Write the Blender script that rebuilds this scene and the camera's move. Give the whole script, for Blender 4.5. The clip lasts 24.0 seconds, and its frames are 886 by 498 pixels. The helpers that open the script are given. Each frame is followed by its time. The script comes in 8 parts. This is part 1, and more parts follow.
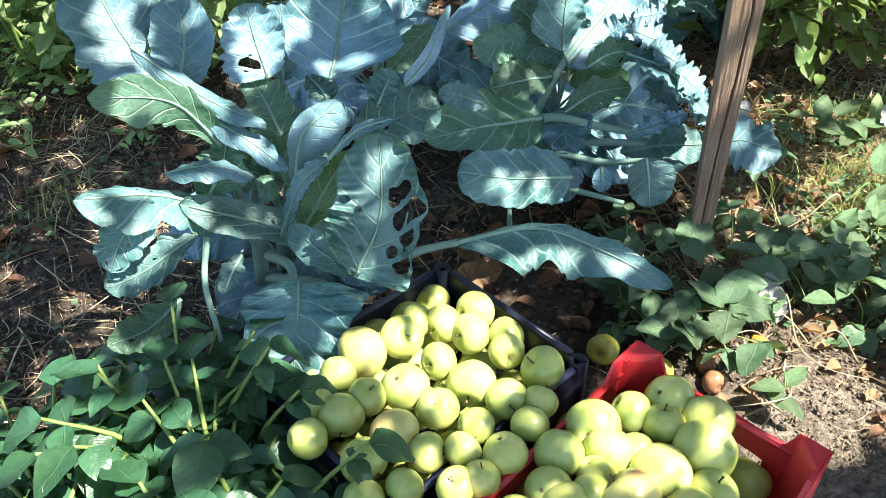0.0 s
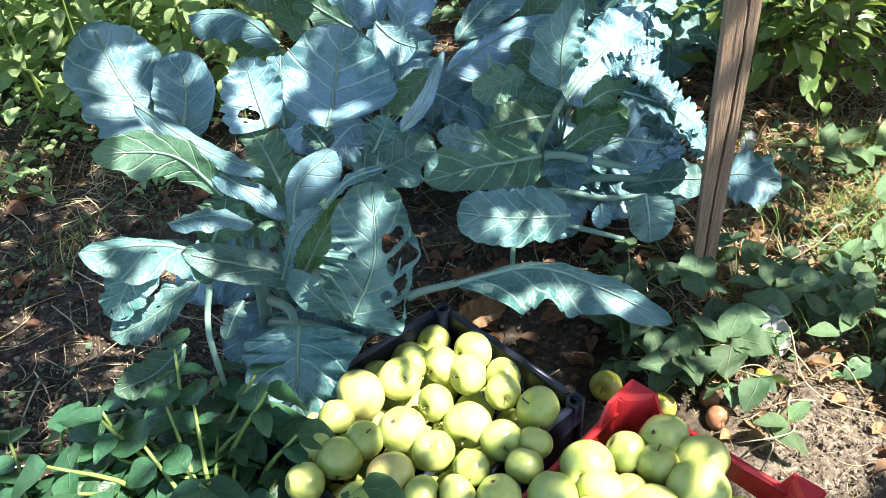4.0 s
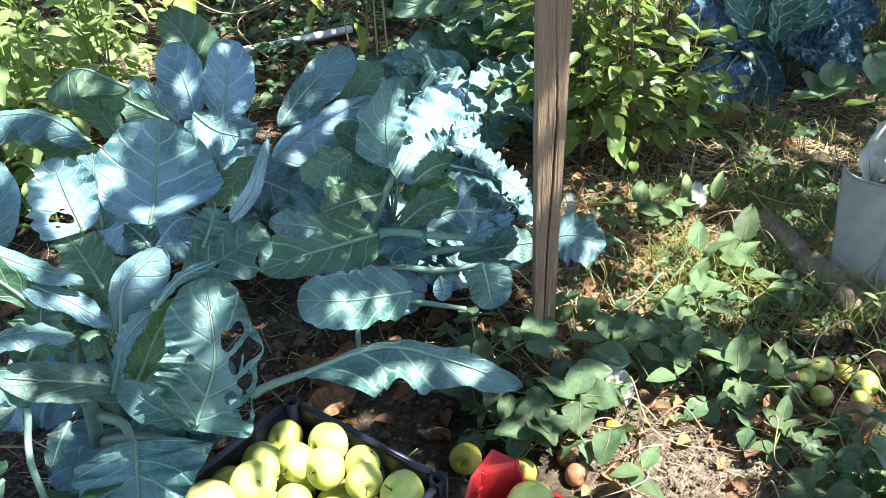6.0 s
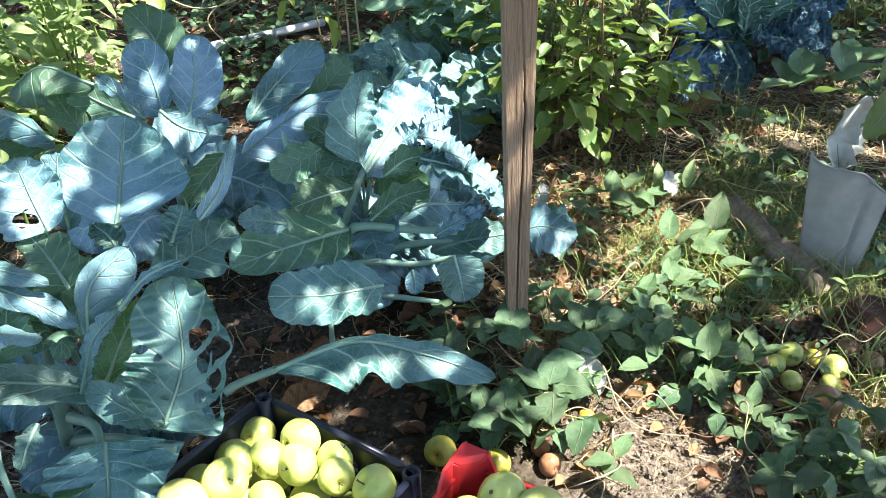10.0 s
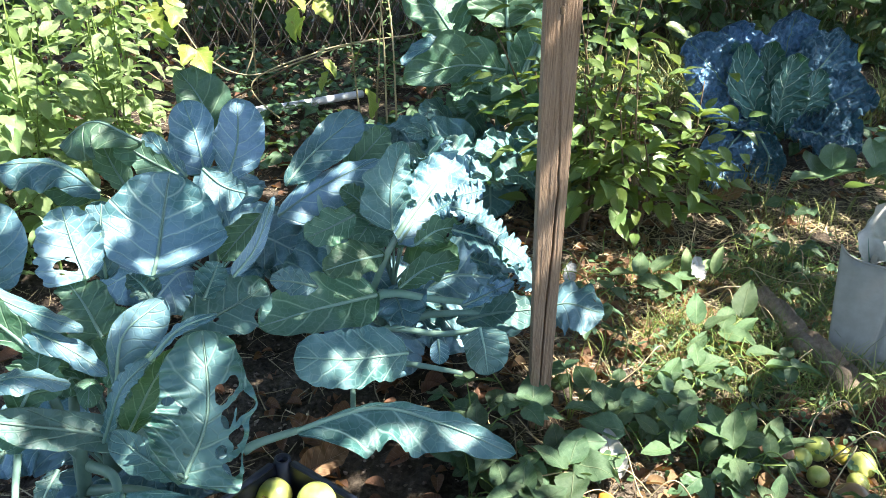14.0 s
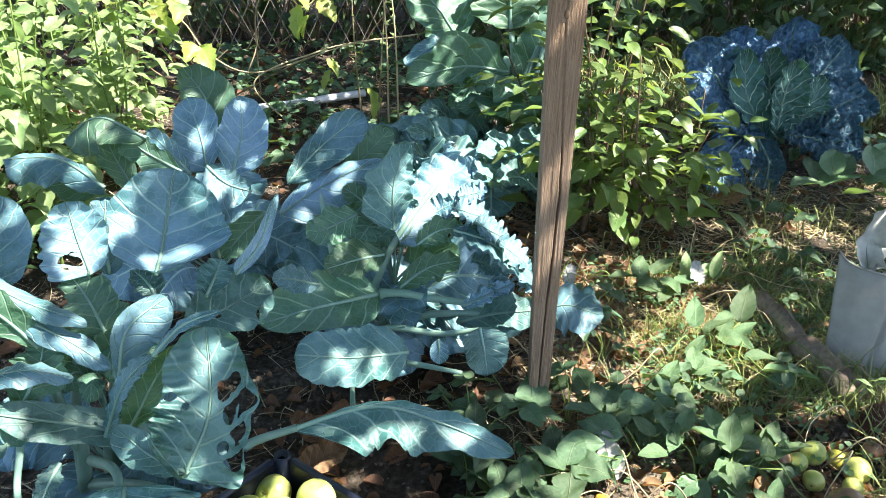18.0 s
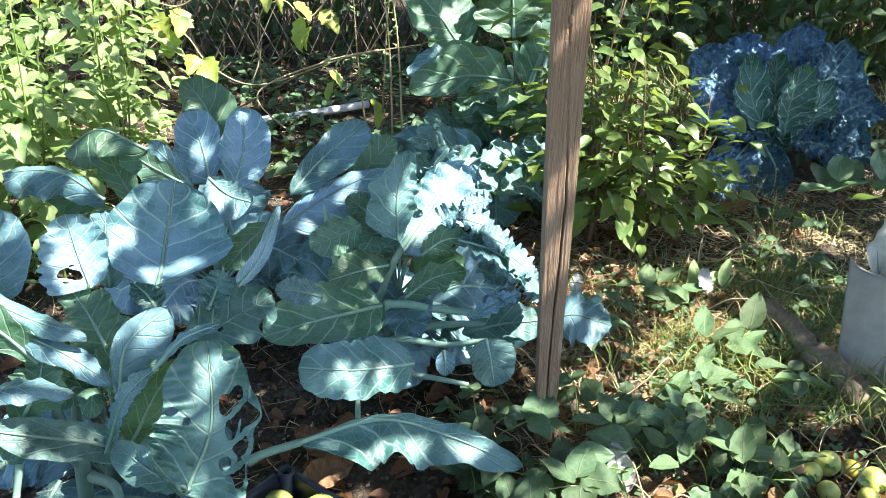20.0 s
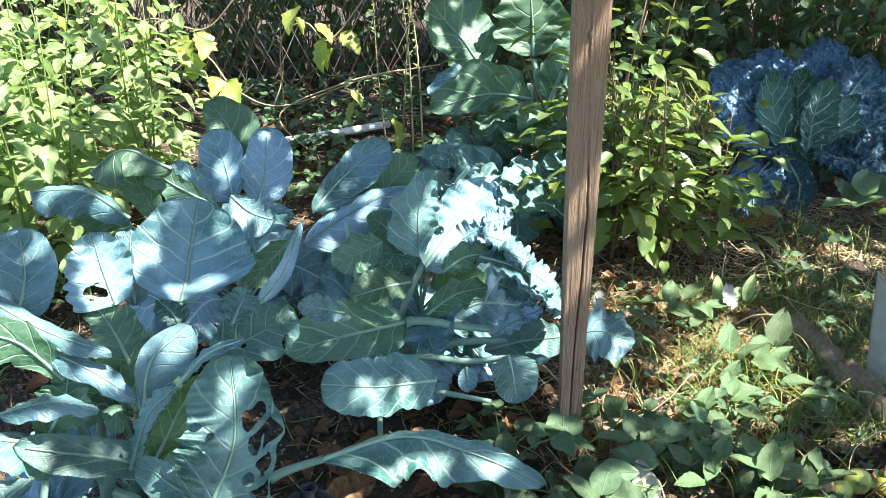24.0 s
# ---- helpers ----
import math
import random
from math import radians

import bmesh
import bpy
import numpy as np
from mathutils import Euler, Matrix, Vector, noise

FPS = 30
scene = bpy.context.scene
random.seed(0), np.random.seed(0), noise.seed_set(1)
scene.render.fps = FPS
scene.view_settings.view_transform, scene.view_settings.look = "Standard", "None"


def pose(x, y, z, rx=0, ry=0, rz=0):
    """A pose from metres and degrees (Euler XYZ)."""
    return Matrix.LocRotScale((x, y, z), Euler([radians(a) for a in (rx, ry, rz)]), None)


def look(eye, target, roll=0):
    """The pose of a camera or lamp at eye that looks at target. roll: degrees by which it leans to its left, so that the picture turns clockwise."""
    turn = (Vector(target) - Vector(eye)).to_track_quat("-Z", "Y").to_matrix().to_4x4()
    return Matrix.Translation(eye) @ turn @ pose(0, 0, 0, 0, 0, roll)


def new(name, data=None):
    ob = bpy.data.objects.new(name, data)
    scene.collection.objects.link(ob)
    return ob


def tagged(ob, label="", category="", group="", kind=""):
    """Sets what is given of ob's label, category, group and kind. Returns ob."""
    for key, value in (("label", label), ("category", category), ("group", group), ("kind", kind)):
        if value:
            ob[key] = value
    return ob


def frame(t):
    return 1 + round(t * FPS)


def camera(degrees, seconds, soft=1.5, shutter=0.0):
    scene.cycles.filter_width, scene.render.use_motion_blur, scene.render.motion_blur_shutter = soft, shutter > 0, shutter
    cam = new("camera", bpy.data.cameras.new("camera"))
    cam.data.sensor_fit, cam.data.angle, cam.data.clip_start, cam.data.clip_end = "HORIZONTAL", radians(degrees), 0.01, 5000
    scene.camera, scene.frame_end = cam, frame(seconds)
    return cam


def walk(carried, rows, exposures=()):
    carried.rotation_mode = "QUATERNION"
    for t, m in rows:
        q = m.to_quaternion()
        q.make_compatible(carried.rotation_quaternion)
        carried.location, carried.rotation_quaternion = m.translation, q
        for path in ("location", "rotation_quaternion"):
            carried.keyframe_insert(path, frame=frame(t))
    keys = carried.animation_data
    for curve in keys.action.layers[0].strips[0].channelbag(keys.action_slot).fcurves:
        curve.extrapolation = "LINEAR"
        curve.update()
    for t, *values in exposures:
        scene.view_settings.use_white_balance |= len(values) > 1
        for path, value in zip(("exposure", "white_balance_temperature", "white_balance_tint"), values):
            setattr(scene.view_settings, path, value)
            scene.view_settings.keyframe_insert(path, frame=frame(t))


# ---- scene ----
cam = camera(56.3, 24.0, soft=0.7)
PATH = [
    (0, (0.046, -0.001, 1.235), (0.019, 1.563, -0.01), -0.3),
    (0.5, (0.049, -0.002, 1.23), (0.005, 1.552, -0.028), -0.2),
    (1, (0.051, -0.002, 1.229), (0.0, 1.563, -0.015), -0.8),
    (1.5, (0.093, -0.042, 1.225), (-0.176, 1.473, -0.053), -1.3),
    (3.5, (0.152, -0.077, 1.236), (-0.22, 1.455, 0.005), -3.3),
    (4, (0.102, -0.002, 1.272), (0.007, 1.599, 0.077), -2.9),
    (4.5, (0.12, 0.026, 1.268), (0.366, 1.645, 0.121), -3.0),
    (5, (0.106, 0.022, 1.262), (0.445, 1.666, 0.175), -1.9),
    (5.5, (0.104, 0.017, 1.266), (0.419, 1.669, 0.184), -2.0),
    (6, (0.094, 0.02, 1.265), (0.402, 1.694, 0.214), -0.9),
    (6.5, (0.087, 0.02, 1.271), (0.362, 1.701, 0.222), -0.8),
    (7, (0.1, 0.008, 1.265), (0.398, 1.677, 0.204), -1.1),
    (7.5, (0.106, 0.016, 1.26), (0.44, 1.664, 0.177), -0.9),
    (8, (0.111, 0.019, 1.266), (0.439, 1.679, 0.199), -0.9),
    (8.5, (0.121, 0.017, 1.261), (0.478, 1.682, 0.213), -1.5),
    (9, (0.126, 0.014, 1.261), (0.497, 1.669, 0.201), -1.7),
    (9.5, (0.121, 0.014, 1.268), (0.479, 1.666, 0.198), -1.5),
    (11.5, (0.102, 0.026, 1.265), (0.439, 1.713, 0.246), -0.1),
    (12, (0.111, 0.022, 1.261), (0.427, 1.737, 0.283), 0.0),
    (12.5, (0.109, 0.022, 1.261), (0.411, 1.758, 0.316), 0.5),
    (13, (0.112, 0.011, 1.268), (0.382, 1.777, 0.368), 0.5),
    (13.5, (0.109, 0.006, 1.266), (0.408, 1.753, 0.339), 0.8),
    (14, (0.098, 0.003, 1.27), (0.412, 1.754, 0.356), 1.3),
    (14.5, (0.085, -0.003, 1.269), (0.392, 1.749, 0.355), 1.4),
    (15, (0.085, -0.004, 1.27), (0.413, 1.75, 0.368), 1.7),
    (15.5, (0.082, -0.003, 1.271), (0.42, 1.748, 0.366), 2.8),
    (16, (0.086, 0.0, 1.27), (0.433, 1.759, 0.385), 2.8),
    (16.5, (0.09, 0.001, 1.269), (0.418, 1.763, 0.381), 2.3),
    (17, (0.088, 0.007, 1.272), (0.406, 1.773, 0.39), 2.0),
    (17.5, (0.092, -0.001, 1.272), (0.4, 1.757, 0.37), 1.8),
    (18, (0.09, -0.004, 1.275), (0.408, 1.746, 0.361), 2.2),
    (18.5, (0.091, -0.009, 1.271), (0.43, 1.746, 0.373), 2.3),
    (20.5, (0.095, 0.019, 1.259), (0.39, 1.787, 0.37), 1.3),
    (21, (0.095, 0.015, 1.256), (0.379, 1.786, 0.372), 1.5),
    (21.5, (0.096, 0.013, 1.255), (0.368, 1.788, 0.375), 1.1),
    (22, (0.091, 0.012, 1.257), (0.36, 1.78, 0.362), 0.9),
    (22.5, (0.094, 0.013, 1.258), (0.354, 1.793, 0.385), 0.9),
    (23, (0.094, 0.016, 1.256), (0.355, 1.8, 0.39), 0.6),
    (23.5, (0.095, 0.015, 1.257), (0.343, 1.805, 0.4), 0.4),
    (24, (0.094, 0.01, 1.255), (0.352, 1.804, 0.408), 0.3),
]
walk(cam, [(t, look(eye, target, roll)) for t, eye, target, roll in PATH],
     [(0.0, 2.10), (3.5, 2.10), (5.0, 2.20), (11.5, 2.25), (24.0, 2.29)])


# ---- world and light ----
SUN_TO = Vector((0.42, -0.20, 0.82)).normalized()
world = bpy.data.worlds.new("sky")
scene.world = world
world.use_nodes = True
wn = world.node_tree
sky = wn.nodes.new("ShaderNodeTexSky")
sky.sky_type, sky.sun_disc = "NISHITA", False
sky.sun_elevation = math.asin(SUN_TO.z)
sky.sun_rotation = math.atan2(SUN_TO.x, SUN_TO.y)
wn.links.new(sky.outputs[0], wn.nodes["Background"].inputs[0])
wn.nodes["Background"].inputs[1].default_value = 0.094
sun = new("sun", bpy.data.lights.new("sun", "SUN"))
sun.data.energy, sun.data.angle, sun.data.color = 5.0, radians(0.55), (1.0, 0.94, 0.84)
sun.matrix_world = look(SUN_TO * 20, (0, 0, 0))


# ---- materials ----
def material(name, rough=0.6, spec=0.4):
    m = bpy.data.materials.new(name)
    m.use_nodes = True
    p = m.node_tree.nodes["Principled BSDF"]
    p.inputs["Roughness"].default_value = rough
    p.inputs["Specular IOR Level"].default_value = spec
    return m, m.node_tree, p


def node(nt, kind, **values):
    n = nt.nodes.new(kind)
    for key, value in values.items():
        n.inputs[key.replace("_", " ")].default_value = value
    return n


def noise_of(nt, vec, scale, detail=4.0, rough=0.55):
    n = node(nt, "ShaderNodeTexNoise", Scale=scale, Detail=detail, Roughness=rough)
    if vec is not None:
        nt.links.new(vec, n.inputs["Vector"])
    return n.outputs["Fac"]


def ramp(nt, fac, *stops):
    r = nt.nodes.new("ShaderNodeValToRGB")
    while len(r.color_ramp.elements) < len(stops):
        r.color_ramp.elements.new(0.5)
    for e, (at, c) in zip(r.color_ramp.elements, stops):
        e.position, e.color = at, (*c, 1)
    nt.links.new(fac, r.inputs[0])
    return r.outputs[0]


def mixed(nt, fac, a, b, blend="MIX"):
    m = nt.nodes.new("ShaderNodeMix")
    m.data_type, m.blend_type = "RGBA", blend
    for socket, value in ((m.inputs[0], fac), (m.inputs[6], a), (m.inputs[7], b)):
        if isinstance(value, bpy.types.NodeSocket):
            nt.links.new(value, socket)
        elif isinstance(value, tuple):
            socket.default_value = (*value, 1)
        else:
            socket.default_value = value
    return m.outputs[2]


def math_of(nt, op, a, b=0.0, c=0.0):
    m = nt.nodes.new("ShaderNodeMath")
    m.operation = op
    for socket, value in zip(m.inputs, (a, b, c)):
        if isinstance(value, bpy.types.NodeSocket):
            nt.links.new(value, socket)
        else:
            socket.default_value = value
    return m.outputs[0]


def bump(nt, p, height, strength=0.4, distance=0.004):
    b = node(nt, "ShaderNodeBump", Strength=strength, Distance=distance)
    nt.links.new(height, b.inputs["Height"])
    nt.links.new(b.outputs[0], p.inputs["Normal"])


def coord(nt, which="Object"):
    return nt.nodes.new("ShaderNodeTexCoord").outputs[which]


def leaf_material(name, dark, light, vein, trans, through_colour, rough=0.45, spec=0.45, veins=7.0, slant=0.55,
                  crinkle=0.0, blister=0.0, wax=None, spots=None, tone=None, vein_mix=0.5, net=0.0):
    """A leaf with a midrib and side veins from its UVs (u along, v across), mottled, and letting light through."""
    m, nt, p = material(name, rough, spec)
    uv = nt.nodes.new("ShaderNodeSeparateXYZ")
    nt.links.new(coord(nt, "UV"), uv.inputs[0])
    info = nt.nodes.new("ShaderNodeObjectInfo")
    across = math_of(nt, "ABSOLUTE", math_of(nt, "SUBTRACT", uv.outputs[1], 0.5))
    along = math_of(nt, "SUBTRACT", uv.outputs[0], math_of(nt, "MULTIPLY", across, slant))
    obj = coord(nt)
    wob = math_of(nt, "MULTIPLY", noise_of(nt, obj, 22.0, 2.0), 0.055)
    saw = math_of(nt, "ABSOLUTE", math_of(nt, "SUBTRACT", math_of(nt, "FRACT", math_of(
        nt, "MULTIPLY", math_of(nt, "ADD", along, wob), veins)), 0.5))
    side = ramp(nt, saw, (0.010, (1, 1, 1)), (0.085, (0, 0, 0)))
    mid = ramp(nt, across, (0.008, (1, 1, 1)), (0.022, (0, 0, 0)))
    lines = math_of(nt, "MAXIMUM", math_of(nt, "MULTIPLY", side, vein_mix), mid)
    if net:
        mesh = node(nt, "ShaderNodeTexVoronoi", Scale=58.0)
        mesh.feature = "DISTANCE_TO_EDGE"
        nt.links.new(obj, mesh.inputs["Vector"])
        web = ramp(nt, mesh.outputs["Distance"], (0.0, (1, 1, 1)), (0.09, (0, 0, 0)))
        lines = math_of(nt, "MAXIMUM", lines, math_of(nt, "MULTIPLY", web, net))
    fine = noise_of(nt, obj, 70.0, 5.0)
    patch = noise_of(nt, obj, 9.0, 3.0)
    body = ramp(nt, math_of(nt, "ADD", math_of(nt, "MULTIPLY", fine, 0.45), math_of(nt, "MULTIPLY", patch, 0.55)),
                (0.32, dark), (0.66, light))
    if wax:
        body = mixed(nt, math_of(nt, "MULTIPLY", ramp(nt, patch, (0.36, (0, 0, 0)), (0.66, (1, 1, 1))), 0.62), body, wax)
    if spots:
        body = mixed(nt, ramp(nt, noise_of(nt, obj, 34.0, 2.0), (0.66, (0, 0, 0)), (0.71, (1, 1, 1))), body, spots)
    if tone:
        older = ramp(nt, math_of(nt, "FRACT", math_of(nt, "MULTIPLY", info.outputs["Random"], 7.0)), (0.30, (0, 0, 0)), (0.85, (1, 1, 1)))
        body = mixed(nt, math_of(nt, "MULTIPLY", older, 0.85), body, tone)
    vary = node(nt, "ShaderNodeHueSaturation", Hue=0.5)
    nt.links.new(math_of(nt, "MULTIPLY_ADD", info.outputs["Random"], 0.6, 0.70), vary.inputs["Value"])
    nt.links.new(math_of(nt, "MULTIPLY_ADD", info.outputs["Random"], 0.032, 0.472), vary.inputs["Hue"])
    nt.links.new(mixed(nt, lines, body, vein), vary.inputs["Color"])
    nt.links.new(vary.outputs[0], p.inputs["Base Color"])
    height = math_of(nt, "SUBTRACT", math_of(nt, "MULTIPLY", fine, 0.35 + crinkle), math_of(nt, "MULTIPLY", lines, 0.5))
    if blister:
        cells = node(nt, "ShaderNodeTexVoronoi", Scale=blister)
        cells.feature = "SMOOTH_F1"
        nt.links.new(obj, cells.inputs["Vector"])
        height = math_of(nt, "SUBTRACT", height, math_of(nt, "MULTIPLY", cells.outputs["Distance"], 2.0))
    bump(nt, p, height, 0.7 if not crinkle else 0.9, 0.006 if not crinkle else 0.012)
    t = nt.nodes.new("ShaderNodeBsdfTranslucent")
    t.inputs["Color"].default_value = (*through_colour, 1)
    mix = node(nt, "ShaderNodeMixShader", Fac=trans)
    out = nt.nodes["Material Output"]
    nt.links.new(p.outputs[0], mix.inputs[1])
    nt.links.new(t.outputs[0], mix.inputs[2])
    nt.links.new(mix.outputs[0], out.inputs[0])
    return m


def plain_material(name, stops, scale=30.0, rough=0.6, spec=0.3, stretch=(1, 1, 1), relief=0.4, depth=0.003, metal=0.0, vary=0.3):
    """A mottled surface: a noise ramp stretched along the grain, varied piece by piece."""
    m, nt, p = material(name, rough, spec)
    p.inputs["Metallic"].default_value = metal
    mp = node(nt, "ShaderNodeMapping", Scale=stretch)
    nt.links.new(coord(nt), mp.inputs[0])
    f = noise_of(nt, mp.outputs[0], scale, 6.0, 0.6)
    g = noise_of(nt, mp.outputs[0], scale * 0.17, 3.0)
    body = ramp(nt, math_of(nt, "ADD", math_of(nt, "MULTIPLY", f, 0.6), math_of(nt, "MULTIPLY", g, 0.4)), *stops)
    info, geo = nt.nodes.new("ShaderNodeObjectInfo"), nt.nodes.new("ShaderNodeNewGeometry")
    hs = nt.nodes.new("ShaderNodeHueSaturation")
    rnd = math_of(nt, "FRACT", math_of(nt, "ADD", info.outputs["Random"], geo.outputs["Random Per Island"]))
    nt.links.new(math_of(nt, "MULTIPLY_ADD", rnd, 2 * vary, 1 - vary), hs.inputs["Value"])
    nt.links.new(body, hs.inputs["Color"])
    nt.links.new(hs.outputs[0], p.inputs["Base Color"])
    if relief:
        bump(nt, p, f, relief, depth)
    return m


BRASSICA = leaf_material("broccoli_leaf", (0.034, 0.108, 0.122), (0.086, 0.186, 0.236), (0.33, 0.47, 0.45), 0.07, (0.12, 0.32, 0.04),
                         rough=0.46, spec=0.5, wax=(0.205, 0.318, 0.450), vein_mix=0.72, net=0.2, veins=5.5)
BRASSICA_GREEN = leaf_material("green_broccoli_leaf", (0.026, 0.088, 0.054), (0.070, 0.160, 0.100), (0.26, 0.40, 0.27), 0.16, (0.20, 0.40, 0.05),
                               rough=0.48, spec=0.45, wax=(0.115, 0.205, 0.175), vein_mix=0.72, net=0.16, veins=5.5)
BRASSICA_TEAL = leaf_material("teal_broccoli_leaf", (0.022, 0.084, 0.078), (0.062, 0.158, 0.155), (0.27, 0.41, 0.36), 0.10, (0.16, 0.36, 0.05),
                              rough=0.46, spec=0.5, wax=(0.140, 0.250, 0.275), vein_mix=0.72, net=0.2, veins=5.5)
BRASSICA_RIB = plain_material("broccoli_rib", ((0.3, (0.13, 0.235, 0.18)), (0.7, (0.25, 0.375, 0.30))), 25, 0.45, 0.4, relief=0.15)
SAVOY = leaf_material("savoy_leaf", (0.028, 0.082, 0.150), (0.080, 0.172, 0.290), (0.13, 0.25, 0.34), 0.05, (0.05, 0.2, 0.08),
                      rough=0.36, spec=0.6, veins=12, crinkle=0.6, blister=52.0, vein_mix=0.25)
SAVOY_HEART = leaf_material("savoy_heart_leaf", (0.035, 0.105, 0.100), (0.085, 0.190, 0.180), (0.55, 0.68, 0.62), 0.10, (0.1, 0.3, 0.04), crinkle=0.4, veins=6.0, vein_mix=0.95)
POTATO = leaf_material("potato_leaf", (0.018, 0.066, 0.034), (0.048, 0.124, 0.064), (0.08, 0.18, 0.08), 0.16, (0.16, 0.36, 0.03), rough=0.38, vein_mix=0.2)
MINT = leaf_material("bush_leaf", (0.135, 0.240, 0.085), (0.315, 0.435, 0.215), (0.24, 0.36, 0.16), 0.38, (0.31, 0.47, 0.14), rough=0.5)
PEPPER = leaf_material("pepper_leaf", (0.046, 0.096, 0.031), (0.118, 0.190, 0.064), (0.18, 0.25, 0.10), 0.28, (0.32, 0.43, 0.06), rough=0.38, tone=(0.11, 0.175, 0.04), vein_mix=0.2)
WEED = leaf_material("weed_leaf", (0.028, 0.074, 0.036), (0.095, 0.160, 0.085), (0.16, 0.21, 0.12), 0.18, (0.20, 0.32, 0.05), rough=0.5, spec=0.4, vein_mix=0.22)
PALE_WEED = leaf_material("pale_weed_leaf", (0.045, 0.105, 0.048), (0.120, 0.200, 0.095), (0.18, 0.26, 0.13), 0.22, (0.24, 0.38, 0.08), rough=0.5, spec=0.4, vein_mix=0.3)
CROWN = leaf_material("crown_leaf", (0.03, 0.06, 0.025), (0.06, 0.10, 0.04), (0.08, 0.12, 0.05), 0.08, (0.12, 0.2, 0.03))
YELLOW = leaf_material("yellowing_leaf", (0.18, 0.28, 0.05), (0.36, 0.45, 0.11), (0.46, 0.5, 0.2), 0.42, (0.42, 0.56, 0.10), spots=(0.25, 0.14, 0.03))
DRY = leaf_material("dry_leaf", (0.10, 0.06, 0.035), (0.28, 0.18, 0.10), (0.36, 0.26, 0.16), 0.2, (0.4, 0.2, 0.05), rough=0.75, spec=0.2)
STEM = plain_material("green_stem", ((0.3, (0.10, 0.165, 0.04)), (0.7, (0.24, 0.32, 0.09))), 40, 0.5)
WOODY = plain_material("woody_stem", ((0.3, (0.09, 0.06, 0.04)), (0.7, (0.22, 0.16, 0.10))), 60, 0.8, 0.2)
STRAW = plain_material("dry_straw", ((0.3, (0.22, 0.17, 0.09)), (0.7, (0.50, 0.42, 0.27))), 30, 0.8, 0.2, vary=0.45, relief=0)
PALE_GRASS = plain_material("pale_grass_blade", ((0.3, (0.085, 0.145, 0.030)), (0.7, (0.25, 0.30, 0.085))), 20, 0.5, 0.3, vary=0.4, relief=0)
GRASS = plain_material("grass_blade", ((0.3, (0.12, 0.15, 0.04)), (0.7, (0.30, 0.31, 0.11))), 20, 0.5, 0.3, vary=0.4, relief=0)
CLOD = plain_material("soil_clod", ((0.3, (0.09, 0.068, 0.053)), (0.7, (0.28, 0.225, 0.175))), 60, 0.95, 0.1, vary=0.35)
BLACK_PLASTIC = plain_material("black_plastic", ((0.3, (0.008, 0.010, 0.022)), (0.75, (0.020, 0.026, 0.055))), 35, 0.38, 0.5, relief=0.1)
RED_PLASTIC = plain_material("red_plastic", ((0.3, (0.42, 0.018, 0.022)), (0.75, (0.60, 0.035, 0.04))), 35, 0.42, 0.5, relief=0.1, vary=0.08)
GREY_PLASTIC = plain_material("grey_plastic", ((0.3, (0.20, 0.198, 0.178)), (0.7, (0.32, 0.312, 0.28))), 25, 0.55, 0.35, relief=0.15, vary=0.05)
PIPE = plain_material("grey_pipe", ((0.3, (0.42, 0.45, 0.50)), (0.7, (0.62, 0.64, 0.68))), 20, 0.5, 0.4, relief=0.1, vary=0.05)
WIRE = plain_material("rusty_wire", ((0.3, (0.16, 0.13, 0.10)), (0.7, (0.38, 0.34, 0.30))), 60, 0.6, 0.4, metal=0.4)
HUSK = plain_material("bleached_husk", ((0.3, (0.42, 0.41, 0.36)), (0.7, (0.78, 0.77, 0.72))), 30, 0.8, 0.2, vary=0.05)
CLOTH = plain_material("pale_cloth", ((0.3, (0.24, 0.24, 0.23)), (0.7, (0.50, 0.50, 0.48))), 15, 0.9, 0.1, vary=0.05)
LOGWOOD = plain_material("weathered_wood", ((0.3, (0.085, 0.066, 0.050)), (0.7, (0.30, 0.235, 0.18))), 40, 0.85, 0.2, stretch=(1, 12, 12), relief=0.8)
BROWN_POT = plain_material("brown_clay", ((0.3, (0.05, 0.018, 0.014)), (0.7, (0.12, 0.045, 0.032))), 25, 0.7, 0.3)


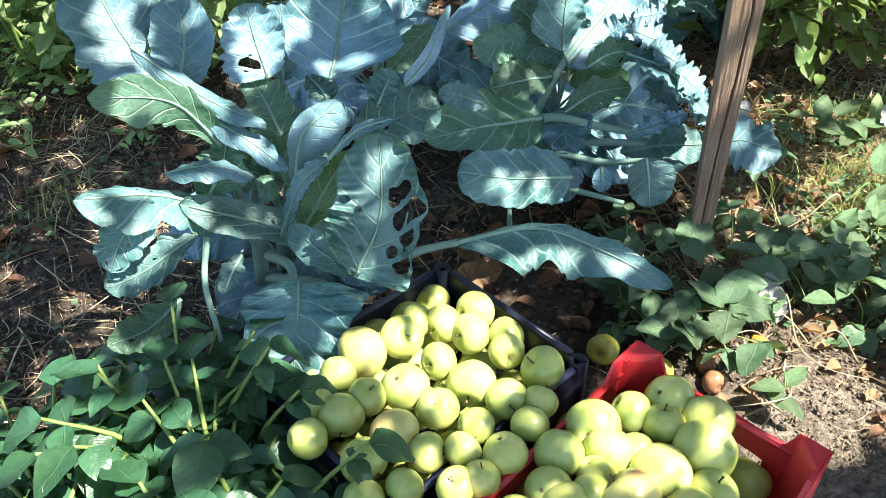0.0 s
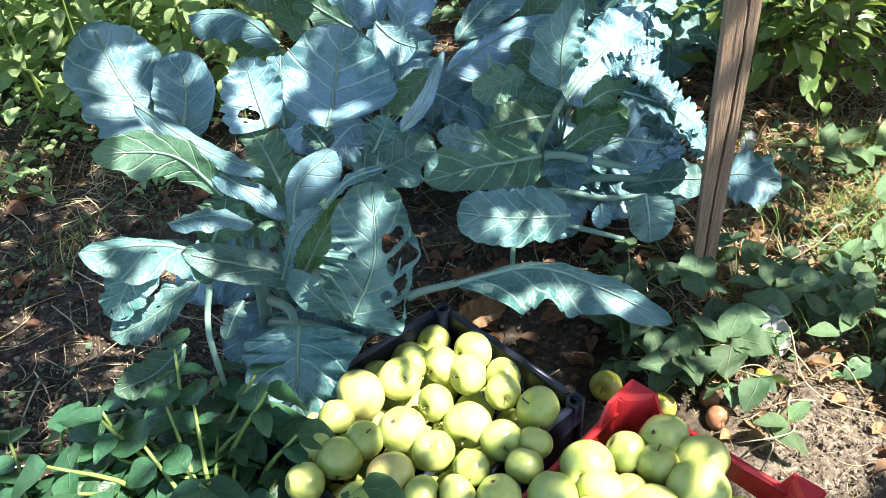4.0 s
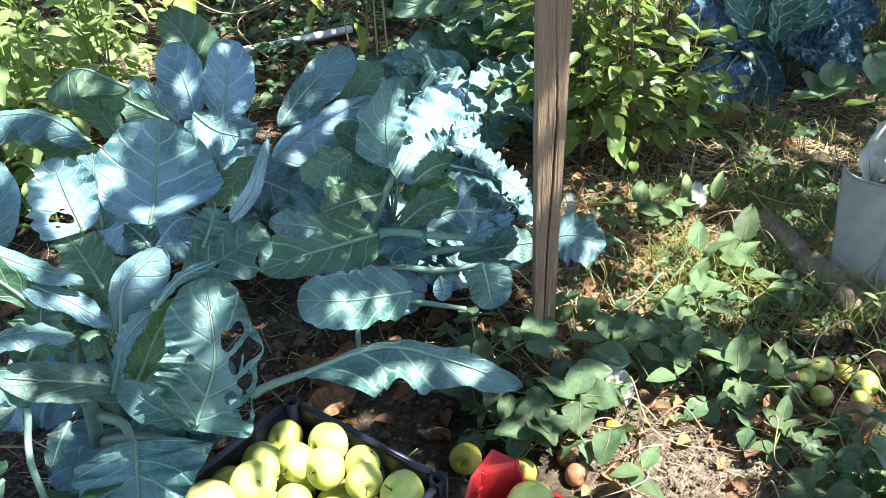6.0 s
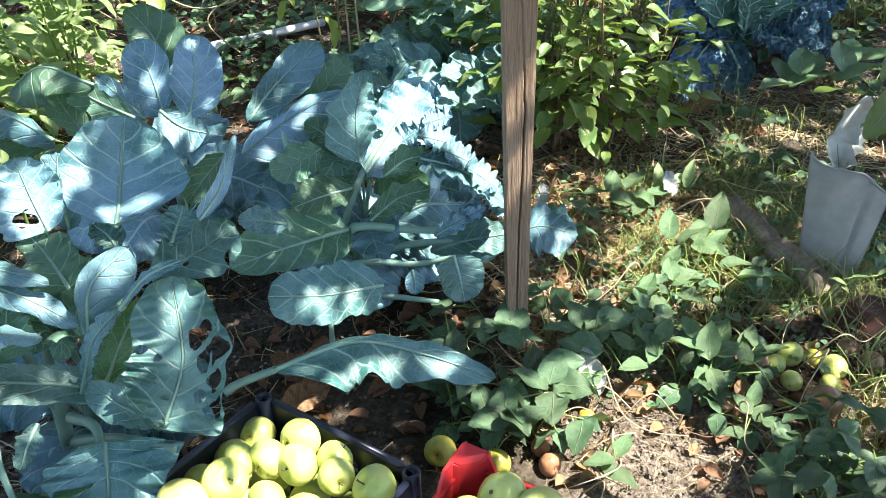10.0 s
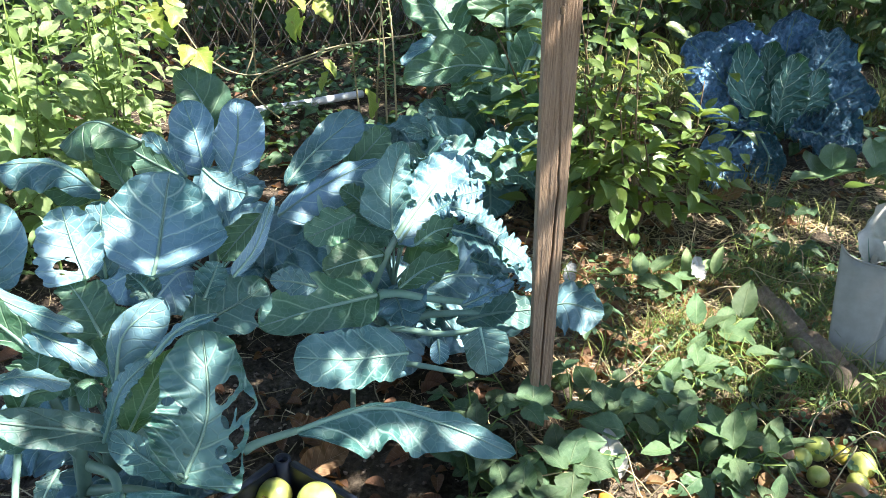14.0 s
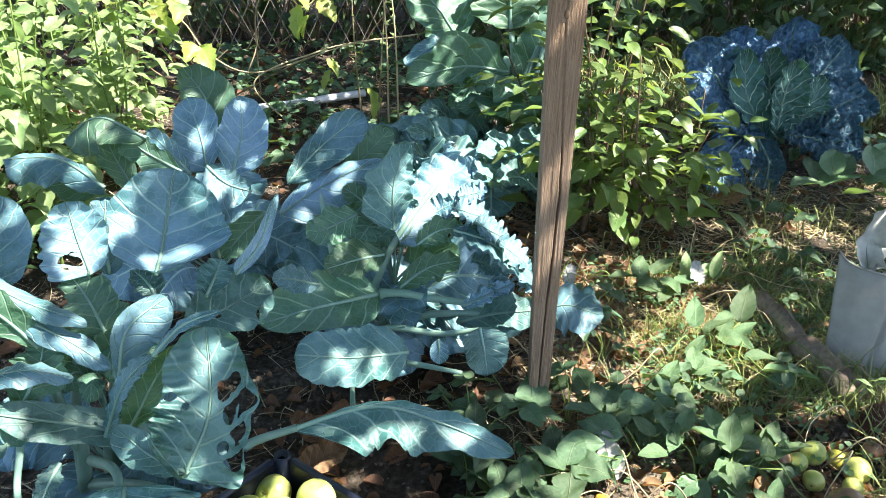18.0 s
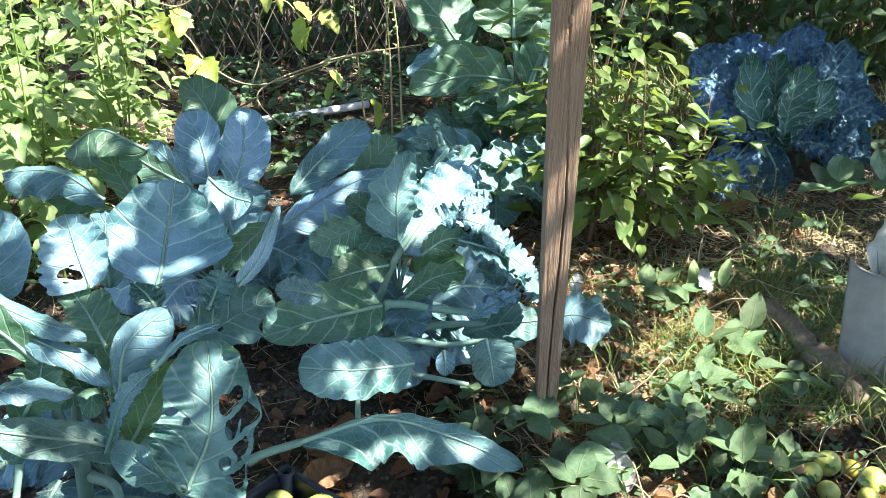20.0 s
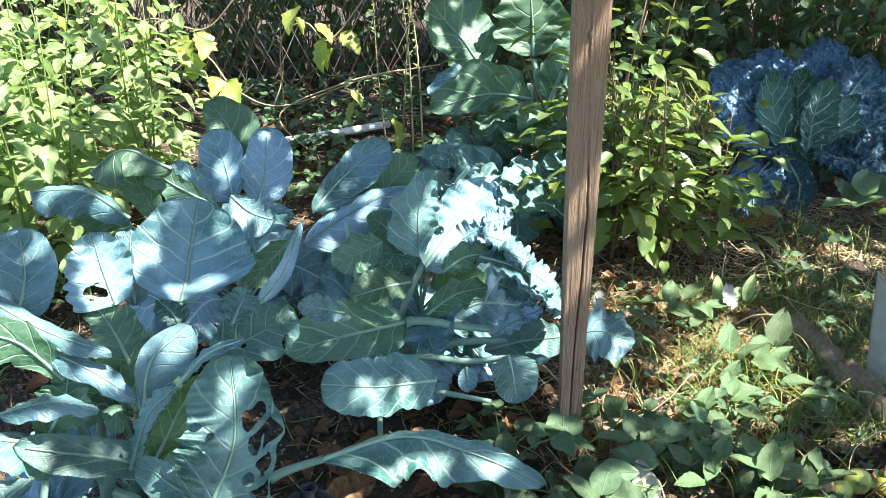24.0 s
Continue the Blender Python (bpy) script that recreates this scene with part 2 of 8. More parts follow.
def soil_material():
    m, nt, p = material("garden_soil", 0.95, 0.1)
    g = coord(nt)
    f, h = noise_of(nt, g, 55, 8, 0.65), noise_of(nt, g, 2.2, 4)
    dirt = ramp(nt, math_of(nt, "ADD", math_of(nt, "MULTIPLY", f, 0.55), math_of(nt, "MULTIPLY", h, 0.45)),
                (0.34, (0.026, 0.020, 0.016)), (0.5, (0.084, 0.067, 0.054)), (0.66, (0.225, 0.185, 0.150)))
    # pale crust beside the bed, with sunlight added to its colour; dug soil stays darker
    sep = nt.nodes.new("ShaderNodeSeparateXYZ")
    nt.links.new(g, sep.inputs[0])
    far = math_of(nt, "ADD", math_of(nt, "ABSOLUTE", math_of(nt, "SUBTRACT", sep.outputs[0], 0.88)),
                  math_of(nt, "MULTIPLY", math_of(nt, "ABSOLUTE", math_of(nt, "SUBTRACT", sep.outputs[1], 0.6)), 0.22))
    path = ramp(nt, math_of(nt, "ADD", far, math_of(nt, "MULTIPLY", noise_of(nt, g, 5.0, 4), 0.35)), (0.50, (1, 1, 1)), (0.66, (0, 0, 0)))
    sunlit_crust = ramp(nt, f, (0.32, (0.09, 0.068, 0.052)), (0.48, (0.22, 0.178, 0.142)), (0.66, (0.42, 0.36, 0.29)))
    dirt = mixed(nt, path, dirt, sunlit_crust)
    dry = ramp(nt, noise_of(nt, g, 0.9, 3), (0.45, (0, 0, 0)), (0.62, (1, 1, 1)))
    litter = ramp(nt, noise_of(nt, g, 90, 3), (0.45, (0.050, 0.042, 0.026)), (0.65, (0.16, 0.125, 0.075)))
    nt.links.new(mixed(nt, math_of(nt, "MULTIPLY", dry, 0.45), dirt, litter), p.inputs["Base Color"])
    bump(nt, p, f, 1.0, 0.035)
    return m


def apple_material(name, base, pale, blush):
    m, nt, p = material(name, 0.30, 0.5)
    g = coord(nt)
    sep = nt.nodes.new("ShaderNodeSeparateXYZ")
    nt.links.new(g, sep.inputs[0])
    info = nt.nodes.new("ShaderNodeObjectInfo")
    body = ramp(nt, noise_of(nt, g, 1.1, 4), (0.35, base), (0.68, pale))
    side = math_of(nt, "MULTIPLY_ADD", sep.outputs[0], 0.30, noise_of(nt, g, 1.6, 3))
    body = mixed(nt, math_of(nt, "MULTIPLY", ramp(nt, side, (0.55, (0, 0, 0)), (0.95, (1, 1, 1))), blush[3]), body, blush[:3])
    speck = ramp(nt, noise_of(nt, g, 220, 1), (0.70, (0, 0, 0)), (0.73, (1, 1, 1)))
    body = mixed(nt, math_of(nt, "MULTIPLY", speck, 0.35), body, (0.22, 0.17, 0.05))
    scar = ramp(nt, noise_of(nt, g, 1.9, 3), (0.735, (0, 0, 0)), (0.76, (1, 1, 1)))
    body = mixed(nt, math_of(nt, "MULTIPLY", scar, 0.7), body, (0.10, 0.055, 0.02))
    hs = nt.nodes.new("ShaderNodeHueSaturation")
    nt.links.new(math_of(nt, "MULTIPLY_ADD", info.outputs["Random"], 0.3, 0.85), hs.inputs["Value"])
    nt.links.new(math_of(nt, "MULTIPLY_ADD", info.outputs["Random"], -0.03, 0.515), hs.inputs["Hue"])
    nt.links.new(body, hs.inputs["Color"])
    nt.links.new(hs.outputs[0], p.inputs["Base Color"])
    p.inputs["Subsurface Weight"].default_value = 0.0
    bump(nt, p, noise_of(nt, g, 6, 2), 0.05, 0.01)
    return m


SOIL = soil_material()
APPLE = apple_material("green_apple", (0.31, 0.385, 0.080), (0.50, 0.54, 0.175), (0.54, 0.47, 0.14, 0.4))
APPLE_RED = apple_material("blushed_apple", (0.44, 0.42, 0.12), (0.56, 0.50, 0.18), (0.56, 0.22, 0.10, 0.9))
APPLE_YELLOW = apple_material("yellow_apple", (0.36, 0.32, 0.05), (0.48, 0.43, 0.09), (0.5, 0.3, 0.04, 0.4))
APPLE_ROTTEN = apple_material("rotten_apple", (0.22, 0.11, 0.05), (0.36, 0.20, 0.11), (0.12, 0.05, 0.03, 0.8))


def post_material():
    m, nt, p = material("weathered_post", 0.85, 0.15)
    mp = node(nt, "ShaderNodeMapping", Scale=(420, 420, 10.0))
    nt.links.new(coord(nt), mp.inputs[0])
    f = noise_of(nt, mp.outputs[0], 1.0, 8, 0.7)
    lines = node(nt, "ShaderNodeMapping", Scale=(900, 900, 22.0))
    nt.links.new(coord(nt), lines.inputs[0])
    fine = noise_of(nt, lines.outputs[0], 1.0, 4, 0.6)
    broad = noise_of(nt, coord(nt), 7.0, 4)
    body = ramp(nt, f, (0.30, (0.165, 0.103, 0.066)), (0.48, (0.30, 0.202, 0.134)), (0.70, (0.47, 0.335, 0.225)))
    body = mixed(nt, math_of(nt, "MULTIPLY", ramp(nt, fine, (0.36, (1, 1, 1)), (0.46, (0, 0, 0))), 0.6), body, (0.085, 0.052, 0.034))
    body = mixed(nt, math_of(nt, "MULTIPLY", ramp(nt, broad, (0.42, (0, 0, 0)), (0.62, (1, 1, 1))), 0.35), body, (0.30, 0.235, 0.18))
    nt.links.new(body, p.inputs["Base Color"])
    bump(nt, p, math_of(nt, "ADD", f, math_of(nt, "MULTIPLY", fine, 0.6)), 0.8, 0.004)
    return m


POST = post_material()


# ---- helpers for building ----
def mesh_ob(name, data, mat, parent=None, label=""):
    if mat is not None and not data.materials:
        data.materials.append(mat)
    ob = new(name, data)
    if parent is not None:
        ob.parent = parent
    if label:
        ob["label"] = label
    return ob


def part(name, bm, mat, parent, label="", smooth=True):
    me = bpy.data.meshes.new(name)
    bm.to_mesh(me)
    bm.free()
    if smooth:
        me.polygons.foreach_set("use_smooth", [True] * len(me.polygons))
    return mesh_ob(name, me, mat, parent, label)


def raw_mesh(name, verts, faces, uvs=None, smooth=True):
    me = bpy.data.meshes.new(name)
    me.from_pydata(verts, [], faces)
    if uvs is not None:
        layer = me.uv_layers.new(name="UVMap")
        idx = np.empty(len(me.loops), dtype=np.int32)
        me.loops.foreach_get("vertex_index", idx)
        layer.data.foreach_set("uv", np.asarray(uvs, dtype=np.float32)[idx].ravel())
    if smooth:
        me.polygons.foreach_set("use_smooth", [True] * len(me.polygons))
    me.update()
    return me


def thing(name, at, label, category, group="", kind=""):
    ob = new(name)
    ob.empty_display_size = 0.05
    ob.matrix_world = Matrix.Translation(at)
    return tagged(ob, label, category, group, kind)


def tube(points, radii, sides=8):
    """Vertices and faces of a tapered tube along points, closed at its ends."""
    pts = [Vector(p) for p in points]
    verts, faces = [], []
    ref = None
    for i, p in enumerate(pts):
        d = (pts[min(i + 1, len(pts) - 1)] - pts[max(i - 1, 0)]).normalized()
        if ref is None:
            ref = d.orthogonal().normalized()
        ref = (ref - d * ref.dot(d)).normalized()
        b = d.cross(ref)
        r = radii[i] if isinstance(radii, (list, tuple)) else radii
        for k in range(sides):
            a = 2 * math.pi * k / sides
            verts.append(p + (ref * math.cos(a) + b * math.sin(a)) * r)
    for i in range(len(pts) - 1):
        for k in range(sides):
            n = (k + 1) % sides
            faces.append((i * sides + k, i * sides + n, (i + 1) * sides + n, (i + 1) * sides + k))
    faces.append(tuple(reversed(range(sides))))
    faces.append(tuple(range((len(pts) - 1) * sides, len(pts) * sides)))
    return verts, faces


def curve_points(points, n):
    """A smooth line through three or more points."""
    pts = [Vector(p) for p in points]
    pts = [pts[0] * 2 - pts[1]] + pts + [pts[-1] * 2 - pts[-2]]
    out, spans = [], len(pts) - 3
    for k in range(n):
        f = k / (n - 1) * spans
        i = min(int(f), spans - 1)
        t = f - i
        a, b, c, d = pts[i:i + 4]
        out.append(0.5 * ((2 * b) + (c - a) * t + (2 * a - 5 * b + 4 * c - d) * t * t + (3 * b - a - 3 * c + d) * t ** 3))
    return out


def tube_part(name, points, radii, mat, parent, label="", sides=8):
    v, f = tube(points, radii, sides)
    off = parent.matrix_world.translation if parent is not None else Vector()
    return mesh_ob(name, raw_mesh(name, [p - off for p in v], f), mat, parent, label)


def soften_rim(verts, faces, fixed=(), rounds=2):
    """Rounds the rims that cutting leaves behind."""
    count = {}
    for f in faces:
        for a, b in zip(f, f[1:] + f[:1]):
            k = (a, b) if a < b else (b, a)
            count[k] = count.get(k, 0) + 1
    near = {}
    for (a, b), c in count.items():
        if c == 1:
            near.setdefault(a, []).append(b)
            near.setdefault(b, []).append(a)
    for _ in range(rounds):
        moved = {i: verts[i] * 0.4 + sum((verts[j] for j in n), Vector()) / len(n) * 0.6 for i, n in near.items()}
        for i, p in moved.items():
            verts[i] = p


def leaf(plant, base, mid, tip, width, n=(0.0, -0.45, 0.9), petiole=0.25, ruffle=0.095, cup=0.08, seed=0, mat=None, rib=0.0045,
         holes=0.10, blunt=0.80, name="leaf", rows=36, cols=26, crinkle=0.0, twist=0.0, rib_mat=None, waves=3.6, label="", curl=0.0, lobes=0.055,
         pucker=0.030):
    """A large leaf: its midrib runs from base through mid to tip; the blade starts after the petiole, faces n, has a wavy
    edge, is puckered between its side veins and, by holes, is eaten through."""
    rnd = random.Random(seed * 7919 + 13)
    line = curve_points((base, mid, tip), rows + 8)
    length = sum((line[k + 1] - line[k]).length for k in range(len(line) - 1)) * (1 - petiole)
    start = int(petiole * (len(line) - 1))
    blade = line[start:]
    up0 = Vector(n).normalized()
    ph, ph2, ph3 = rnd.uniform(0, 6.28), rnd.uniform(0, 6.28), rnd.uniform(0, 50)
    skew = rnd.uniform(-0.10, 0.10)
    off = plant.matrix_world.translation
    verts, uvs, faces = [], [], []
    m = len(blade)
    for i, p in enumerate(blade):
        s = i / (m - 1)
        d = (blade[min(i + 1, m - 1)] - blade[max(i - 1, 0)]).normalized()
        up = Matrix.Rotation(twist * s, 3, d) @ up0
        side = d.cross(up)
        side = side.normalized() if side.length > 1e-4 else d.orthogonal()
        nn = side.cross(d).normalized()
        prof = (math.sin(math.pi * min(1.0, s ** blunt * 0.985 + 0.012))) ** 0.5
        for j in range(cols + 1):
            v = j / cols * 2 - 1
            sv = 1 if v > 0 else -1
            lob = lobes * (0.6 * math.sin(s * 17 + ph + 2 * sv) + 0.4 * math.sin(s * 37 + ph2 * 2) + 1.6 * noise.noise((s * 7, sv * 3.0, ph3)))
            half = width * 0.54 * prof * (1 + lob * abs(v)) * (1 + skew * sv)
            a = abs(v)
            wave = ruffle * a ** 1.7 * (math.sin(waves * 6.28 * s + ph + (1.3 if v > 0 else 0)) * 0.75
                                        + 0.55 * math.sin(waves * 13.1 * s + ph2 + sv) + 0.9 * noise.noise((s * 9, v * 2, ph3)))
            vein = math.sin((s - a * 0.28) * 44.0)
            q = noise.noise((p + side * v * half) * 8.0 + Vector((seed * 3.1, 0, 0)))
            lift = width * (cup * v * v + wave + 0.06 * q + pucker * vein * a * (1 - a * 0.5) * 0.5)
            bend = curl * a * a
            if crinkle:
                lift += crinkle * noise.noise((p + side * v * half) * 70.0)
                lift += crinkle * 1.3 * noise.noise((p + side * v * half) * 33.0)
            verts.append(p + side * (v * half * (1 - 0.7 * abs(cup) * a) * (1 - 0.35 * abs(bend))) + nn * (lift + bend * half) - off)
            uvs.append((s, 0.5 + v * 0.5))
    w = cols + 1
    size = max(width, 0.05)
    cells = set()
    for i in range(m - 1):
        for j in range(cols):
            if holes:
                s, v = (i + 0.5) / (m - 1), (j + 0.5) / cols * 2 - 1
                c = Vector((s * 1.1 * length / size, v * 0.9, ph3)) * (size / 0.16) ** 0.5
                h = noise.noise(c * 5.2) + 0.45 * noise.noise(c * 12.0)
                edge = 0.16 * abs(v) ** 3
                if h > 0.78 - holes * (0.6 + 0.6 * abs(v)) - edge * (holes > 0.03) and abs(v) > 0.10:
                    continue
            cells.add((i, j))
    # bits that hang on nothing have dropped off
    held = [c for c in cells if abs((c[1] + 0.5) / cols * 2 - 1) <= 0.12]
    kept = set(held)
    while held:
        i, j = held.pop()
        for c in ((i + 1, j), (i - 1, j), (i, j + 1), (i, j - 1)):
            if c in cells and c not in kept:
                kept.add(c)
                held.append(c)
    for i, j in sorted(kept):
        faces.append((i * w + j, i * w + j + 1, (i + 1) * w + j + 1, (i + 1) * w + j))
    soften_rim(verts, faces)
    blade_ob = mesh_ob(name, raw_mesh(name, verts, faces, uvs), mat or BRASSICA, plant, label)
    if rib:
        lift = 0.2 * rib
        radii = [rib * (1.0 - 0.86 * (k / (len(line) - 1)) ** 0.7) for k in range(len(line))]
        line2 = [q + Vector(n).normalized() * lift for q in line]
        v, f = tube(line2[:-3], radii[:-3], 7)
        mesh_ob("midrib", raw_mesh("midrib", [q - off for q in v], f), rib_mat or BRASSICA_RIB, blade_ob, "pale green midrib")
    return blade_ob


def width_at(table, s):
    """A smooth value along five even stations."""
    f = s * 4
    i = min(int(f), 3)
    t = f - i
    a, b, c, d = table[max(i - 1, 0)], table[i], table[i + 1], table[min(i + 2, 4)]
    return max(0.0, 0.5 * (2 * b + (c - a) * t + (2 * a - 5 * b + 4 * c - d) * t * t + (3 * b - a - 3 * c + d) * t ** 3))


def blade(plant, spine, left, right, n, seed=0, ruffle=0.05, cup=0.08, holes=0.05, waves=3.6, lobes=0.12, rows=40, cols=28, rib=0.0038,
          mat=None, eaten=(), crinkle=0.0):
    """A leaf blade whose midrib follows the spine, with its own half widths on both sides; eaten: holes (along, across, sizes)."""
    rnd = random.Random(seed * 7919 + 29)
    line = curve_points(spine, rows + 1)
    length = sum((line[k + 1] - line[k]).length for k in range(rows))
    size = max(left) + max(right)
    up0 = Vector(n).normalized()
    ph, ph2, ph3 = rnd.uniform(0, 6.28), rnd.uniform(0, 6.28), rnd.uniform(0, 50)
    off = plant.matrix_world.translation
    verts, uvs, faces = [], [], []
    for i, p in enumerate(line):
        s = i / rows
        d = (line[min(i + 1, rows)] - line[max(i - 1, 0)]).normalized()
        side = d.cross(up0).normalized()
        nn = side.cross(d).normalized()
        close = max(0.0, 1 - abs(2 * s - 1) ** 9) ** 0.5
        for j in range(cols + 1):
            v = j / cols * 2 - 1
            sv, a = (1, v) if v > 0 else (-1, -v)
            lob = lobes * (0.6 * math.sin(s * 17 + ph + 2 * sv) + 0.4 * math.sin(s * 37 + ph2 * 2) + 2.2 * noise.noise((s * 6, sv * 3.0, ph3))
                           + 1.1 * noise.noise((s * 19, sv * 5.0, ph2)))
            half = width_at(right if v > 0 else left, s) * close * (1 + lob * a)
            at = p + side * v * half
            wave = ruffle * a ** 1.7 * (math.sin(waves * 6.28 * s + ph + (1.3 if v > 0 else 0)) * 0.75
                                        + 0.55 * math.sin(waves * 13.1 * s + ph2 + sv) + 0.9 * noise.noise((s * 9, v * 2, ph3)))
            vein = math.sin((s - a * 0.28) * 44.0)
            lift = size * (cup * v * v + wave + 0.075 * noise.noise(at * 8.0 + Vector((seed * 3.1, 0, 0))) + 0.006 * vein * a * (1 - a * 0.5)
                           + 0.03 * a * noise.noise(at * 26.0) + 0.010 * noise.noise(at * 60.0))
            if crinkle:
                lift += size * crinkle * (0.55 * noise.noise(at * 42.0) + 0.30 * noise.noise(at * 85.0) + 0.35 * math.sin((s - a * 0.4) * 60.0) * a)
            verts.append(p + side * (v * half * (1 - 0.5 * abs(cup) * a)) + nn * lift - off)
            uvs.append((s, 0.5 + v * 0.5))
    w = cols + 1
    cells = set()
    for i in range(rows):
        for j in range(cols):
            s, v = (i + 0.5) / rows, (j + 0.5) / cols * 2 - 1
            if abs(v) > 0.08:
                c = Vector((s * length / size * 1.2, v * 0.8, ph3)) * (size / 0.16) ** 0.5
                h = noise.noise(c * 5.2) + 0.45 * noise.noise(c * 12.0)
                if holes and h > 0.80 - holes * (0.6 + 0.6 * abs(v)) - 0.16 * abs(v) ** 3 * (holes > 0.03):
                    continue
                sv = 1 if v > 0 else -1
                if holes > 0.03 and abs(v) > 0.93 - 0.5 * holes - 0.30 * max(0.0, noise.noise((s * 9, sv * 4.0, ph2)) + 0.5 * noise.noise((s * 27, sv * 4.0, ph))):
                    continue
                q = 0.7 * noise.noise((s * 16, v * 5, ph3))
                on_vein = abs(((s - abs(v) * 0.275) * 5.5) % 1 - 0.5) < 0.11
                if not on_vein and any(((s - s0) / rs) ** 2 + ((v - v0) / rv) ** 2 < 1 + q for s0, v0, rs, rv in eaten):
                    continue
            cells.add((i, j))
    held = [c for c in cells if abs((c[1] + 0.5) / cols * 2 - 1) <= 0.12]
    kept = set(held)
    while held:
        i, j = held.pop()
        for c in ((i + 1, j), (i - 1, j), (i, j + 1), (i, j - 1)):
            if c in cells and c not in kept:
                kept.add(c)
                held.append(c)
    for i, j in sorted(kept):
        faces.append((i * w + j, i * w + j + 1, (i + 1) * w + j + 1, (i + 1) * w + j))
    soften_rim(verts, faces)
    ob = mesh_ob("leaf", raw_mesh("leaf", verts, faces, uvs), mat or BRASSICA, plant)
    mid = [verts[i * w + cols // 2] for i in range(rows - 1)]
    v, f = tube([q + up0 * rib * 0.25 for q in mid], [rib * (1.0 - 0.84 * (k / rows) ** 0.8) for k in range(len(mid))], 7)
    mesh_ob("midrib", raw_mesh("midrib", v, f), BRASSICA_RIB, ob, "pale green midrib")
    return ob


def petiole(plant, pts, r0, r1):
    line = curve_points(pts, 14)
    tube_part("petiole", line, [r0 + (r1 - r0) * k / 13 for k in range(14)], BRASSICA_RIB, plant, "thick pale green leaf stalk", 9)


def small_leaf_mesh(name, length, width, fold=0.15, droop=0.25, tooth=0.0, rows=7, cols=4, blunt=0.8, seed=0):
    """A small leaf along +x from the origin, facing +z."""
    rnd = random.Random(seed)
    verts, uvs, faces = [], [], []
    bend = rnd.uniform(-0.12, 0.12)
    for i in range(rows + 1):
        s = i / rows
        prof = math.sin(math.pi * min(1, s ** blunt * 0.98 + 0.01)) ** 0.8
        if tooth and i % 2:
            prof *= 1 - tooth
        for j in range(cols + 1):
            v = j / cols * 2 - 1
            y = v * width * 0.5 * prof + bend * length * s * s
            z = -droop * length * s * s + fold * width * (abs(v) ** 1.3) * prof + 0.05 * width * math.sin(9 * s + 3 * v + seed)
            verts.append((s * length, y, z))
            uvs.append((s, 0.5 + v * 0.5))
    w = cols + 1
    for i in range(rows):
        for j in range(cols):
            faces.append((i * w + j, i * w + j + 1, (i + 1) * w + j + 1, (i + 1) * w + j))
    return raw_mesh(name, verts, faces, uvs)


def leaf_set(name, mat, length, width, count=5, **shape):
    out = []
    for k in range(count):
        me = small_leaf_mesh(name, length, width, seed=k * 17 + len(name), **shape)
        me.materials.append(mat)
        out.append(me)
    return out


def place_leaf(me, name, parent, at, heading, tilt, roll, size):
    """One small leaf as a part: heading and tilt (below level) of its way, in degrees."""
    ob = new(name, me)
    ob.parent = parent
    off = parent.matrix_world.translation
    ob.matrix_basis = Matrix.Translation(Vector(at) - off) @ pose(0, 0, 0, 0, 0, heading) @ pose(0, 0, 0, 0, tilt, 0) @ pose(0, 0, 0, roll) @ Matrix.Scale(size, 4)
    return ob


def joined(name, source, mats, mat, parent=None, label="", kind="stuff"):
    """Many copies of small meshes as one mesh."""
    vs, fs, us, base = [], [], [], 0
    data = []
    for me in source:
        co = np.empty(len(me.vertices) * 3, np.float32)
        me.vertices.foreach_get("co", co)
        uv = np.zeros((len(me.vertices), 2), np.float32)
        if me.uv_layers:
            for loop, d in zip(me.loops, me.uv_layers[0].data):
                uv[loop.vertex_index] = d.uv
        data.append((co.reshape(-1, 3), [tuple(p.vertices) for p in me.polygons], uv))
    for k, m in mats:
        co, polys, uv = data[k % len(data)]
        a = np.array(m, np.float32)
        vs.append(co @ a[:3, :3].T + a[:3, 3])
        us.append(uv)
        fs.extend(tuple(i + base for i in p) for p in polys)
        base += len(co)
    me = raw_mesh(name, np.concatenate(vs).tolist(), fs, np.concatenate(us))
    ob = mesh_ob(name, me, mat, parent, label)
    if kind:
        ob["kind"] = kind
    return ob


# ---- ground ----
def ground_z(x, y):
    return 0.014 * noise.noise((x * 1.7, y * 1.7, 0.3)) + 0.007 * noise.noise((x * 6, y * 6, 4.1))


def graded(lo, hi, step, far):
    """Even steps from lo to hi, then ever wider ones out to far on both sides."""
    mid = list(np.arange(lo, hi + step / 2, step))
    up, down, s = [mid[-1]], [mid[0]], step
    while up[-1] < far:
        s *= 1.35
        up.append(up[-1] + s)
        down.append(down[-1] - s)
    return down[:0:-1] + mid + up[1:]


def build_ground():
    xs, ys = graded(-2.2, 2.8, 0.018, 800), graded(0.3, 4.4, 0.018, 800)
    verts = []
    for y in ys:
        for x in xs:
            z = ground_z(x, y)
            if abs(x) < 5 and -2 < y < 8:
                z += 0.014 * noise.noise((x * 15, y * 15, 9.0)) + 0.015 * noise.noise((x * 34, y * 34, 2.0))
            verts.append((x, y, z))
    w = len(xs)
    faces = [(j * w + i, j * w + i + 1, (j + 1) * w + i + 1, (j + 1) * w + i) for j in range(len(ys) - 1) for i in range(w - 1)]
    g = mesh_ob("ground", raw_mesh("ground", verts, faces), SOIL)
    tagged(g, "dark crumbly garden soil strewn with dry litter", "soil", "", "structure")


build_ground()


# ---- wooden post ----
CRACK = ((-0.1, -0.1), (0.12, -0.08), (0.30, 0.0), (0.45, 0.20), (0.62, 0.36), (0.80, 0.12), (0.95, -0.10), (1.9, -0.2))


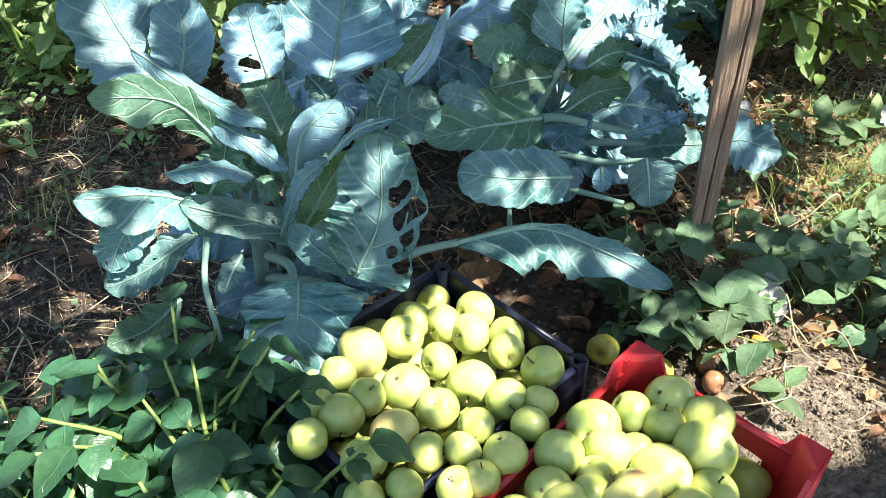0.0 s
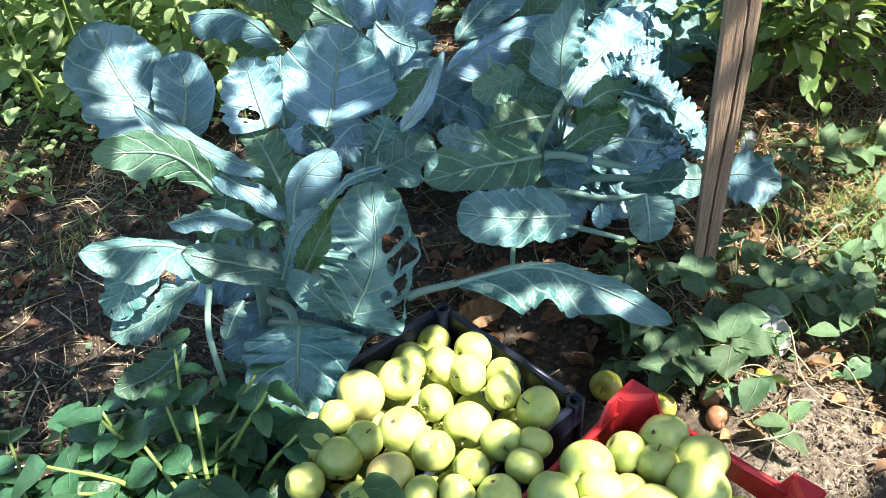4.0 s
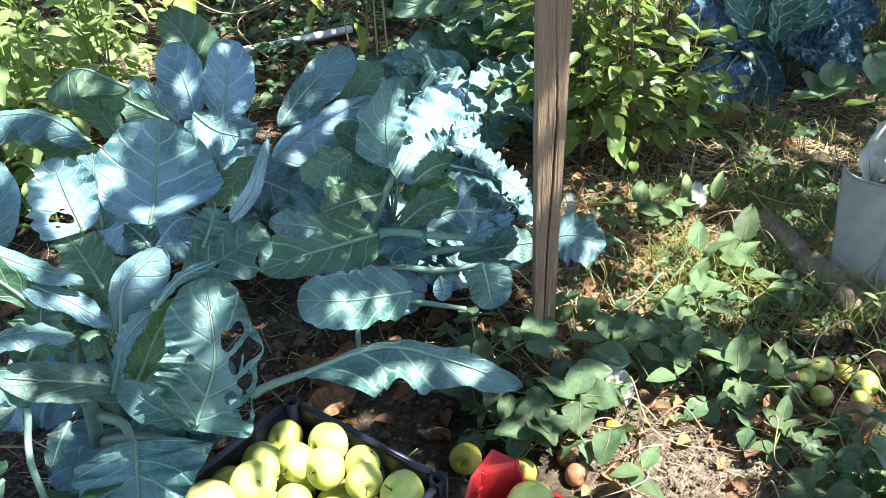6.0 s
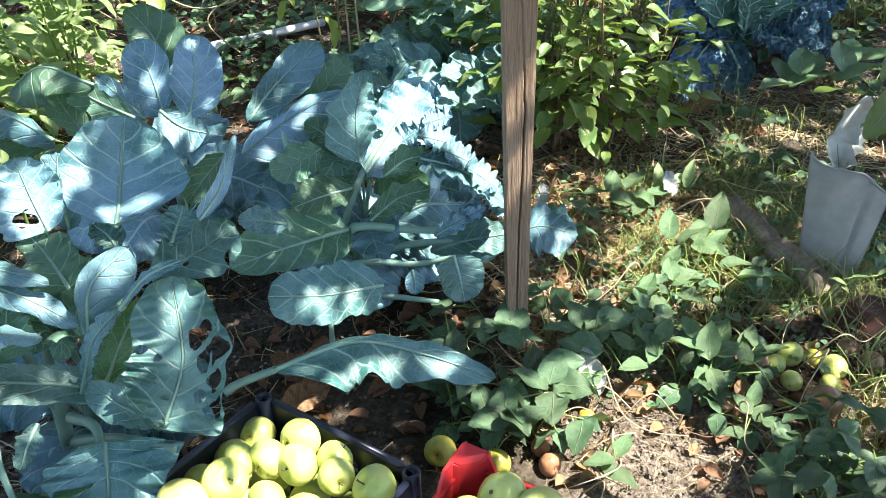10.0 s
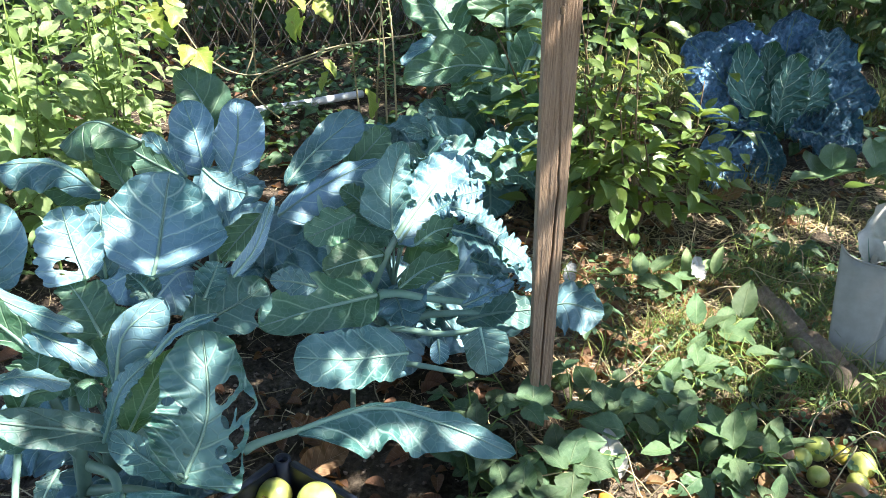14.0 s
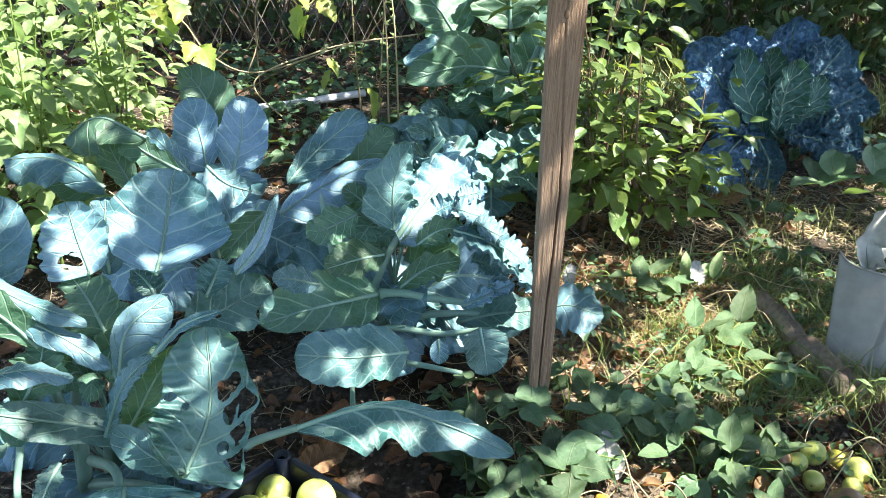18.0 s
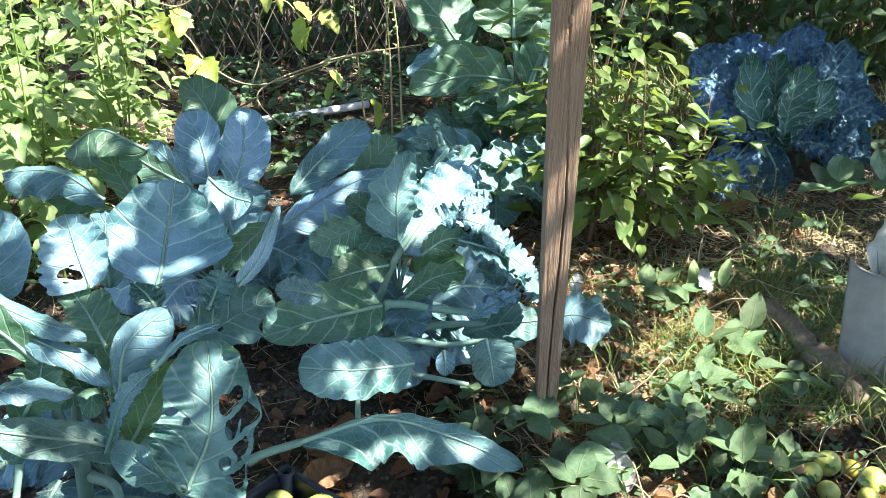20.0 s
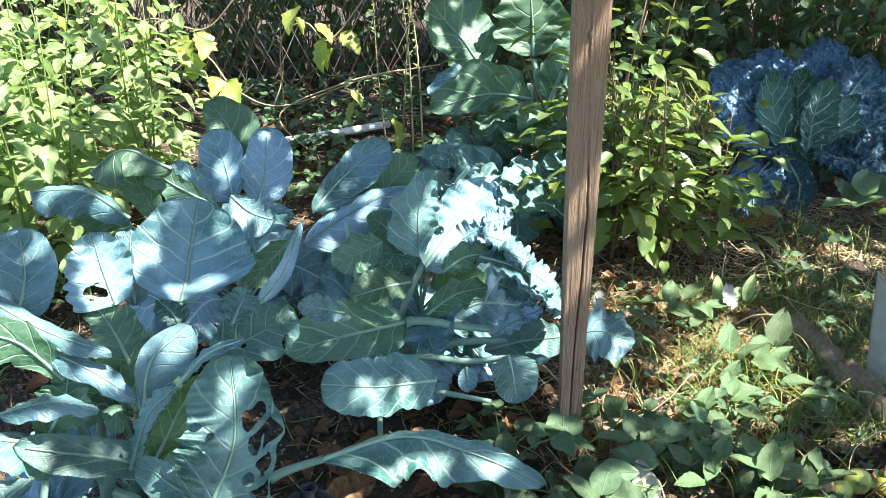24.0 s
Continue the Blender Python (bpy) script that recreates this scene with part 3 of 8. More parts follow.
def crack_at(z):
    for (z0, a), (z1, b) in zip(CRACK, CRACK[1:]):
        if z <= z1:
            return a + (b - a) * (z - z0) / (z1 - z0)
    return 0.0


def build_post(at, height=1.75, w=0.068, d=0.046, turn=-8, lean=0.0):
    p = thing("wooden_post", at, "weathered brown wooden post with a long crack, driven into soil", "post")
    rows = 130
    edge = [(-w / 2 + w * k / 48, -d / 2) for k in range(49)] + [(w / 2, -d / 2 + d * k / 8) for k in range(1, 8)]
    edge += [(w / 2 - w * k / 10, d / 2) for k in range(11)] + [(-w / 2, d / 2 - d * k / 8) for k in range(1, 8)]
    ring = len(edge)
    verts, faces = [], []
    for i in range(rows + 1):
        z = -0.05 + (height + 0.05) * i / rows
        taper = 0.66 + 0.34 * min(1.0, max(0.0, z) / 0.95)
        c = crack_at(z) * w / 2 + 0.0022 * noise.noise((0, 3, z * 24))
        wide = 0.0014 + 0.0018 * min(1.0, max(0.0, (0.72 - z) / 0.2))
        for x, y in edge:
            corner = max(0.0, abs(x) / (w / 2) - 0.90) * max(0.0, abs(y) / (d / 2) - 0.85) * 12
            n = 0.0008 * noise.noise((x * 260, y * 260, z * 6)) + 0.0012 * noise.noise((x * 50, y * 50, z * 9))
            g = 1 - 0.10 * corner * (1 + noise.noise((x * 9, y * 9, z * 11)))
            px, py = x * g, y * g + n
            if y <= -d / 2 + 1e-6:
                near = abs(x - c) / wide
                if near < 1:
                    py += (0.004 + 0.012 * (z < 0.72)) * (1 - near)
                if x > c and z < 0.72:
                    py += (0.72 - z) * 0.007 * (1 + 0.6 * noise.noise((x * 120, 0, z * 4)))
            if x >= w / 2 - 1e-6 and z < 0.5:
                px -= 0.004 * abs(noise.noise((1, y * 40, z * 14)))
            verts.append((px * taper + lean * z, py, z))
    for i in range(rows):
        for j in range(ring):
            n = (j + 1) % ring
            faces.append((i * ring + j, i * ring + n, (i + 1) * ring + n, (i + 1) * ring + j))
    faces.append(tuple(range(rows * ring, (rows + 1) * ring)))
    mesh_ob("shaft", raw_mesh("shaft", verts, faces), POST, p)
    bm = bmesh.new()
    bmesh.ops.create_uvsphere(bm, u_segments=10, v_segments=6, radius=0.0055)
    bmesh.ops.scale(bm, vec=(1, 0.35, 1.6), verts=bm.verts)
    bmesh.ops.translate(bm, vec=(lean * 0.97 - 0.003, -d / 2, 0.97), verts=bm.verts)
    part("knot", bm, WOODY, p, "small dark knot")
    p.rotation_euler = (0, 0, radians(turn))
    return p


build_post((0.606, 1.51, 0.0), lean=-0.024)


# ---- crates ----
def panel(length, height, thick, keep, top, nx=44, nz=16):
    """A plastic wall along +x from the origin: cells for which keep(s, h) holds, with its upper edge at top(s)."""
    vid, verts, faces = {}, [], []

    def v(i, k, b):
        if (i, k, b) not in vid:
            vid[i, k, b] = len(verts)
            s = i / nx
            verts.append((s * length, (b - 0.5) * thick, k / nz * height * top(s)))
        return vid[i, k, b]

    on = {(i, k) for i in range(nx) for k in range(nz) if keep((i + 0.5) / nx, (k + 0.5) / nz)}
    for i, k in on:
        faces.append((v(i, k, 0), v(i + 1, k, 0), v(i + 1, k + 1, 0), v(i, k + 1, 0)))
        faces.append((v(i, k + 1, 1), v(i + 1, k + 1, 1), v(i + 1, k, 1), v(i, k, 1)))
        for (di, dk), (a, b) in {(0, -1): ((i, k), (i + 1, k)), (0, 1): ((i + 1, k + 1), (i, k + 1)),
                                 (-1, 0): ((i, k + 1), (i, k)), (1, 0): ((i + 1, k), (i + 1, k + 1))}.items():
            if (i + di, k + dk) not in on:
                faces.append((v(*b, 0), v(*a, 0), v(*a, 1), v(*b, 1)))
    return verts, faces


def build_crate(name, at, turn, width, length, height, mat, label, raised, tubes):
    """width runs along the crate's x, length along its y; the origin is the middle of the base."""
    c = thing(name, at, label, "crate", "apple crates")
    c.rotation_euler = (0, 0, radians(turn))
    hx, hy = width / 2, length / 2

    def keep(s, h):
        if raised:
            grip = 0.26 < s < 0.74 and 0.58 < h < 0.82
            low = 0.10 < h < 0.55 and (s * 16) % 1 < 0.42 and (h * 9) % 1 < 0.62 and 0.06 < s < 0.94
        else:
            grip = 0.36 < s < 0.64 and 0.66 < h < 0.84
            low = 0.12 < h < 0.60 and (s * 12) % 1 < 0.6 and (h * 5) % 1 < 0.6 and 0.08 < s < 0.92
        return not (grip or low)

    def top(s):
        e = min(s, 1 - s)
        if raised:
            return 1.0 + 0.17 * min(1.0, max(0.0, (0.19 - e) / 0.05)) + 0.05 * math.sin(math.pi * s) ** 2
        return 1.0

    for name2, size, m in (("side_panel", length, pose(hx, -hy, 0.0, 0, 0, 90)), ("side_panel", length, pose(-hx, -hy, 0, 0, 0, 90)),
                           ("end_panel", width, pose(-hx, hy, 0)), ("end_panel", width, pose(-hx, -hy, 0))):
        v, f = panel(size, height, 0.006, keep, top)
        ob = mesh_ob(name2, raw_mesh(name2, v, f, smooth=False), mat, c)
        ob.matrix_basis = m
    v, f = panel(width, length, 0.005, lambda s, h: (s * 14) % 1 > 0.35 or (h * 18) % 1 > 0.4, lambda s: 1.0, 42, 54)
    ob = mesh_ob("base", raw_mesh("base", v, f, smooth=False), mat, c)
    ob.matrix_basis = pose(-hx, -hy, 0.006, -90)
    for sx in (-1, 1):
        for sy in (-1, 1):
            bm = bmesh.new()
            if tubes:
                pts = [(sx * hx * 0.965, sy * hy * 0.975, z) for z in (0, height * 0.5, height + 0.004)]
                v, f = tube(pts, 0.0155, 14)
                f = f[:-1]
                n = len(v)
                ring = v[-14:]
                mid = sum(ring, Vector()) / 14
                v += [mid + (q - mid) * 0.72 for q in ring] + [mid + (q - mid) * 0.72 - Vector((0, 0, 0.05)) for q in ring]
                for k in range(14):
                    j = (k + 1) % 14
                    f.append((n - 14 + k, n - 14 + j, n + j, n + k))
                    f.append((n + k, n + j, n + 14 + j, n + 14 + k))
                bm.free()
                mesh_ob("corner_tube", raw_mesh("corner_tube", v, f), mat, c, "hollow round corner post")
            else:
                arm, lo, hi = 0.052, height * 0.35, height * 1.19
                foot = [(hx, hy), (hx - arm, hy), (hx - arm + 0.012, hy - 0.016), (hx - 0.016, hy - arm + 0.012), (hx, hy - arm)]
                low = [bm.verts.new((sx * x, sy * y, lo)) for x, y in foot]
                top2 = [bm.verts.new((sx * (x + 0.004), sy * (y + 0.004), hi - 0.016 * (k in (2, 3)))) for k, (x, y) in enumerate(foot)]
                bm.faces.new(top2)
                bm.faces.new(low[::-1])
                for k in range(5):
                    j = (k + 1) % 5
                    bm.faces.new((low[k], low[j], top2[j], top2[k]))
                bmesh.ops.recalc_face_normals(bm, faces=bm.faces[:])
                bmesh.ops.bevel(bm, geom=bm.edges[:], offset=0.003, segments=2, affect="EDGES")
                part("corner_post", bm, mat, c, "raised bevelled corner post", smooth=False)
    for a, b in (((-hx, -hy), (hx, -hy)), ((hx, -hy), (hx, hy)), ((hx, hy), (-hx, hy)), ((-hx, hy), (-hx, -hy))):
        a, b = Vector((*a, height)), Vector((*b, height))
        d = (b - a).normalized()
        bm = bmesh.new()
        bmesh.ops.create_cube(bm, size=1)
        bmesh.ops.scale(bm, vec=((b - a).length - 0.05, 0.013, 0.011), verts=bm.verts)
        bmesh.ops.bevel(bm, geom=bm.edges[:], offset=0.003, segments=2, affect="EDGES")
        m = Matrix.Translation((a + b) / 2 - Vector((0, 0, -0.004 * raised))) @ d.to_track_quat("X", "Z").to_matrix().to_4x4()
        bmesh.ops.transform(bm, matrix=m, verts=bm.verts)
        part("rim", bm, mat, c)
    return c


CRATE_TURN, RED_TURN = -46.0, -43.0
build_crate("black_crate", (-0.007, 0.931, 0.012), CRATE_TURN, 0.34, 0.415, 0.228, BLACK_PLASTIC,
            "black plastic harvest crate heaped with green apples", 0, True)
build_crate("red_crate", (0.292, 0.660, 0.012), RED_TURN, 0.312, 0.47, 0.246, RED_PLASTIC,
            "red plastic lattice crate heaped with green apples", 1, False)


# ---- apples ----
def apple_mesh(seed):
    rnd = random.Random(seed)
    bm = bmesh.new()
    bmesh.ops.create_uvsphere(bm, u_segments=22, v_segments=15, radius=1)
    k, e = rnd.uniform(0.88, 0.99), rnd.uniform(0, 6.28)
    for v in bm.verts:
        r = math.hypot(v.co.x, v.co.y)
        a = math.atan2(v.co.y, v.co.x)
        dip = 0.34 * math.exp(-(r / 0.24) ** 2) if v.co.z > 0 else -0.24 * math.exp(-(r / 0.20) ** 2)
        taper = 1 + 0.07 * v.co.z
        lump = 1 + 0.025 * math.cos(5 * a + e) * (0.4 - 0.6 * v.co.z) + 0.03 * math.cos(2 * a + 2 * e)
        v.co.x *= taper * lump
        v.co.y *= taper * lump
        v.co.z = v.co.z * k - dip
    me = bpy.data.meshes.new("skin")
    bm.to_mesh(me)
    bm.free()
    me.polygons.foreach_set("use_smooth", [True] * len(me.polygons))
    return me


APPLE_SHAPES = [apple_mesh(s) for s in range(7)]
v, f = tube(curve_points(((0, 0, 0.55), (0.02, 0.0, 0.72), (0.10, 0.04, 0.98)), 5), [0.05, 0.04, 0.035, 0.035, 0.055], 6)
STALK = raw_mesh("stalk", v, f)
STALK.materials.append(WOODY)
bm = bmesh.new()
bmesh.ops.create_cone(bm, segments=8, radius1=0.10, radius2=0.03, depth=0.05, cap_ends=True)
bmesh.ops.translate(bm, vec=(0, 0, -0.72), verts=bm.verts)
CALYX = bpy.data.meshes.new("calyx")
bm.to_mesh(CALYX)
bm.free()
CALYX.materials.append(WOODY)
arng = random.Random(11)
SKINS = {}


def skin(mat):
    if mat.name not in SKINS:
        SKINS[mat.name] = []
        for me in APPLE_SHAPES:
            m2 = me.copy()
            m2.materials.append(mat)
            SKINS[mat.name].append(m2)
    return arng.choice(SKINS[mat.name])


def apple(x, y, z, r, mat, label, group, tip=None):
    a = tagged(new("apple", skin(mat)), label, "apple", group)
    tilt = math.degrees(math.acos(arng.uniform(-0.9, 0.95))) if tip is None else tip
    a.matrix_world = pose(x, y, z, 0, 0, arng.uniform(0, 360)) @ pose(0, 0, 0, 0, tilt, 0) @ pose(0, 0, 0, 0, 0, arng.uniform(0, 360)) @ Matrix.Scale(r, 4)
    for name, me in (("stalk", STALK), ("calyx", CALYX)):
        k = new(name, me)
        k.parent = a
    return a


HEAP_BACK = [(-0.041, 0.983, 0.265, 0.035), (-0.016, 1.023, 0.265, 0.027), (0.029, 1.016, 0.265, 0.031), (0.082, 1.047, 0.265, 0.033), (0.075, 0.992, 0.265, 0.032), (0.023, 0.928, 0.265, 0.029), (0.133, 0.989, 0.265, 0.028), (0.132, 0.952, 0.265, 0.029), (0.188, 0.914, 0.265, 0.034), (-0.030, 0.873, 0.265, 0.036), (-0.087, 0.851, 0.265, 0.029), (-0.122, 0.816, 0.265, 0.033), (-0.137, 0.899, 0.265, 0.028)]
HEAP_FRONT = [(-0.167, 0.771, 0.265, 0.029), (0.022, 0.830, 0.265, 0.031), (0.075, 0.882, 0.265, 0.037), (0.128, 0.850, 0.265, 0.032), (0.080, 0.797, 0.265, 0.027), (0.160, 0.801, 0.265, 0.027), (0.178, 0.843, 0.265, 0.027), (0.008, 0.748, 0.265, 0.028), (0.060, 0.750, 0.265, 0.027), (0.120, 0.746, 0.265, 0.033), (-0.081, 0.733, 0.265, 0.034), (0.051, 0.690, 0.265, 0.027), (0.085, 0.701, 0.265, 0.027), (-0.160, 0.835, 0.265, 0.027), (-0.075, 0.669, 0.265, 0.027), (-0.020, 0.688, 0.265, 0.027)]
HEAP_BLUSHED = [(-0.102, 0.944, 0.268, 0.041), (-0.039, 0.781, 0.268, 0.035)]
RED_HEAP_BACK = [(0.252, 0.797, 0.265, 0.039), (0.313, 0.826, 0.265, 0.031), (0.375, 0.851, 0.265, 0.037), (0.357, 0.802, 0.265, 0.031), (0.424, 0.807, 0.265, 0.039), (0.198, 0.749, 0.265, 0.036), (0.271, 0.753, 0.265, 0.035), (0.307, 0.752, 0.265, 0.027), (0.409, 0.755, 0.265, 0.043), (0.337, 0.713, 0.265, 0.042)]
RED_HEAP_FRONT = [(0.177, 0.688, 0.262, 0.032), (0.133, 0.635, 0.262, 0.036), (0.198, 0.659, 0.262, 0.036), (0.236, 0.683, 0.262, 0.027), (0.364, 0.653, 0.262, 0.035), (0.405, 0.690, 0.255, 0.034), (0.247, 0.715, 0.262, 0.027), (0.330, 0.634, 0.262, 0.033), (0.270, 0.606, 0.262, 0.032), (0.182, 0.600, 0.262, 0.032), (0.227, 0.590, 0.262, 0.032), (0.385, 0.609, 0.262, 0.033)]
RED_HEAP_BLUSHED = [(0.287, 0.667, 0.270, 0.041)]

GREEN = "pale green apple with small specks in the heap"
BLUSH = "large pale apple with a pink blush on the heap"
for rows, mat, label, group in ((HEAP_BACK, APPLE, GREEN, "apples in the black crate"), (HEAP_FRONT, APPLE, GREEN, "apples in the black crate"),
                                (HEAP_BLUSHED, APPLE_RED, BLUSH, "apples in the black crate"),
                                (RED_HEAP_BACK, APPLE, GREEN, "apples in the red crate"), (RED_HEAP_FRONT, APPLE, GREEN, "apples in the red crate"),
                                (RED_HEAP_BLUSHED, APPLE_RED, BLUSH, "apples in the red crate")):
    for x, y, z, r in rows:
        apple(x, y, z, r * 1.07, mat, label, group)
# the layers below, packed inside the crates
for (cx, cy), turn, (wx, wy), group in (((-0.007, 0.931), CRATE_TURN, (0.135, 0.17), "apples in the black crate"),
                                        ((0.282, 0.669), RED_TURN, (0.105, 0.20), "apples in the red crate")):
    for layer, z in enumerate((0.055, 0.118, 0.190)):
        for i in range(4):
            for j in range(6):
                u = (i - 1.5) / 1.5 * wx + arng.uniform(-0.008, 0.008) + (0.012 if layer % 2 else -0.012)
                w = (j - 2.5) / 2.5 * wy + arng.uniform(-0.008, 0.008)
                q = Matrix.Rotation(radians(turn), 2) @ Vector((u, w))
                apple(cx + q.x, cy + q.y, z + arng.uniform(-0.006, 0.006), arng.uniform(0.031, 0.036), APPLE, GREEN, group)
for x, y, r in ((1.199, 1.296, 0.029), (1.247, 1.279, 0.023), (1.271, 1.234, 0.030), (1.153, 1.216, 0.024), (1.233, 1.189, 0.024),
                (1.148, 1.274, 0.024)):
    apple(x, y, ground_z(x, y) + r * 0.9, r, APPLE_YELLOW if r < 0.0235 else APPLE, "small windfall apple lying among weeds", "windfall apples")
for x, y, r in ((1.368, 1.233, 0.028), (1.35, 1.294, 0.024), (1.106, 1.29, 0.030), (1.171, 1.13, 0.041), (0.558, 1.119, 0.024), (0.555, 1.17, 0.02)):
    apple(x, y, ground_z(x, y) + r * 0.85, r, APPLE_ROTTEN, "brown rotting windfall apple on the soil", "windfall apples")
for x, y, r in ((0.35, 1.193, 0.033), (0.449, 1.134, 0.031)):
    apple(x, y, ground_z(x, y) + r * 0.9, r, APPLE_YELLOW, "yellow windfall apple on soil behind the red crate", "windfall apples")

# ---- brassica plants ----
broccoli_front = thing("broccoli_plant", (-0.310, 1.330, ground_z(-0.310, 1.330)), "broccoli plant with broad insect-eaten blue-green leaves beside the black crate", "broccoli plant", "broccoli plants in the bed")
leaf(broccoli_front, (-0.290, 1.300, 0.140), (-0.184, 1.283, 0.190), (-0.078, 1.266, 0.134), 0.138, n=(0.09, -0.44, 0.90), seed=139, petiole=0.3, ruffle=0.097, cup=-0.177, holes=0)
leaf(broccoli_front, (-0.290, 1.300, 0.140), (-0.381, 1.349, 0.203), (-0.472, 1.399, 0.170), 0.122, n=(0.15, -0.44, 0.88), seed=141, petiole=0.3, ruffle=0.103, cup=-0.010, holes=0.08)
leaf(broccoli_front, (-0.290, 1.300, 0.140), (-0.282, 1.188, 0.190), (-0.274, 1.077, 0.090), 0.136, n=(0.13, -0.41, 0.90), seed=143, petiole=0.3, ruffle=0.112, cup=-0.016, holes=0.08)
leaf(broccoli_front, (-0.290, 1.300, 0.140), (-0.193, 1.369, 0.190), (-0.097, 1.439, 0.092), 0.163, n=(0.09, -0.45, 0.89), seed=145, petiole=0.3, ruffle=0.062, cup=0.073, holes=0.03)
leaf(broccoli_front, (-0.290, 1.300, 0.140), (-0.405, 1.282, 0.262), (-0.519, 1.264, 0.236), 0.145, n=(0.17, -0.44, 0.88), seed=147, petiole=0.3, ruffle=0.115, cup=-0.061, holes=0.08)
leaf(broccoli_front, (-0.290, 1.300, 0.140), (-0.186, 1.228, 0.262), (-0.081, 1.156, 0.236), 0.106, n=(0.10, -0.44, 0.89), seed=149, petiole=0.3, ruffle=0.068, cup=-0.124, holes=0.08)
leaf(broccoli_front, (-0.290, 1.300, 0.140), (-0.314, 1.409, 0.190), (-0.338, 1.517, 0.120), 0.143, n=(0.13, -0.45, 0.88), seed=151, petiole=0.3, ruffle=0.083, cup=-0.077, holes=0.08)
leaf(broccoli_front, (-0.290, 1.300, 0.140), (-0.337, 1.221, 0.190), (-0.384, 1.143, 0.127), 0.154, n=(0.15, -0.42, 0.90), seed=153, petiole=0.3, ruffle=0.061, cup=-0.102, holes=0.08)
leaf(broccoli_front, (-0.290, 1.300, 0.140), (-0.210, 1.338, 0.259), (-0.131, 1.376, 0.232), 0.158, n=(0.10, -0.46, 0.88), seed=155, petiole=0.3, ruffle=0.114, cup=-0.000, holes=0.08)
leaf(broccoli_front, (-0.290, 1.300, 0.140), (-0.396, 1.334, 0.282), (-0.503, 1.367, 0.258), 0.123, n=(0.17, -0.45, 0.88), seed=157, petiole=0.3, ruffle=0.067, cup=-0.031, holes=0.08)
leaf(broccoli_front, (-0.290, 1.300, 0.140), (-0.234, 1.237, 0.248), (-0.178, 1.173, 0.220), 0.123, n=(0.11, -0.44, 0.89), seed=159, petiole=0.3, ruffle=0.069, cup=-0.097, holes=0.03)

broccoli_middle = thing("broccoli_plant", (0.270, 1.830, ground_z(0.270, 1.830)), "sprawling broccoli plant with sunlit blue-green leaves behind the wooden post", "broccoli plant", "broccoli plants in the bed")
leaf(broccoli_middle, (0.270, 1.820, 0.100), (0.436, 1.832, 0.233), (0.603, 1.845, 0.203), 0.221, n=(0.25, -0.45, 0.85), seed=155, petiole=0.3, ruffle=0.104, cup=0.122, holes=0)
leaf(broccoli_middle, (0.270, 1.820, 0.100), (0.124, 1.907, 0.150), (-0.022, 1.994, 0.105), 0.143, n=(-0.01, -0.52, 0.86), seed=157, petiole=0.3, ruffle=0.069, cup=-0.069, holes=0)
leaf(broccoli_middle, (0.270, 1.820, 0.100), (0.272, 1.711, 0.150), (0.273, 1.602, 0.105), 0.194, n=(-0.05, -0.49, 0.87), seed=159, petiole=0.3, ruffle=0.084, cup=-0.136, holes=0.03)
leaf(broccoli_middle, (0.270, 1.820, 0.100), (0.400, 1.932, 0.150), (0.531, 2.044, 0.085), 0.202, n=(-0.08, -0.52, 0.85), seed=161, petiole=0.3, ruffle=0.067, cup=-0.199, holes=0)
leaf(broccoli_middle, (0.270, 1.820, 0.100), (0.151, 1.820, 0.263), (0.031, 1.821, 0.237), 0.210, n=(-0.02, -0.53, 0.85), seed=163, petiole=0.3, ruffle=0.077, cup=0.136, holes=0.08)
leaf(broccoli_middle, (0.270, 1.820, 0.100), (0.417, 1.767, 0.150), (0.564, 1.714, 0.093), 0.222, n=(0.20, -0.50, 0.86), seed=165, petiole=0.3, ruffle=0.071, cup=0.137, holes=0.03)
leaf(broccoli_middle, (0.270, 1.820, 0.100), (0.252, 1.951, 0.150), (0.234, 2.083, 0.090), 0.155, n=(-0.04, -0.52, 0.85), seed=167, petiole=0.3, ruffle=0.063, cup=-0.094, holes=0.08)
leaf(broccoli_middle, (0.270, 1.820, 0.100), (0.205, 1.681, 0.219), (0.141, 1.541, 0.187), 0.130, n=(-0.03, -0.50, 0.86), seed=169, petiole=0.3, ruffle=0.081, cup=-0.092, holes=0.08)
leaf(broccoli_middle, (0.270, 1.820, 0.100), (0.409, 1.853, 0.218), (0.549, 1.886, 0.187), 0.140, n=(-0.09, -0.52, 0.85), seed=171, petiole=0.3, ruffle=0.118, cup=-0.191, holes=0.08)
leaf(broccoli_middle, (0.270, 1.820, 0.100), (0.149, 1.884, 0.193), (0.029, 1.947, 0.159), 0.175, n=(-0.02, -0.52, 0.85), seed=173, petiole=0.3, ruffle=0.082, cup=0.094, holes=0.03)
leaf(broccoli_middle, (0.270, 1.820, 0.100), (0.288, 1.705, 0.259), (0.306, 1.590, 0.232), 0.142, n=(-0.06, -0.51, 0.86), seed=175, petiole=0.3, ruffle=0.105, cup=0.125, holes=0.03)
leaf(broccoli_middle, (0.270, 1.820, 0.100), (0.322, 1.941, 0.189), (0.375, 2.062, 0.154), 0.215, n=(-0.06, -0.53, 0.85), seed=177, petiole=0.3, ruffle=0.066, cup=0.061, holes=0.03)
leaf(broccoli_middle, (0.270, 1.820, 0.100), (0.193, 1.751, 0.257), (0.116, 1.682, 0.230), 0.135, n=(-0.03, -0.52, 0.85), seed=179, petiole=0.3, ruffle=0.080, cup=0.013, holes=0)
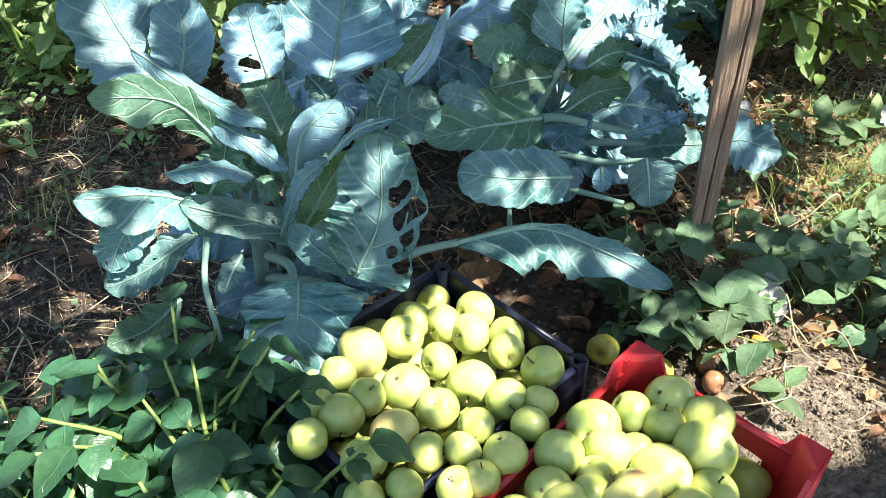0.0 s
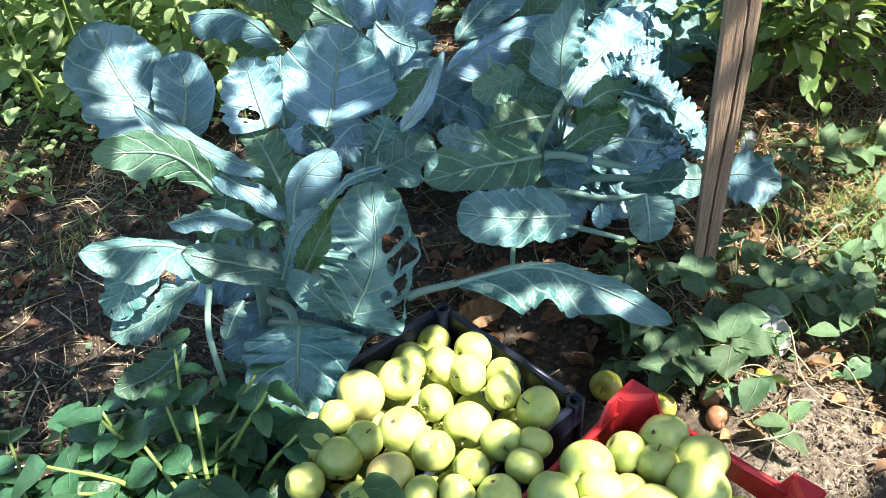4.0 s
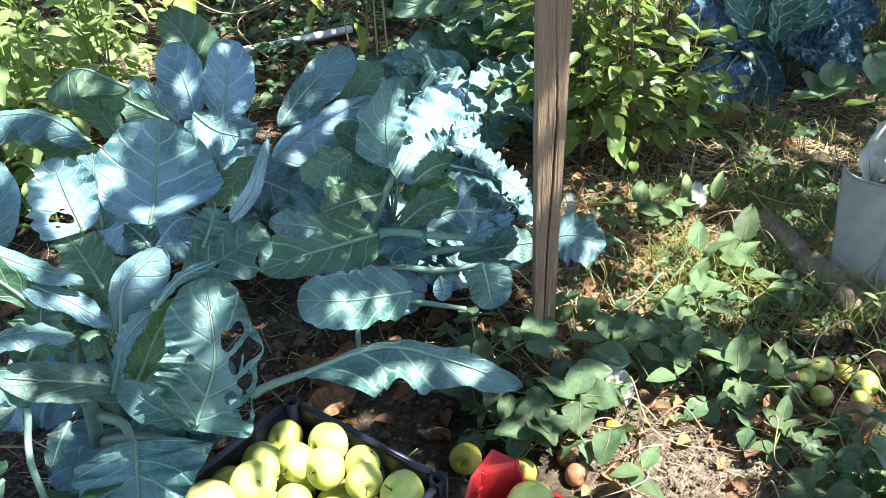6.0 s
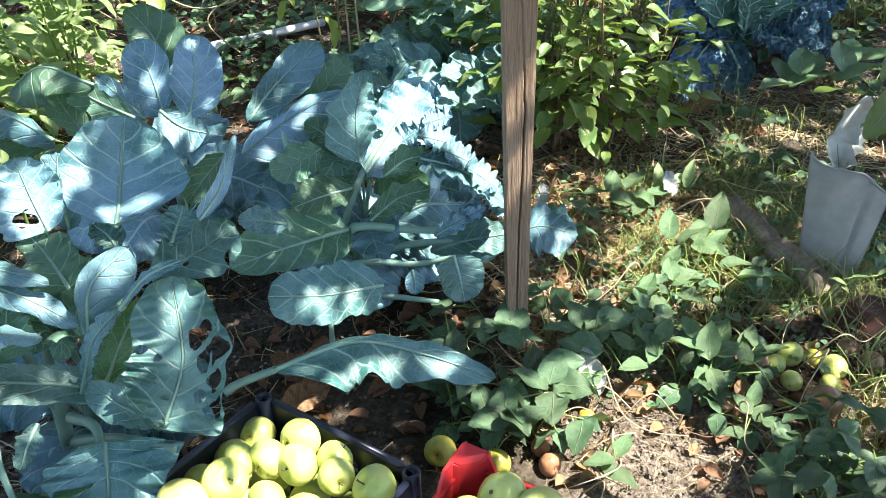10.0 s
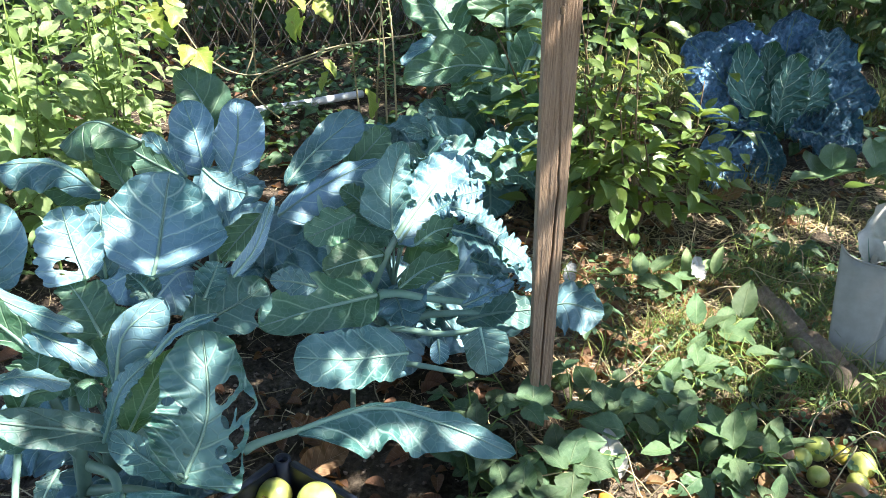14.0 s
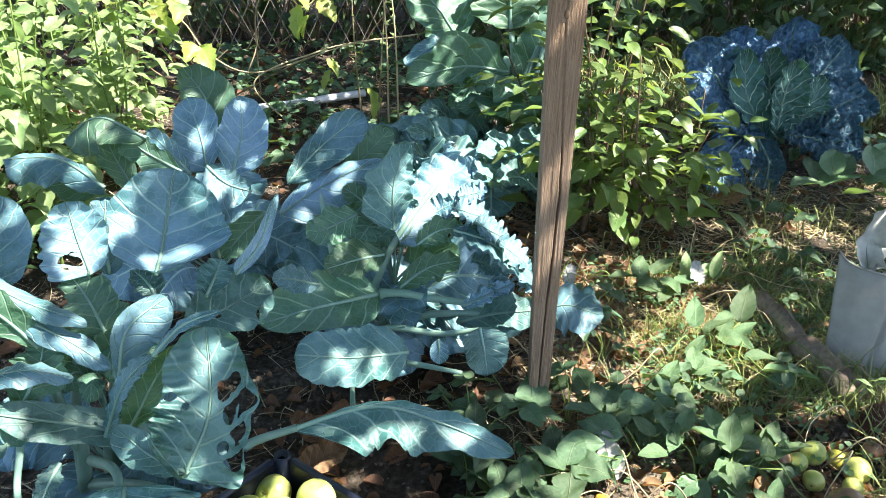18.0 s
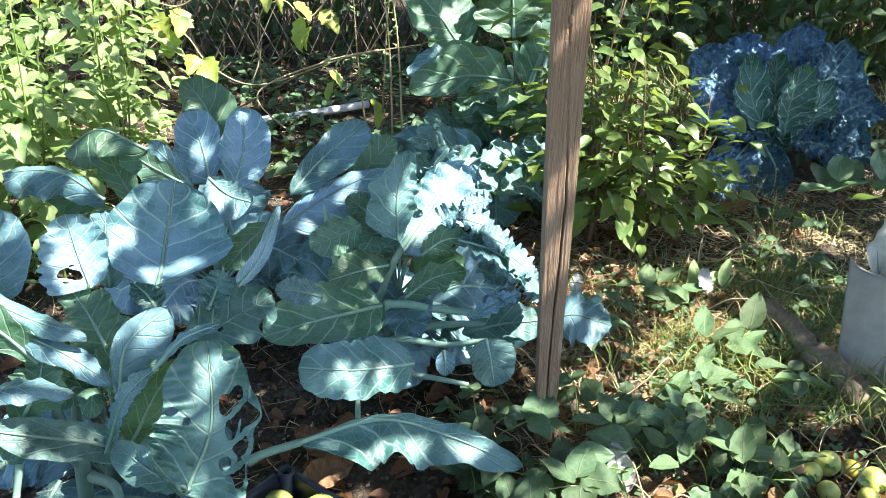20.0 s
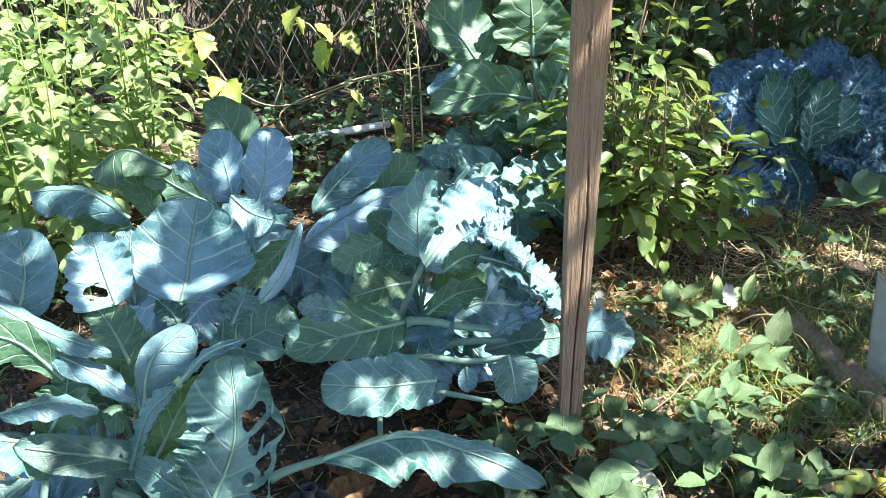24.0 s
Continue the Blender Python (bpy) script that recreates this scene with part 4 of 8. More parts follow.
leaf(broccoli_middle, (0.270, 1.820, 0.100), (0.444, 1.762, 0.192), (0.617, 1.703, 0.158), 0.160, n=(-0.10, -0.50, 0.86), seed=181, petiole=0.3, ruffle=0.079, cup=-0.137, holes=0)


broccoli_back = thing("broccoli_plant", (-0.170, 2.140, ground_z(-0.170, 2.140)), "upright blue-green broccoli plant beside the leafy bush", "broccoli plant", "broccoli plants in the bed")
leaf(broccoli_back, (-0.170, 2.120, 0.120), (-0.069, 2.109, 0.268), (0.033, 2.098, 0.242), 0.167, n=(0.04, -0.56, 0.83), seed=161, petiole=0.3, ruffle=0.092, cup=-0.072, holes=0)
leaf(broccoli_back, (-0.170, 2.120, 0.120), (-0.264, 2.171, 0.170), (-0.358, 2.222, 0.084), 0.208, n=(0.09, -0.54, 0.84), seed=163, petiole=0.3, ruffle=0.074, cup=-0.007, holes=0)
leaf(broccoli_back, (-0.170, 2.120, 0.120), (-0.142, 2.024, 0.170), (-0.114, 1.928, 0.123), 0.214, n=(0.06, -0.53, 0.85), seed=165, petiole=0.3, ruffle=0.116, cup=0.001, holes=0.03)
leaf(broccoli_back, (-0.170, 2.120, 0.120), (-0.084, 2.185, 0.244), (0.002, 2.249, 0.216), 0.178, n=(0.04, -0.56, 0.83), seed=167, petiole=0.3, ruffle=0.085, cup=-0.010, holes=0.08)
leaf(broccoli_back, (-0.170, 2.120, 0.120), (-0.325, 2.111, 0.170), (-0.480, 2.103, 0.111), 0.219, n=(0.11, -0.53, 0.84), seed=169, petiole=0.3, ruffle=0.098, cup=-0.069, holes=0.08)
leaf(broccoli_back, (-0.170, 2.120, 0.120), (-0.048, 2.062, 0.260), (0.074, 2.004, 0.233), 0.201, n=(0.04, -0.55, 0.83), seed=171, petiole=0.3, ruffle=0.091, cup=0.072, holes=0.03)
leaf(broccoli_back, (-0.170, 2.120, 0.120), (-0.208, 2.240, 0.180), (-0.247, 2.361, 0.144), 0.247, n=(0.07, -0.55, 0.83), seed=173, petiole=0.3, ruffle=0.101, cup=-0.114, holes=0.08)
leaf(broccoli_back, (-0.170, 2.120, 0.120), (-0.244, 2.013, 0.191), (-0.318, 1.907, 0.156), 0.198, n=(0.09, -0.53, 0.84), seed=175, petiole=0.3, ruffle=0.096, cup=-0.174, holes=0.08)
leaf(broccoli_back, (-0.170, 2.120, 0.120), (-0.026, 2.164, 0.170), (0.118, 2.207, 0.103), 0.212, n=(0.03, -0.54, 0.84), seed=177, petiole=0.3, ruffle=0.062, cup=0.033, holes=0.08)
leaf(broccoli_back, (-0.170, 2.120, 0.120), (-0.320, 2.176, 0.183), (-0.470, 2.232, 0.148), 0.234, n=(0.10, -0.54, 0.83), seed=179, petiole=0.3, ruffle=0.095, cup=0.002, holes=0.03)
leaf(broccoli_back, (-0.170, 2.120, 0.120), (-0.154, 2.024, 0.172), (-0.137, 1.928, 0.136), 0.220, n=(0.06, -0.53, 0.84), seed=181, petiole=0.3, ruffle=0.063, cup=0.055, holes=0.03)
leaf(broccoli_back, (-0.170, 2.120, 0.120), (-0.132, 2.285, 0.311), (-0.094, 2.450, 0.290), 0.198, n=(0.06, -0.58, 0.82), seed=183, petiole=0.3, ruffle=0.083, cup=0.034, holes=0)

leaf(broccoli_front, (-0.280, 1.270, 0.300), (-0.230, 1.263, 0.430), (-0.180, 1.255, 0.422), 0.073, n=(0.12, -0.48, 0.87), seed=161, petiole=0.3, ruffle=0.071, cup=-0.119, holes=0, mat=BRASSICA_GREEN)
leaf(broccoli_front, (-0.280, 1.270, 0.300), (-0.323, 1.295, 0.376), (-0.365, 1.319, 0.362), 0.053, n=(0.15, -0.47, 0.87), seed=163, petiole=0.3, ruffle=0.110, cup=0.060, holes=0, mat=BRASSICA_GREEN)
leaf(broccoli_front, (-0.280, 1.270, 0.300), (-0.278, 1.215, 0.422), (-0.275, 1.160, 0.413), 0.048, n=(0.14, -0.47, 0.87), seed=165, petiole=0.3, ruffle=0.076, cup=-0.148, holes=0.03, mat=BRASSICA_GREEN)
leaf(broccoli_front, (-0.280, 1.270, 0.300), (-0.257, 1.317, 0.459), (-0.233, 1.364, 0.454), 0.073, n=(0.13, -0.50, 0.86), seed=167, petiole=0.3, ruffle=0.075, cup=0.097, holes=0.03, mat=BRASSICA_GREEN)
leaf(broccoli_front, (-0.280, 1.270, 0.300), (-0.323, 1.251, 0.462), (-0.365, 1.233, 0.458), 0.068, n=(0.16, -0.48, 0.86), seed=169, petiole=0.3, ruffle=0.113, cup=0.023, holes=0.08, mat=BRASSICA_GREEN)
leaf(broccoli_front, (-0.280, 1.270, 0.300), (-0.242, 1.231, 0.442), (-0.204, 1.192, 0.436), 0.076, n=(0.13, -0.48, 0.87), seed=171, petiole=0.3, ruffle=0.101, cup=-0.006, holes=0.08, mat=BRASSICA_GREEN)
leaf(broccoli_front, (-0.280, 1.270, 0.300), (-0.303, 1.307, 0.435), (-0.325, 1.344, 0.427), 0.066, n=(0.15, -0.49, 0.86), seed=173, petiole=0.3, ruffle=0.077, cup=-0.137, holes=0.03, mat=BRASSICA_GREEN)
leaf(broccoli_front, (-0.280, 1.270, 0.300), (-0.306, 1.235, 0.421), (-0.332, 1.199, 0.413), 0.060, n=(0.15, -0.47, 0.87), seed=175, petiole=0.3, ruffle=0.067, cup=-0.028, holes=0, mat=BRASSICA_GREEN)
leaf(broccoli_front, (-0.280, 1.270, 0.300), (-0.227, 1.291, 0.432), (-0.175, 1.312, 0.424), 0.053, n=(0.12, -0.49, 0.86), seed=177, petiole=0.3, ruffle=0.085, cup=0.020, holes=0.03, mat=BRASSICA_GREEN)
leaf(broccoli_middle, (0.300, 1.840, 0.220), (0.349, 1.854, 0.399), (0.397, 1.868, 0.388), 0.111, n=(-0.08, -0.56, 0.83), seed=183, petiole=0.3, ruffle=0.119, cup=-0.194, holes=0.08, mat=BRASSICA_GREEN)
leaf(broccoli_middle, (0.300, 1.840, 0.220), (0.255, 1.903, 0.360), (0.210, 1.967, 0.344), 0.112, n=(-0.05, -0.55, 0.83), seed=185, petiole=0.3, ruffle=0.087, cup=-0.075, holes=0.03, mat=BRASSICA_GREEN)
leaf(broccoli_middle, (0.300, 1.840, 0.220), (0.297, 1.781, 0.413), (0.293, 1.722, 0.403), 0.143, n=(-0.06, -0.55, 0.83), seed=187, petiole=0.3, ruffle=0.107, cup=-0.121, holes=0.08, mat=BRASSICA_GREEN)
leaf(broccoli_middle, (0.300, 1.840, 0.220), (0.336, 1.887, 0.369), (0.372, 1.934, 0.355), 0.127, n=(-0.07, -0.55, 0.83), seed=189, petiole=0.3, ruffle=0.064, cup=-0.002, holes=0.03, mat=BRASSICA_GREEN)
leaf(broccoli_middle, (0.300, 1.840, 0.220), (0.238, 1.832, 0.395), (0.176, 1.823, 0.383), 0.125, n=(-0.04, -0.56, 0.83), seed=191, petiole=0.3, ruffle=0.106, cup=0.083, holes=0, mat=BRASSICA_GREEN)
leaf(broccoli_middle, (0.300, 1.840, 0.220), (0.374, 1.792, 0.322), (0.447, 1.744, 0.302), 0.110, n=(-0.08, -0.53, 0.84), seed=193, petiole=0.3, ruffle=0.070, cup=0.128, holes=0.08, mat=BRASSICA_GREEN)
leaf(broccoli_middle, (0.300, 1.840, 0.220), (0.277, 1.885, 0.377), (0.255, 1.931, 0.364), 0.113, n=(-0.06, -0.56, 0.83), seed=195, petiole=0.3, ruffle=0.111, cup=0.112, holes=0.03, mat=BRASSICA_GREEN)
leaf(broccoli_middle, (0.300, 1.840, 0.220), (0.253, 1.790, 0.411), (0.206, 1.740, 0.401), 0.127, n=(-0.05, -0.55, 0.83), seed=197, petiole=0.3, ruffle=0.084, cup=-0.024, holes=0, mat=BRASSICA_GREEN)

collard_plant = thing("collard_plant", (0.856, 3.050, ground_z(0.856, 3.050)), "tall collard plant with pale ribs and broad green leaves", "collard plant", "")
leaf(collard_plant, (0.856, 3.030, 0.250), (0.999, 3.036, 0.386), (1.142, 3.042, 0.373), 0.297, n=(-0.18, -0.60, 0.78), seed=191, petiole=0.3, ruffle=0.108, cup=0.088, holes=0.08, mat=BRASSICA_GREEN)
leaf(collard_plant, (0.856, 3.030, 0.250), (0.768, 3.085, 0.362), (0.680, 3.139, 0.347), 0.278, n=(-0.13, -0.61, 0.78), seed=193, petiole=0.3, ruffle=0.117, cup=0.060, holes=0.03, mat=BRASSICA_GREEN)
leaf(collard_plant, (0.856, 3.030, 0.250), (0.821, 2.847, 0.393), (0.787, 2.664, 0.381), 0.300, n=(-0.16, -0.60, 0.78), seed=195, petiole=0.3, ruffle=0.077, cup=0.036, holes=0.03, mat=BRASSICA_GREEN)
leaf(collard_plant, (0.856, 3.030, 0.250), (0.954, 3.116, 0.328), (1.052, 3.202, 0.309), 0.341, n=(-0.17, -0.60, 0.78), seed=197, petiole=0.3, ruffle=0.111, cup=-0.116, holes=0.03, mat=BRASSICA_GREEN)
leaf(collard_plant, (0.856, 3.030, 0.250), (0.755, 3.005, 0.300), (0.653, 2.981, 0.201), 0.281, n=(-0.13, -0.60, 0.79), seed=199, petiole=0.3, ruffle=0.116, cup=-0.093, holes=0.03, mat=BRASSICA_GREEN)
leaf(collard_plant, (0.856, 3.030, 0.250), (0.970, 2.981, 0.410), (1.084, 2.932, 0.400), 0.326, n=(-0.18, -0.61, 0.78), seed=201, petiole=0.3, ruffle=0.088, cup=0.028, holes=0.03, mat=BRASSICA_GREEN)
leaf(collard_plant, (0.856, 3.030, 0.250), (0.804, 3.133, 0.300), (0.753, 3.237, 0.267), 0.333, n=(-0.14, -0.61, 0.78), seed=203, petiole=0.3, ruffle=0.062, cup=-0.026, holes=0.08, mat=BRASSICA_GREEN)
leaf(collard_plant, (0.856, 3.030, 0.250), (0.798, 2.888, 0.461), (0.739, 2.746, 0.457), 0.271, n=(-0.15, -0.62, 0.77), seed=205, petiole=0.3, ruffle=0.094, cup=-0.069, holes=0.08, mat=BRASSICA_GREEN)

cabbage_row = thing("cabbage_plant", (0.550, 2.720, ground_z(0.550, 2.720)), "low cabbage plants with dull blue-green leaves in shade", "cabbage plant", "")
leaf(cabbage_row, (0.750, 2.750, 0.120), (0.944, 2.718, 0.170), (1.137, 2.686, 0.088), 0.291, n=(-0.18, -0.56, 0.81), seed=170, petiole=0.3, ruffle=0.065, cup=-0.113, holes=0.08, mat=BRASSICA_TEAL)
leaf(cabbage_row, (0.750, 2.750, 0.120), (0.650, 2.880, 0.195), (0.550, 3.011, 0.161), 0.268, n=(-0.11, -0.59, 0.80), seed=172, petiole=0.3, ruffle=0.089, cup=-0.132, holes=0.03, mat=BRASSICA_TEAL)
leaf(cabbage_row, (0.750, 2.750, 0.120), (0.730, 2.628, 0.170), (0.711, 2.506, 0.064), 0.230, n=(-0.14, -0.57, 0.81), seed=174, petiole=0.3, ruffle=0.084, cup=0.115, holes=0.03, mat=BRASSICA_TEAL)
leaf(cabbage_row, (0.750, 2.750, 0.120), (0.833, 2.894, 0.170), (0.916, 3.038, 0.081), 0.316, n=(-0.15, -0.58, 0.80), seed=176, petiole=0.3, ruffle=0.083, cup=0.090, holes=0, mat=BRASSICA_TEAL)
leaf(cabbage_row, (0.750, 2.750, 0.120), (0.621, 2.715, 0.241), (0.492, 2.679, 0.212), 0.258, n=(-0.11, -0.58, 0.80), seed=178, petiole=0.3, ruffle=0.098, cup=0.115, holes=0.08, mat=BRASSICA_TEAL)
leaf(cabbage_row, (0.750, 2.750, 0.120), (0.899, 2.689, 0.211), (1.048, 2.629, 0.179), 0.211, n=(-0.17, -0.57, 0.80), seed=180, petiole=0.3, ruffle=0.102, cup=-0.148, holes=0.08, mat=BRASSICA_TEAL)
leaf(cabbage_row, (0.750, 2.750, 0.120), (0.714, 2.904, 0.192), (0.678, 3.058, 0.158), 0.283, n=(-0.13, -0.59, 0.80), seed=182, petiole=0.3, ruffle=0.111, cup=-0.050, holes=0, mat=BRASSICA_TEAL)
leaf(cabbage_row, (0.750, 2.750, 0.120), (0.715, 2.646, 0.241), (0.679, 2.542, 0.212), 0.276, n=(-0.14, -0.58, 0.81), seed=184, petiole=0.3, ruffle=0.116, cup=0.095, holes=0.08, mat=BRASSICA_TEAL)
leaf(cabbage_row, (0.750, 2.750, 0.120), (0.870, 2.803, 0.174), (0.989, 2.856, 0.138), 0.247, n=(-0.16, -0.57, 0.80), seed=186, petiole=0.3, ruffle=0.099, cup=0.082, holes=0.08, mat=BRASSICA_TEAL)
leaf(cabbage_row, (0.750, 2.750, 0.120), (0.597, 2.773, 0.172), (0.445, 2.797, 0.136), 0.311, n=(-0.11, -0.58, 0.81), seed=188, petiole=0.3, ruffle=0.077, cup=-0.123, holes=0, mat=BRASSICA_TEAL)
leaf(cabbage_row, (0.750, 2.750, 0.120), (0.801, 2.622, 0.269), (0.853, 2.494, 0.244), 0.296, n=(-0.16, -0.58, 0.80), seed=190, petiole=0.3, ruffle=0.070, cup=-0.061, holes=0, mat=BRASSICA_TEAL)
leaf(cabbage_row, (0.750, 2.750, 0.120), (0.760, 2.935, 0.170), (0.770, 3.120, 0.066), 0.337, n=(-0.13, -0.58, 0.80), seed=192, petiole=0.3, ruffle=0.069, cup=-0.159, holes=0.03, mat=BRASSICA_TEAL)
leaf(cabbage_row, (0.420, 2.720, 0.120), (0.532, 2.718, 0.170), (0.645, 2.715, 0.088), 0.284, n=(-0.09, -0.58, 0.81), seed=194, petiole=0.3, ruffle=0.060, cup=-0.024, holes=0.08, mat=BRASSICA_TEAL)
leaf(cabbage_row, (0.420, 2.720, 0.120), (0.349, 2.829, 0.215), (0.278, 2.939, 0.183), 0.212, n=(-0.05, -0.59, 0.80), seed=196, petiole=0.3, ruffle=0.082, cup=0.046, holes=0.03, mat=BRASSICA_TEAL)
leaf(cabbage_row, (0.420, 2.720, 0.120), (0.461, 2.610, 0.170), (0.502, 2.500, 0.094), 0.201, n=(-0.08, -0.57, 0.82), seed=198, petiole=0.3, ruffle=0.067, cup=0.105, holes=0.08, mat=BRASSICA_TEAL)
leaf(cabbage_row, (0.420, 2.720, 0.120), (0.534, 2.807, 0.246), (0.649, 2.895, 0.218), 0.291, n=(-0.09, -0.59, 0.80), seed=200, petiole=0.3, ruffle=0.115, cup=-0.128, holes=0, mat=BRASSICA_TEAL)
leaf(cabbage_row, (0.420, 2.720, 0.120), (0.308, 2.685, 0.170), (0.197, 2.649, 0.078), 0.224, n=(-0.05, -0.58, 0.81), seed=202, petiole=0.3, ruffle=0.072, cup=-0.101, holes=0, mat=BRASSICA_TEAL)
leaf(cabbage_row, (0.420, 2.720, 0.120), (0.540, 2.608, 0.262), (0.659, 2.497, 0.236), 0.200, n=(-0.10, -0.58, 0.81), seed=204, petiole=0.3, ruffle=0.082, cup=-0.027, holes=0, mat=BRASSICA_TEAL)
leaf(cabbage_row, (0.420, 2.720, 0.120), (0.405, 2.868, 0.257), (0.391, 3.016, 0.230), 0.302, n=(-0.07, -0.60, 0.80), seed=206, petiole=0.3, ruffle=0.060, cup=0.067, holes=0, mat=BRASSICA_TEAL)
leaf(cabbage_row, (0.420, 2.720, 0.120), (0.397, 2.628, 0.170), (0.373, 2.535, 0.062), 0.204, n=(-0.07, -0.57, 0.82), seed=208, petiole=0.3, ruffle=0.092, cup=-0.193, holes=0, mat=BRASSICA_TEAL)
leaf(cabbage_row, (0.420, 2.720, 0.120), (0.539, 2.769, 0.170), (0.659, 2.817, 0.100), 0.214, n=(-0.09, -0.58, 0.81), seed=210, petiole=0.3, ruffle=0.071, cup=0.067, holes=0.08, mat=BRASSICA_TEAL)
leaf(cabbage_row, (0.420, 2.720, 0.120), (0.333, 2.752, 0.214), (0.247, 2.784, 0.182), 0.292, n=(-0.05, -0.59, 0.81), seed=212, petiole=0.3, ruffle=0.063, cup=-0.005, holes=0.08, mat=BRASSICA_TEAL)


edge_shoot = thing("broad_leaved_shoot", (-0.62, 0.72, 0.0), "young shoot with long smooth leaves beside the potato plants", "shoot")
savoy = thing("savoy_cabbage", (2.141, 3.200, ground_z(2.141, 3.200)), "large savoy cabbage with deeply crinkled dark blue leaves", "cabbage", "")

# the blades that show, each with its own outline
blade(broccoli_front, ((-0.164, 1.260, 0.594), (-0.158, 1.360, 0.630), (-0.139, 1.420, 0.713)), (0.047, 0.084, 0.097, 0.086, 0.052), (0.058, 0.116, 0.117, 0.091, 0.055), (-0.05, -0.8, 0.55), seed=11, ruffle=0.02, cup=0.05, holes=0.02, rib=0.004, lobes=0.04)
blade(broccoli_front, ((-0.273, 1.290, 0.580), (-0.297, 1.330, 0.629), (-0.313, 1.360, 0.684)), (0.079, 0.077, 0.071, 0.054, 0.032), (0.032, 0.048, 0.056, 0.054, 0.032), (0.1, -0.6, 0.8), seed=12, ruffle=0.05, holes=0.05, eaten=((0.25, -0.25, 0.12, 0.3),), lobes=0.04)
blade(broccoli_front, ((-0.273, 1.400, 0.519), (-0.277, 1.430, 0.590), (-0.271, 1.460, 0.649)), (0.018, 0.029, 0.035, 0.035, 0.021), (0.024, 0.035, 0.045, 0.049, 0.035), (0, -0.8, 0.6), seed=13, ruffle=0.03, holes=0.02)
blade(broccoli_front, ((-0.272, 1.460, 0.664), (-0.351, 1.500, 0.704), (-0.447, 1.500, 0.709)), (0.012, 0.029, 0.045, 0.051, 0.038), (0.012, 0.026, 0.037, 0.045, 0.030), (0, -0.35, 0.94), seed=14, ruffle=0.05, cup=-0.25, holes=0.03)
blade(broccoli_front, ((-0.298, 1.500, 0.639), (-0.339, 1.500, 0.657), (-0.392, 1.500, 0.684)), (0.012, 0.025, 0.030, 0.027, 0.016), (0.010, 0.020, 0.022, 0.020, 0.012), (0, -0.95, 0.15), seed=15, ruffle=0.04, holes=0, mat=BRASSICA_GREEN)
blade(broccoli_back, ((-0.174, 1.720, 0.590), (-0.246, 1.740, 0.629), (-0.304, 1.760, 0.670)), (0.011, 0.035, 0.040, 0.035, 0.021), (0.008, 0.027, 0.032, 0.029, 0.018), (0.1, -0.95, 0.25), seed=16, ruffle=0.05, holes=0.04, mat=BRASSICA_GREEN)
blade(broccoli_back, ((-0.237, 1.720, 0.668), (-0.332, 1.750, 0.703), (-0.407, 1.740, 0.656)), (0.021, 0.046, 0.075, 0.090, 0.063), (0.009, 0.014, 0.016, 0.014, 0.011), (-0.1, -0.45, 0.9), seed=17, ruffle=0.04, cup=-0.15, holes=0.02, mat=BRASSICA_GREEN)
blade(broccoli_back, ((-0.287, 1.760, 0.540), (-0.318, 1.780, 0.599), (-0.342, 1.800, 0.659)), (0.016, 0.030, 0.036, 0.033, 0.020), (0.016, 0.030, 0.033, 0.027, 0.016), (0.2, -0.9, 0.3), seed=18, ruffle=0.05, holes=0, mat=BRASSICA_GREEN)
blade(broccoli_back, ((-0.140, 1.900, 0.513), (-0.159, 1.980, 0.574), (-0.191, 2.050, 0.652)), (0.061, 0.074, 0.069, 0.055, 0.033), (0.018, 0.042, 0.050, 0.055, 0.034), (-0.1, -0.8, 0.5), seed=19, ruffle=0.03, holes=0, lobes=0.04)
blade(broccoli_back, ((-0.088, 1.900, 0.502), (-0.063, 1.970, 0.576), (-0.061, 2.040, 0.654)), (0.023, 0.053, 0.059, 0.048, 0.029), (0.038, 0.063, 0.069, 0.062, 0.038), (0.1, -0.8, 0.5), seed=20, ruffle=0.05, waves=7, holes=0, lobes=0.04)
blade(broccoli_back, ((-0.127, 2.120, 0.524), (-0.166, 2.180, 0.623), (-0.216, 2.220, 0.683)), (0.033, 0.053, 0.063, 0.050, 0.030), (0.036, 0.069, 0.076, 0.053, 0.032), (0.1, -0.6, 0.75), seed=21, ruffle=0.05, holes=0, mat=BRASSICA_GREEN, lobes=0.04)
blade(broccoli_back, ((-0.177, 1.860, 0.530), (-0.225, 1.920, 0.560), (-0.280, 1.980, 0.596)), (0.009, 0.036, 0.044, 0.037, 0.022), (0.009, 0.020, 0.025, 0.024, 0.015), (0, -0.8, 0.5), seed=22, ruffle=0.04, holes=0)
blade(broccoli_back, ((-0.109, 1.620, 0.641), (-0.070, 1.600, 0.610), (-0.020, 1.580, 0.598)), (0.008, 0.022, 0.030, 0.025, 0.015), (0.008, 0.041, 0.061, 0.053, 0.032), (0, -0.7, 0.7), seed=23, ruffle=0.05, holes=0.03)
blade(broccoli_back, ((-0.004, 1.700, 0.497), (-0.054, 1.700, 0.447), (-0.101, 1.680, 0.399)), (0.013, 0.032, 0.038, 0.033, 0.020), (0.013, 0.030, 0.035, 0.030, 0.018), (0, -0.8, 0.6), seed=24, ruffle=0.06, holes=0, mat=BRASSICA_GREEN)
blade(broccoli_front, ((-0.043, 1.340, 0.540), (0.000, 1.380, 0.580), (0.036, 1.440, 0.652)), (0.019, 0.018, 0.017, 0.013, 0.008), (0.007, 0.012, 0.014, 0.012, 0.007), (0.55, -0.75, 0.4), seed=25, ruffle=0.02, holes=0, rib=0.003, lobes=0.04)
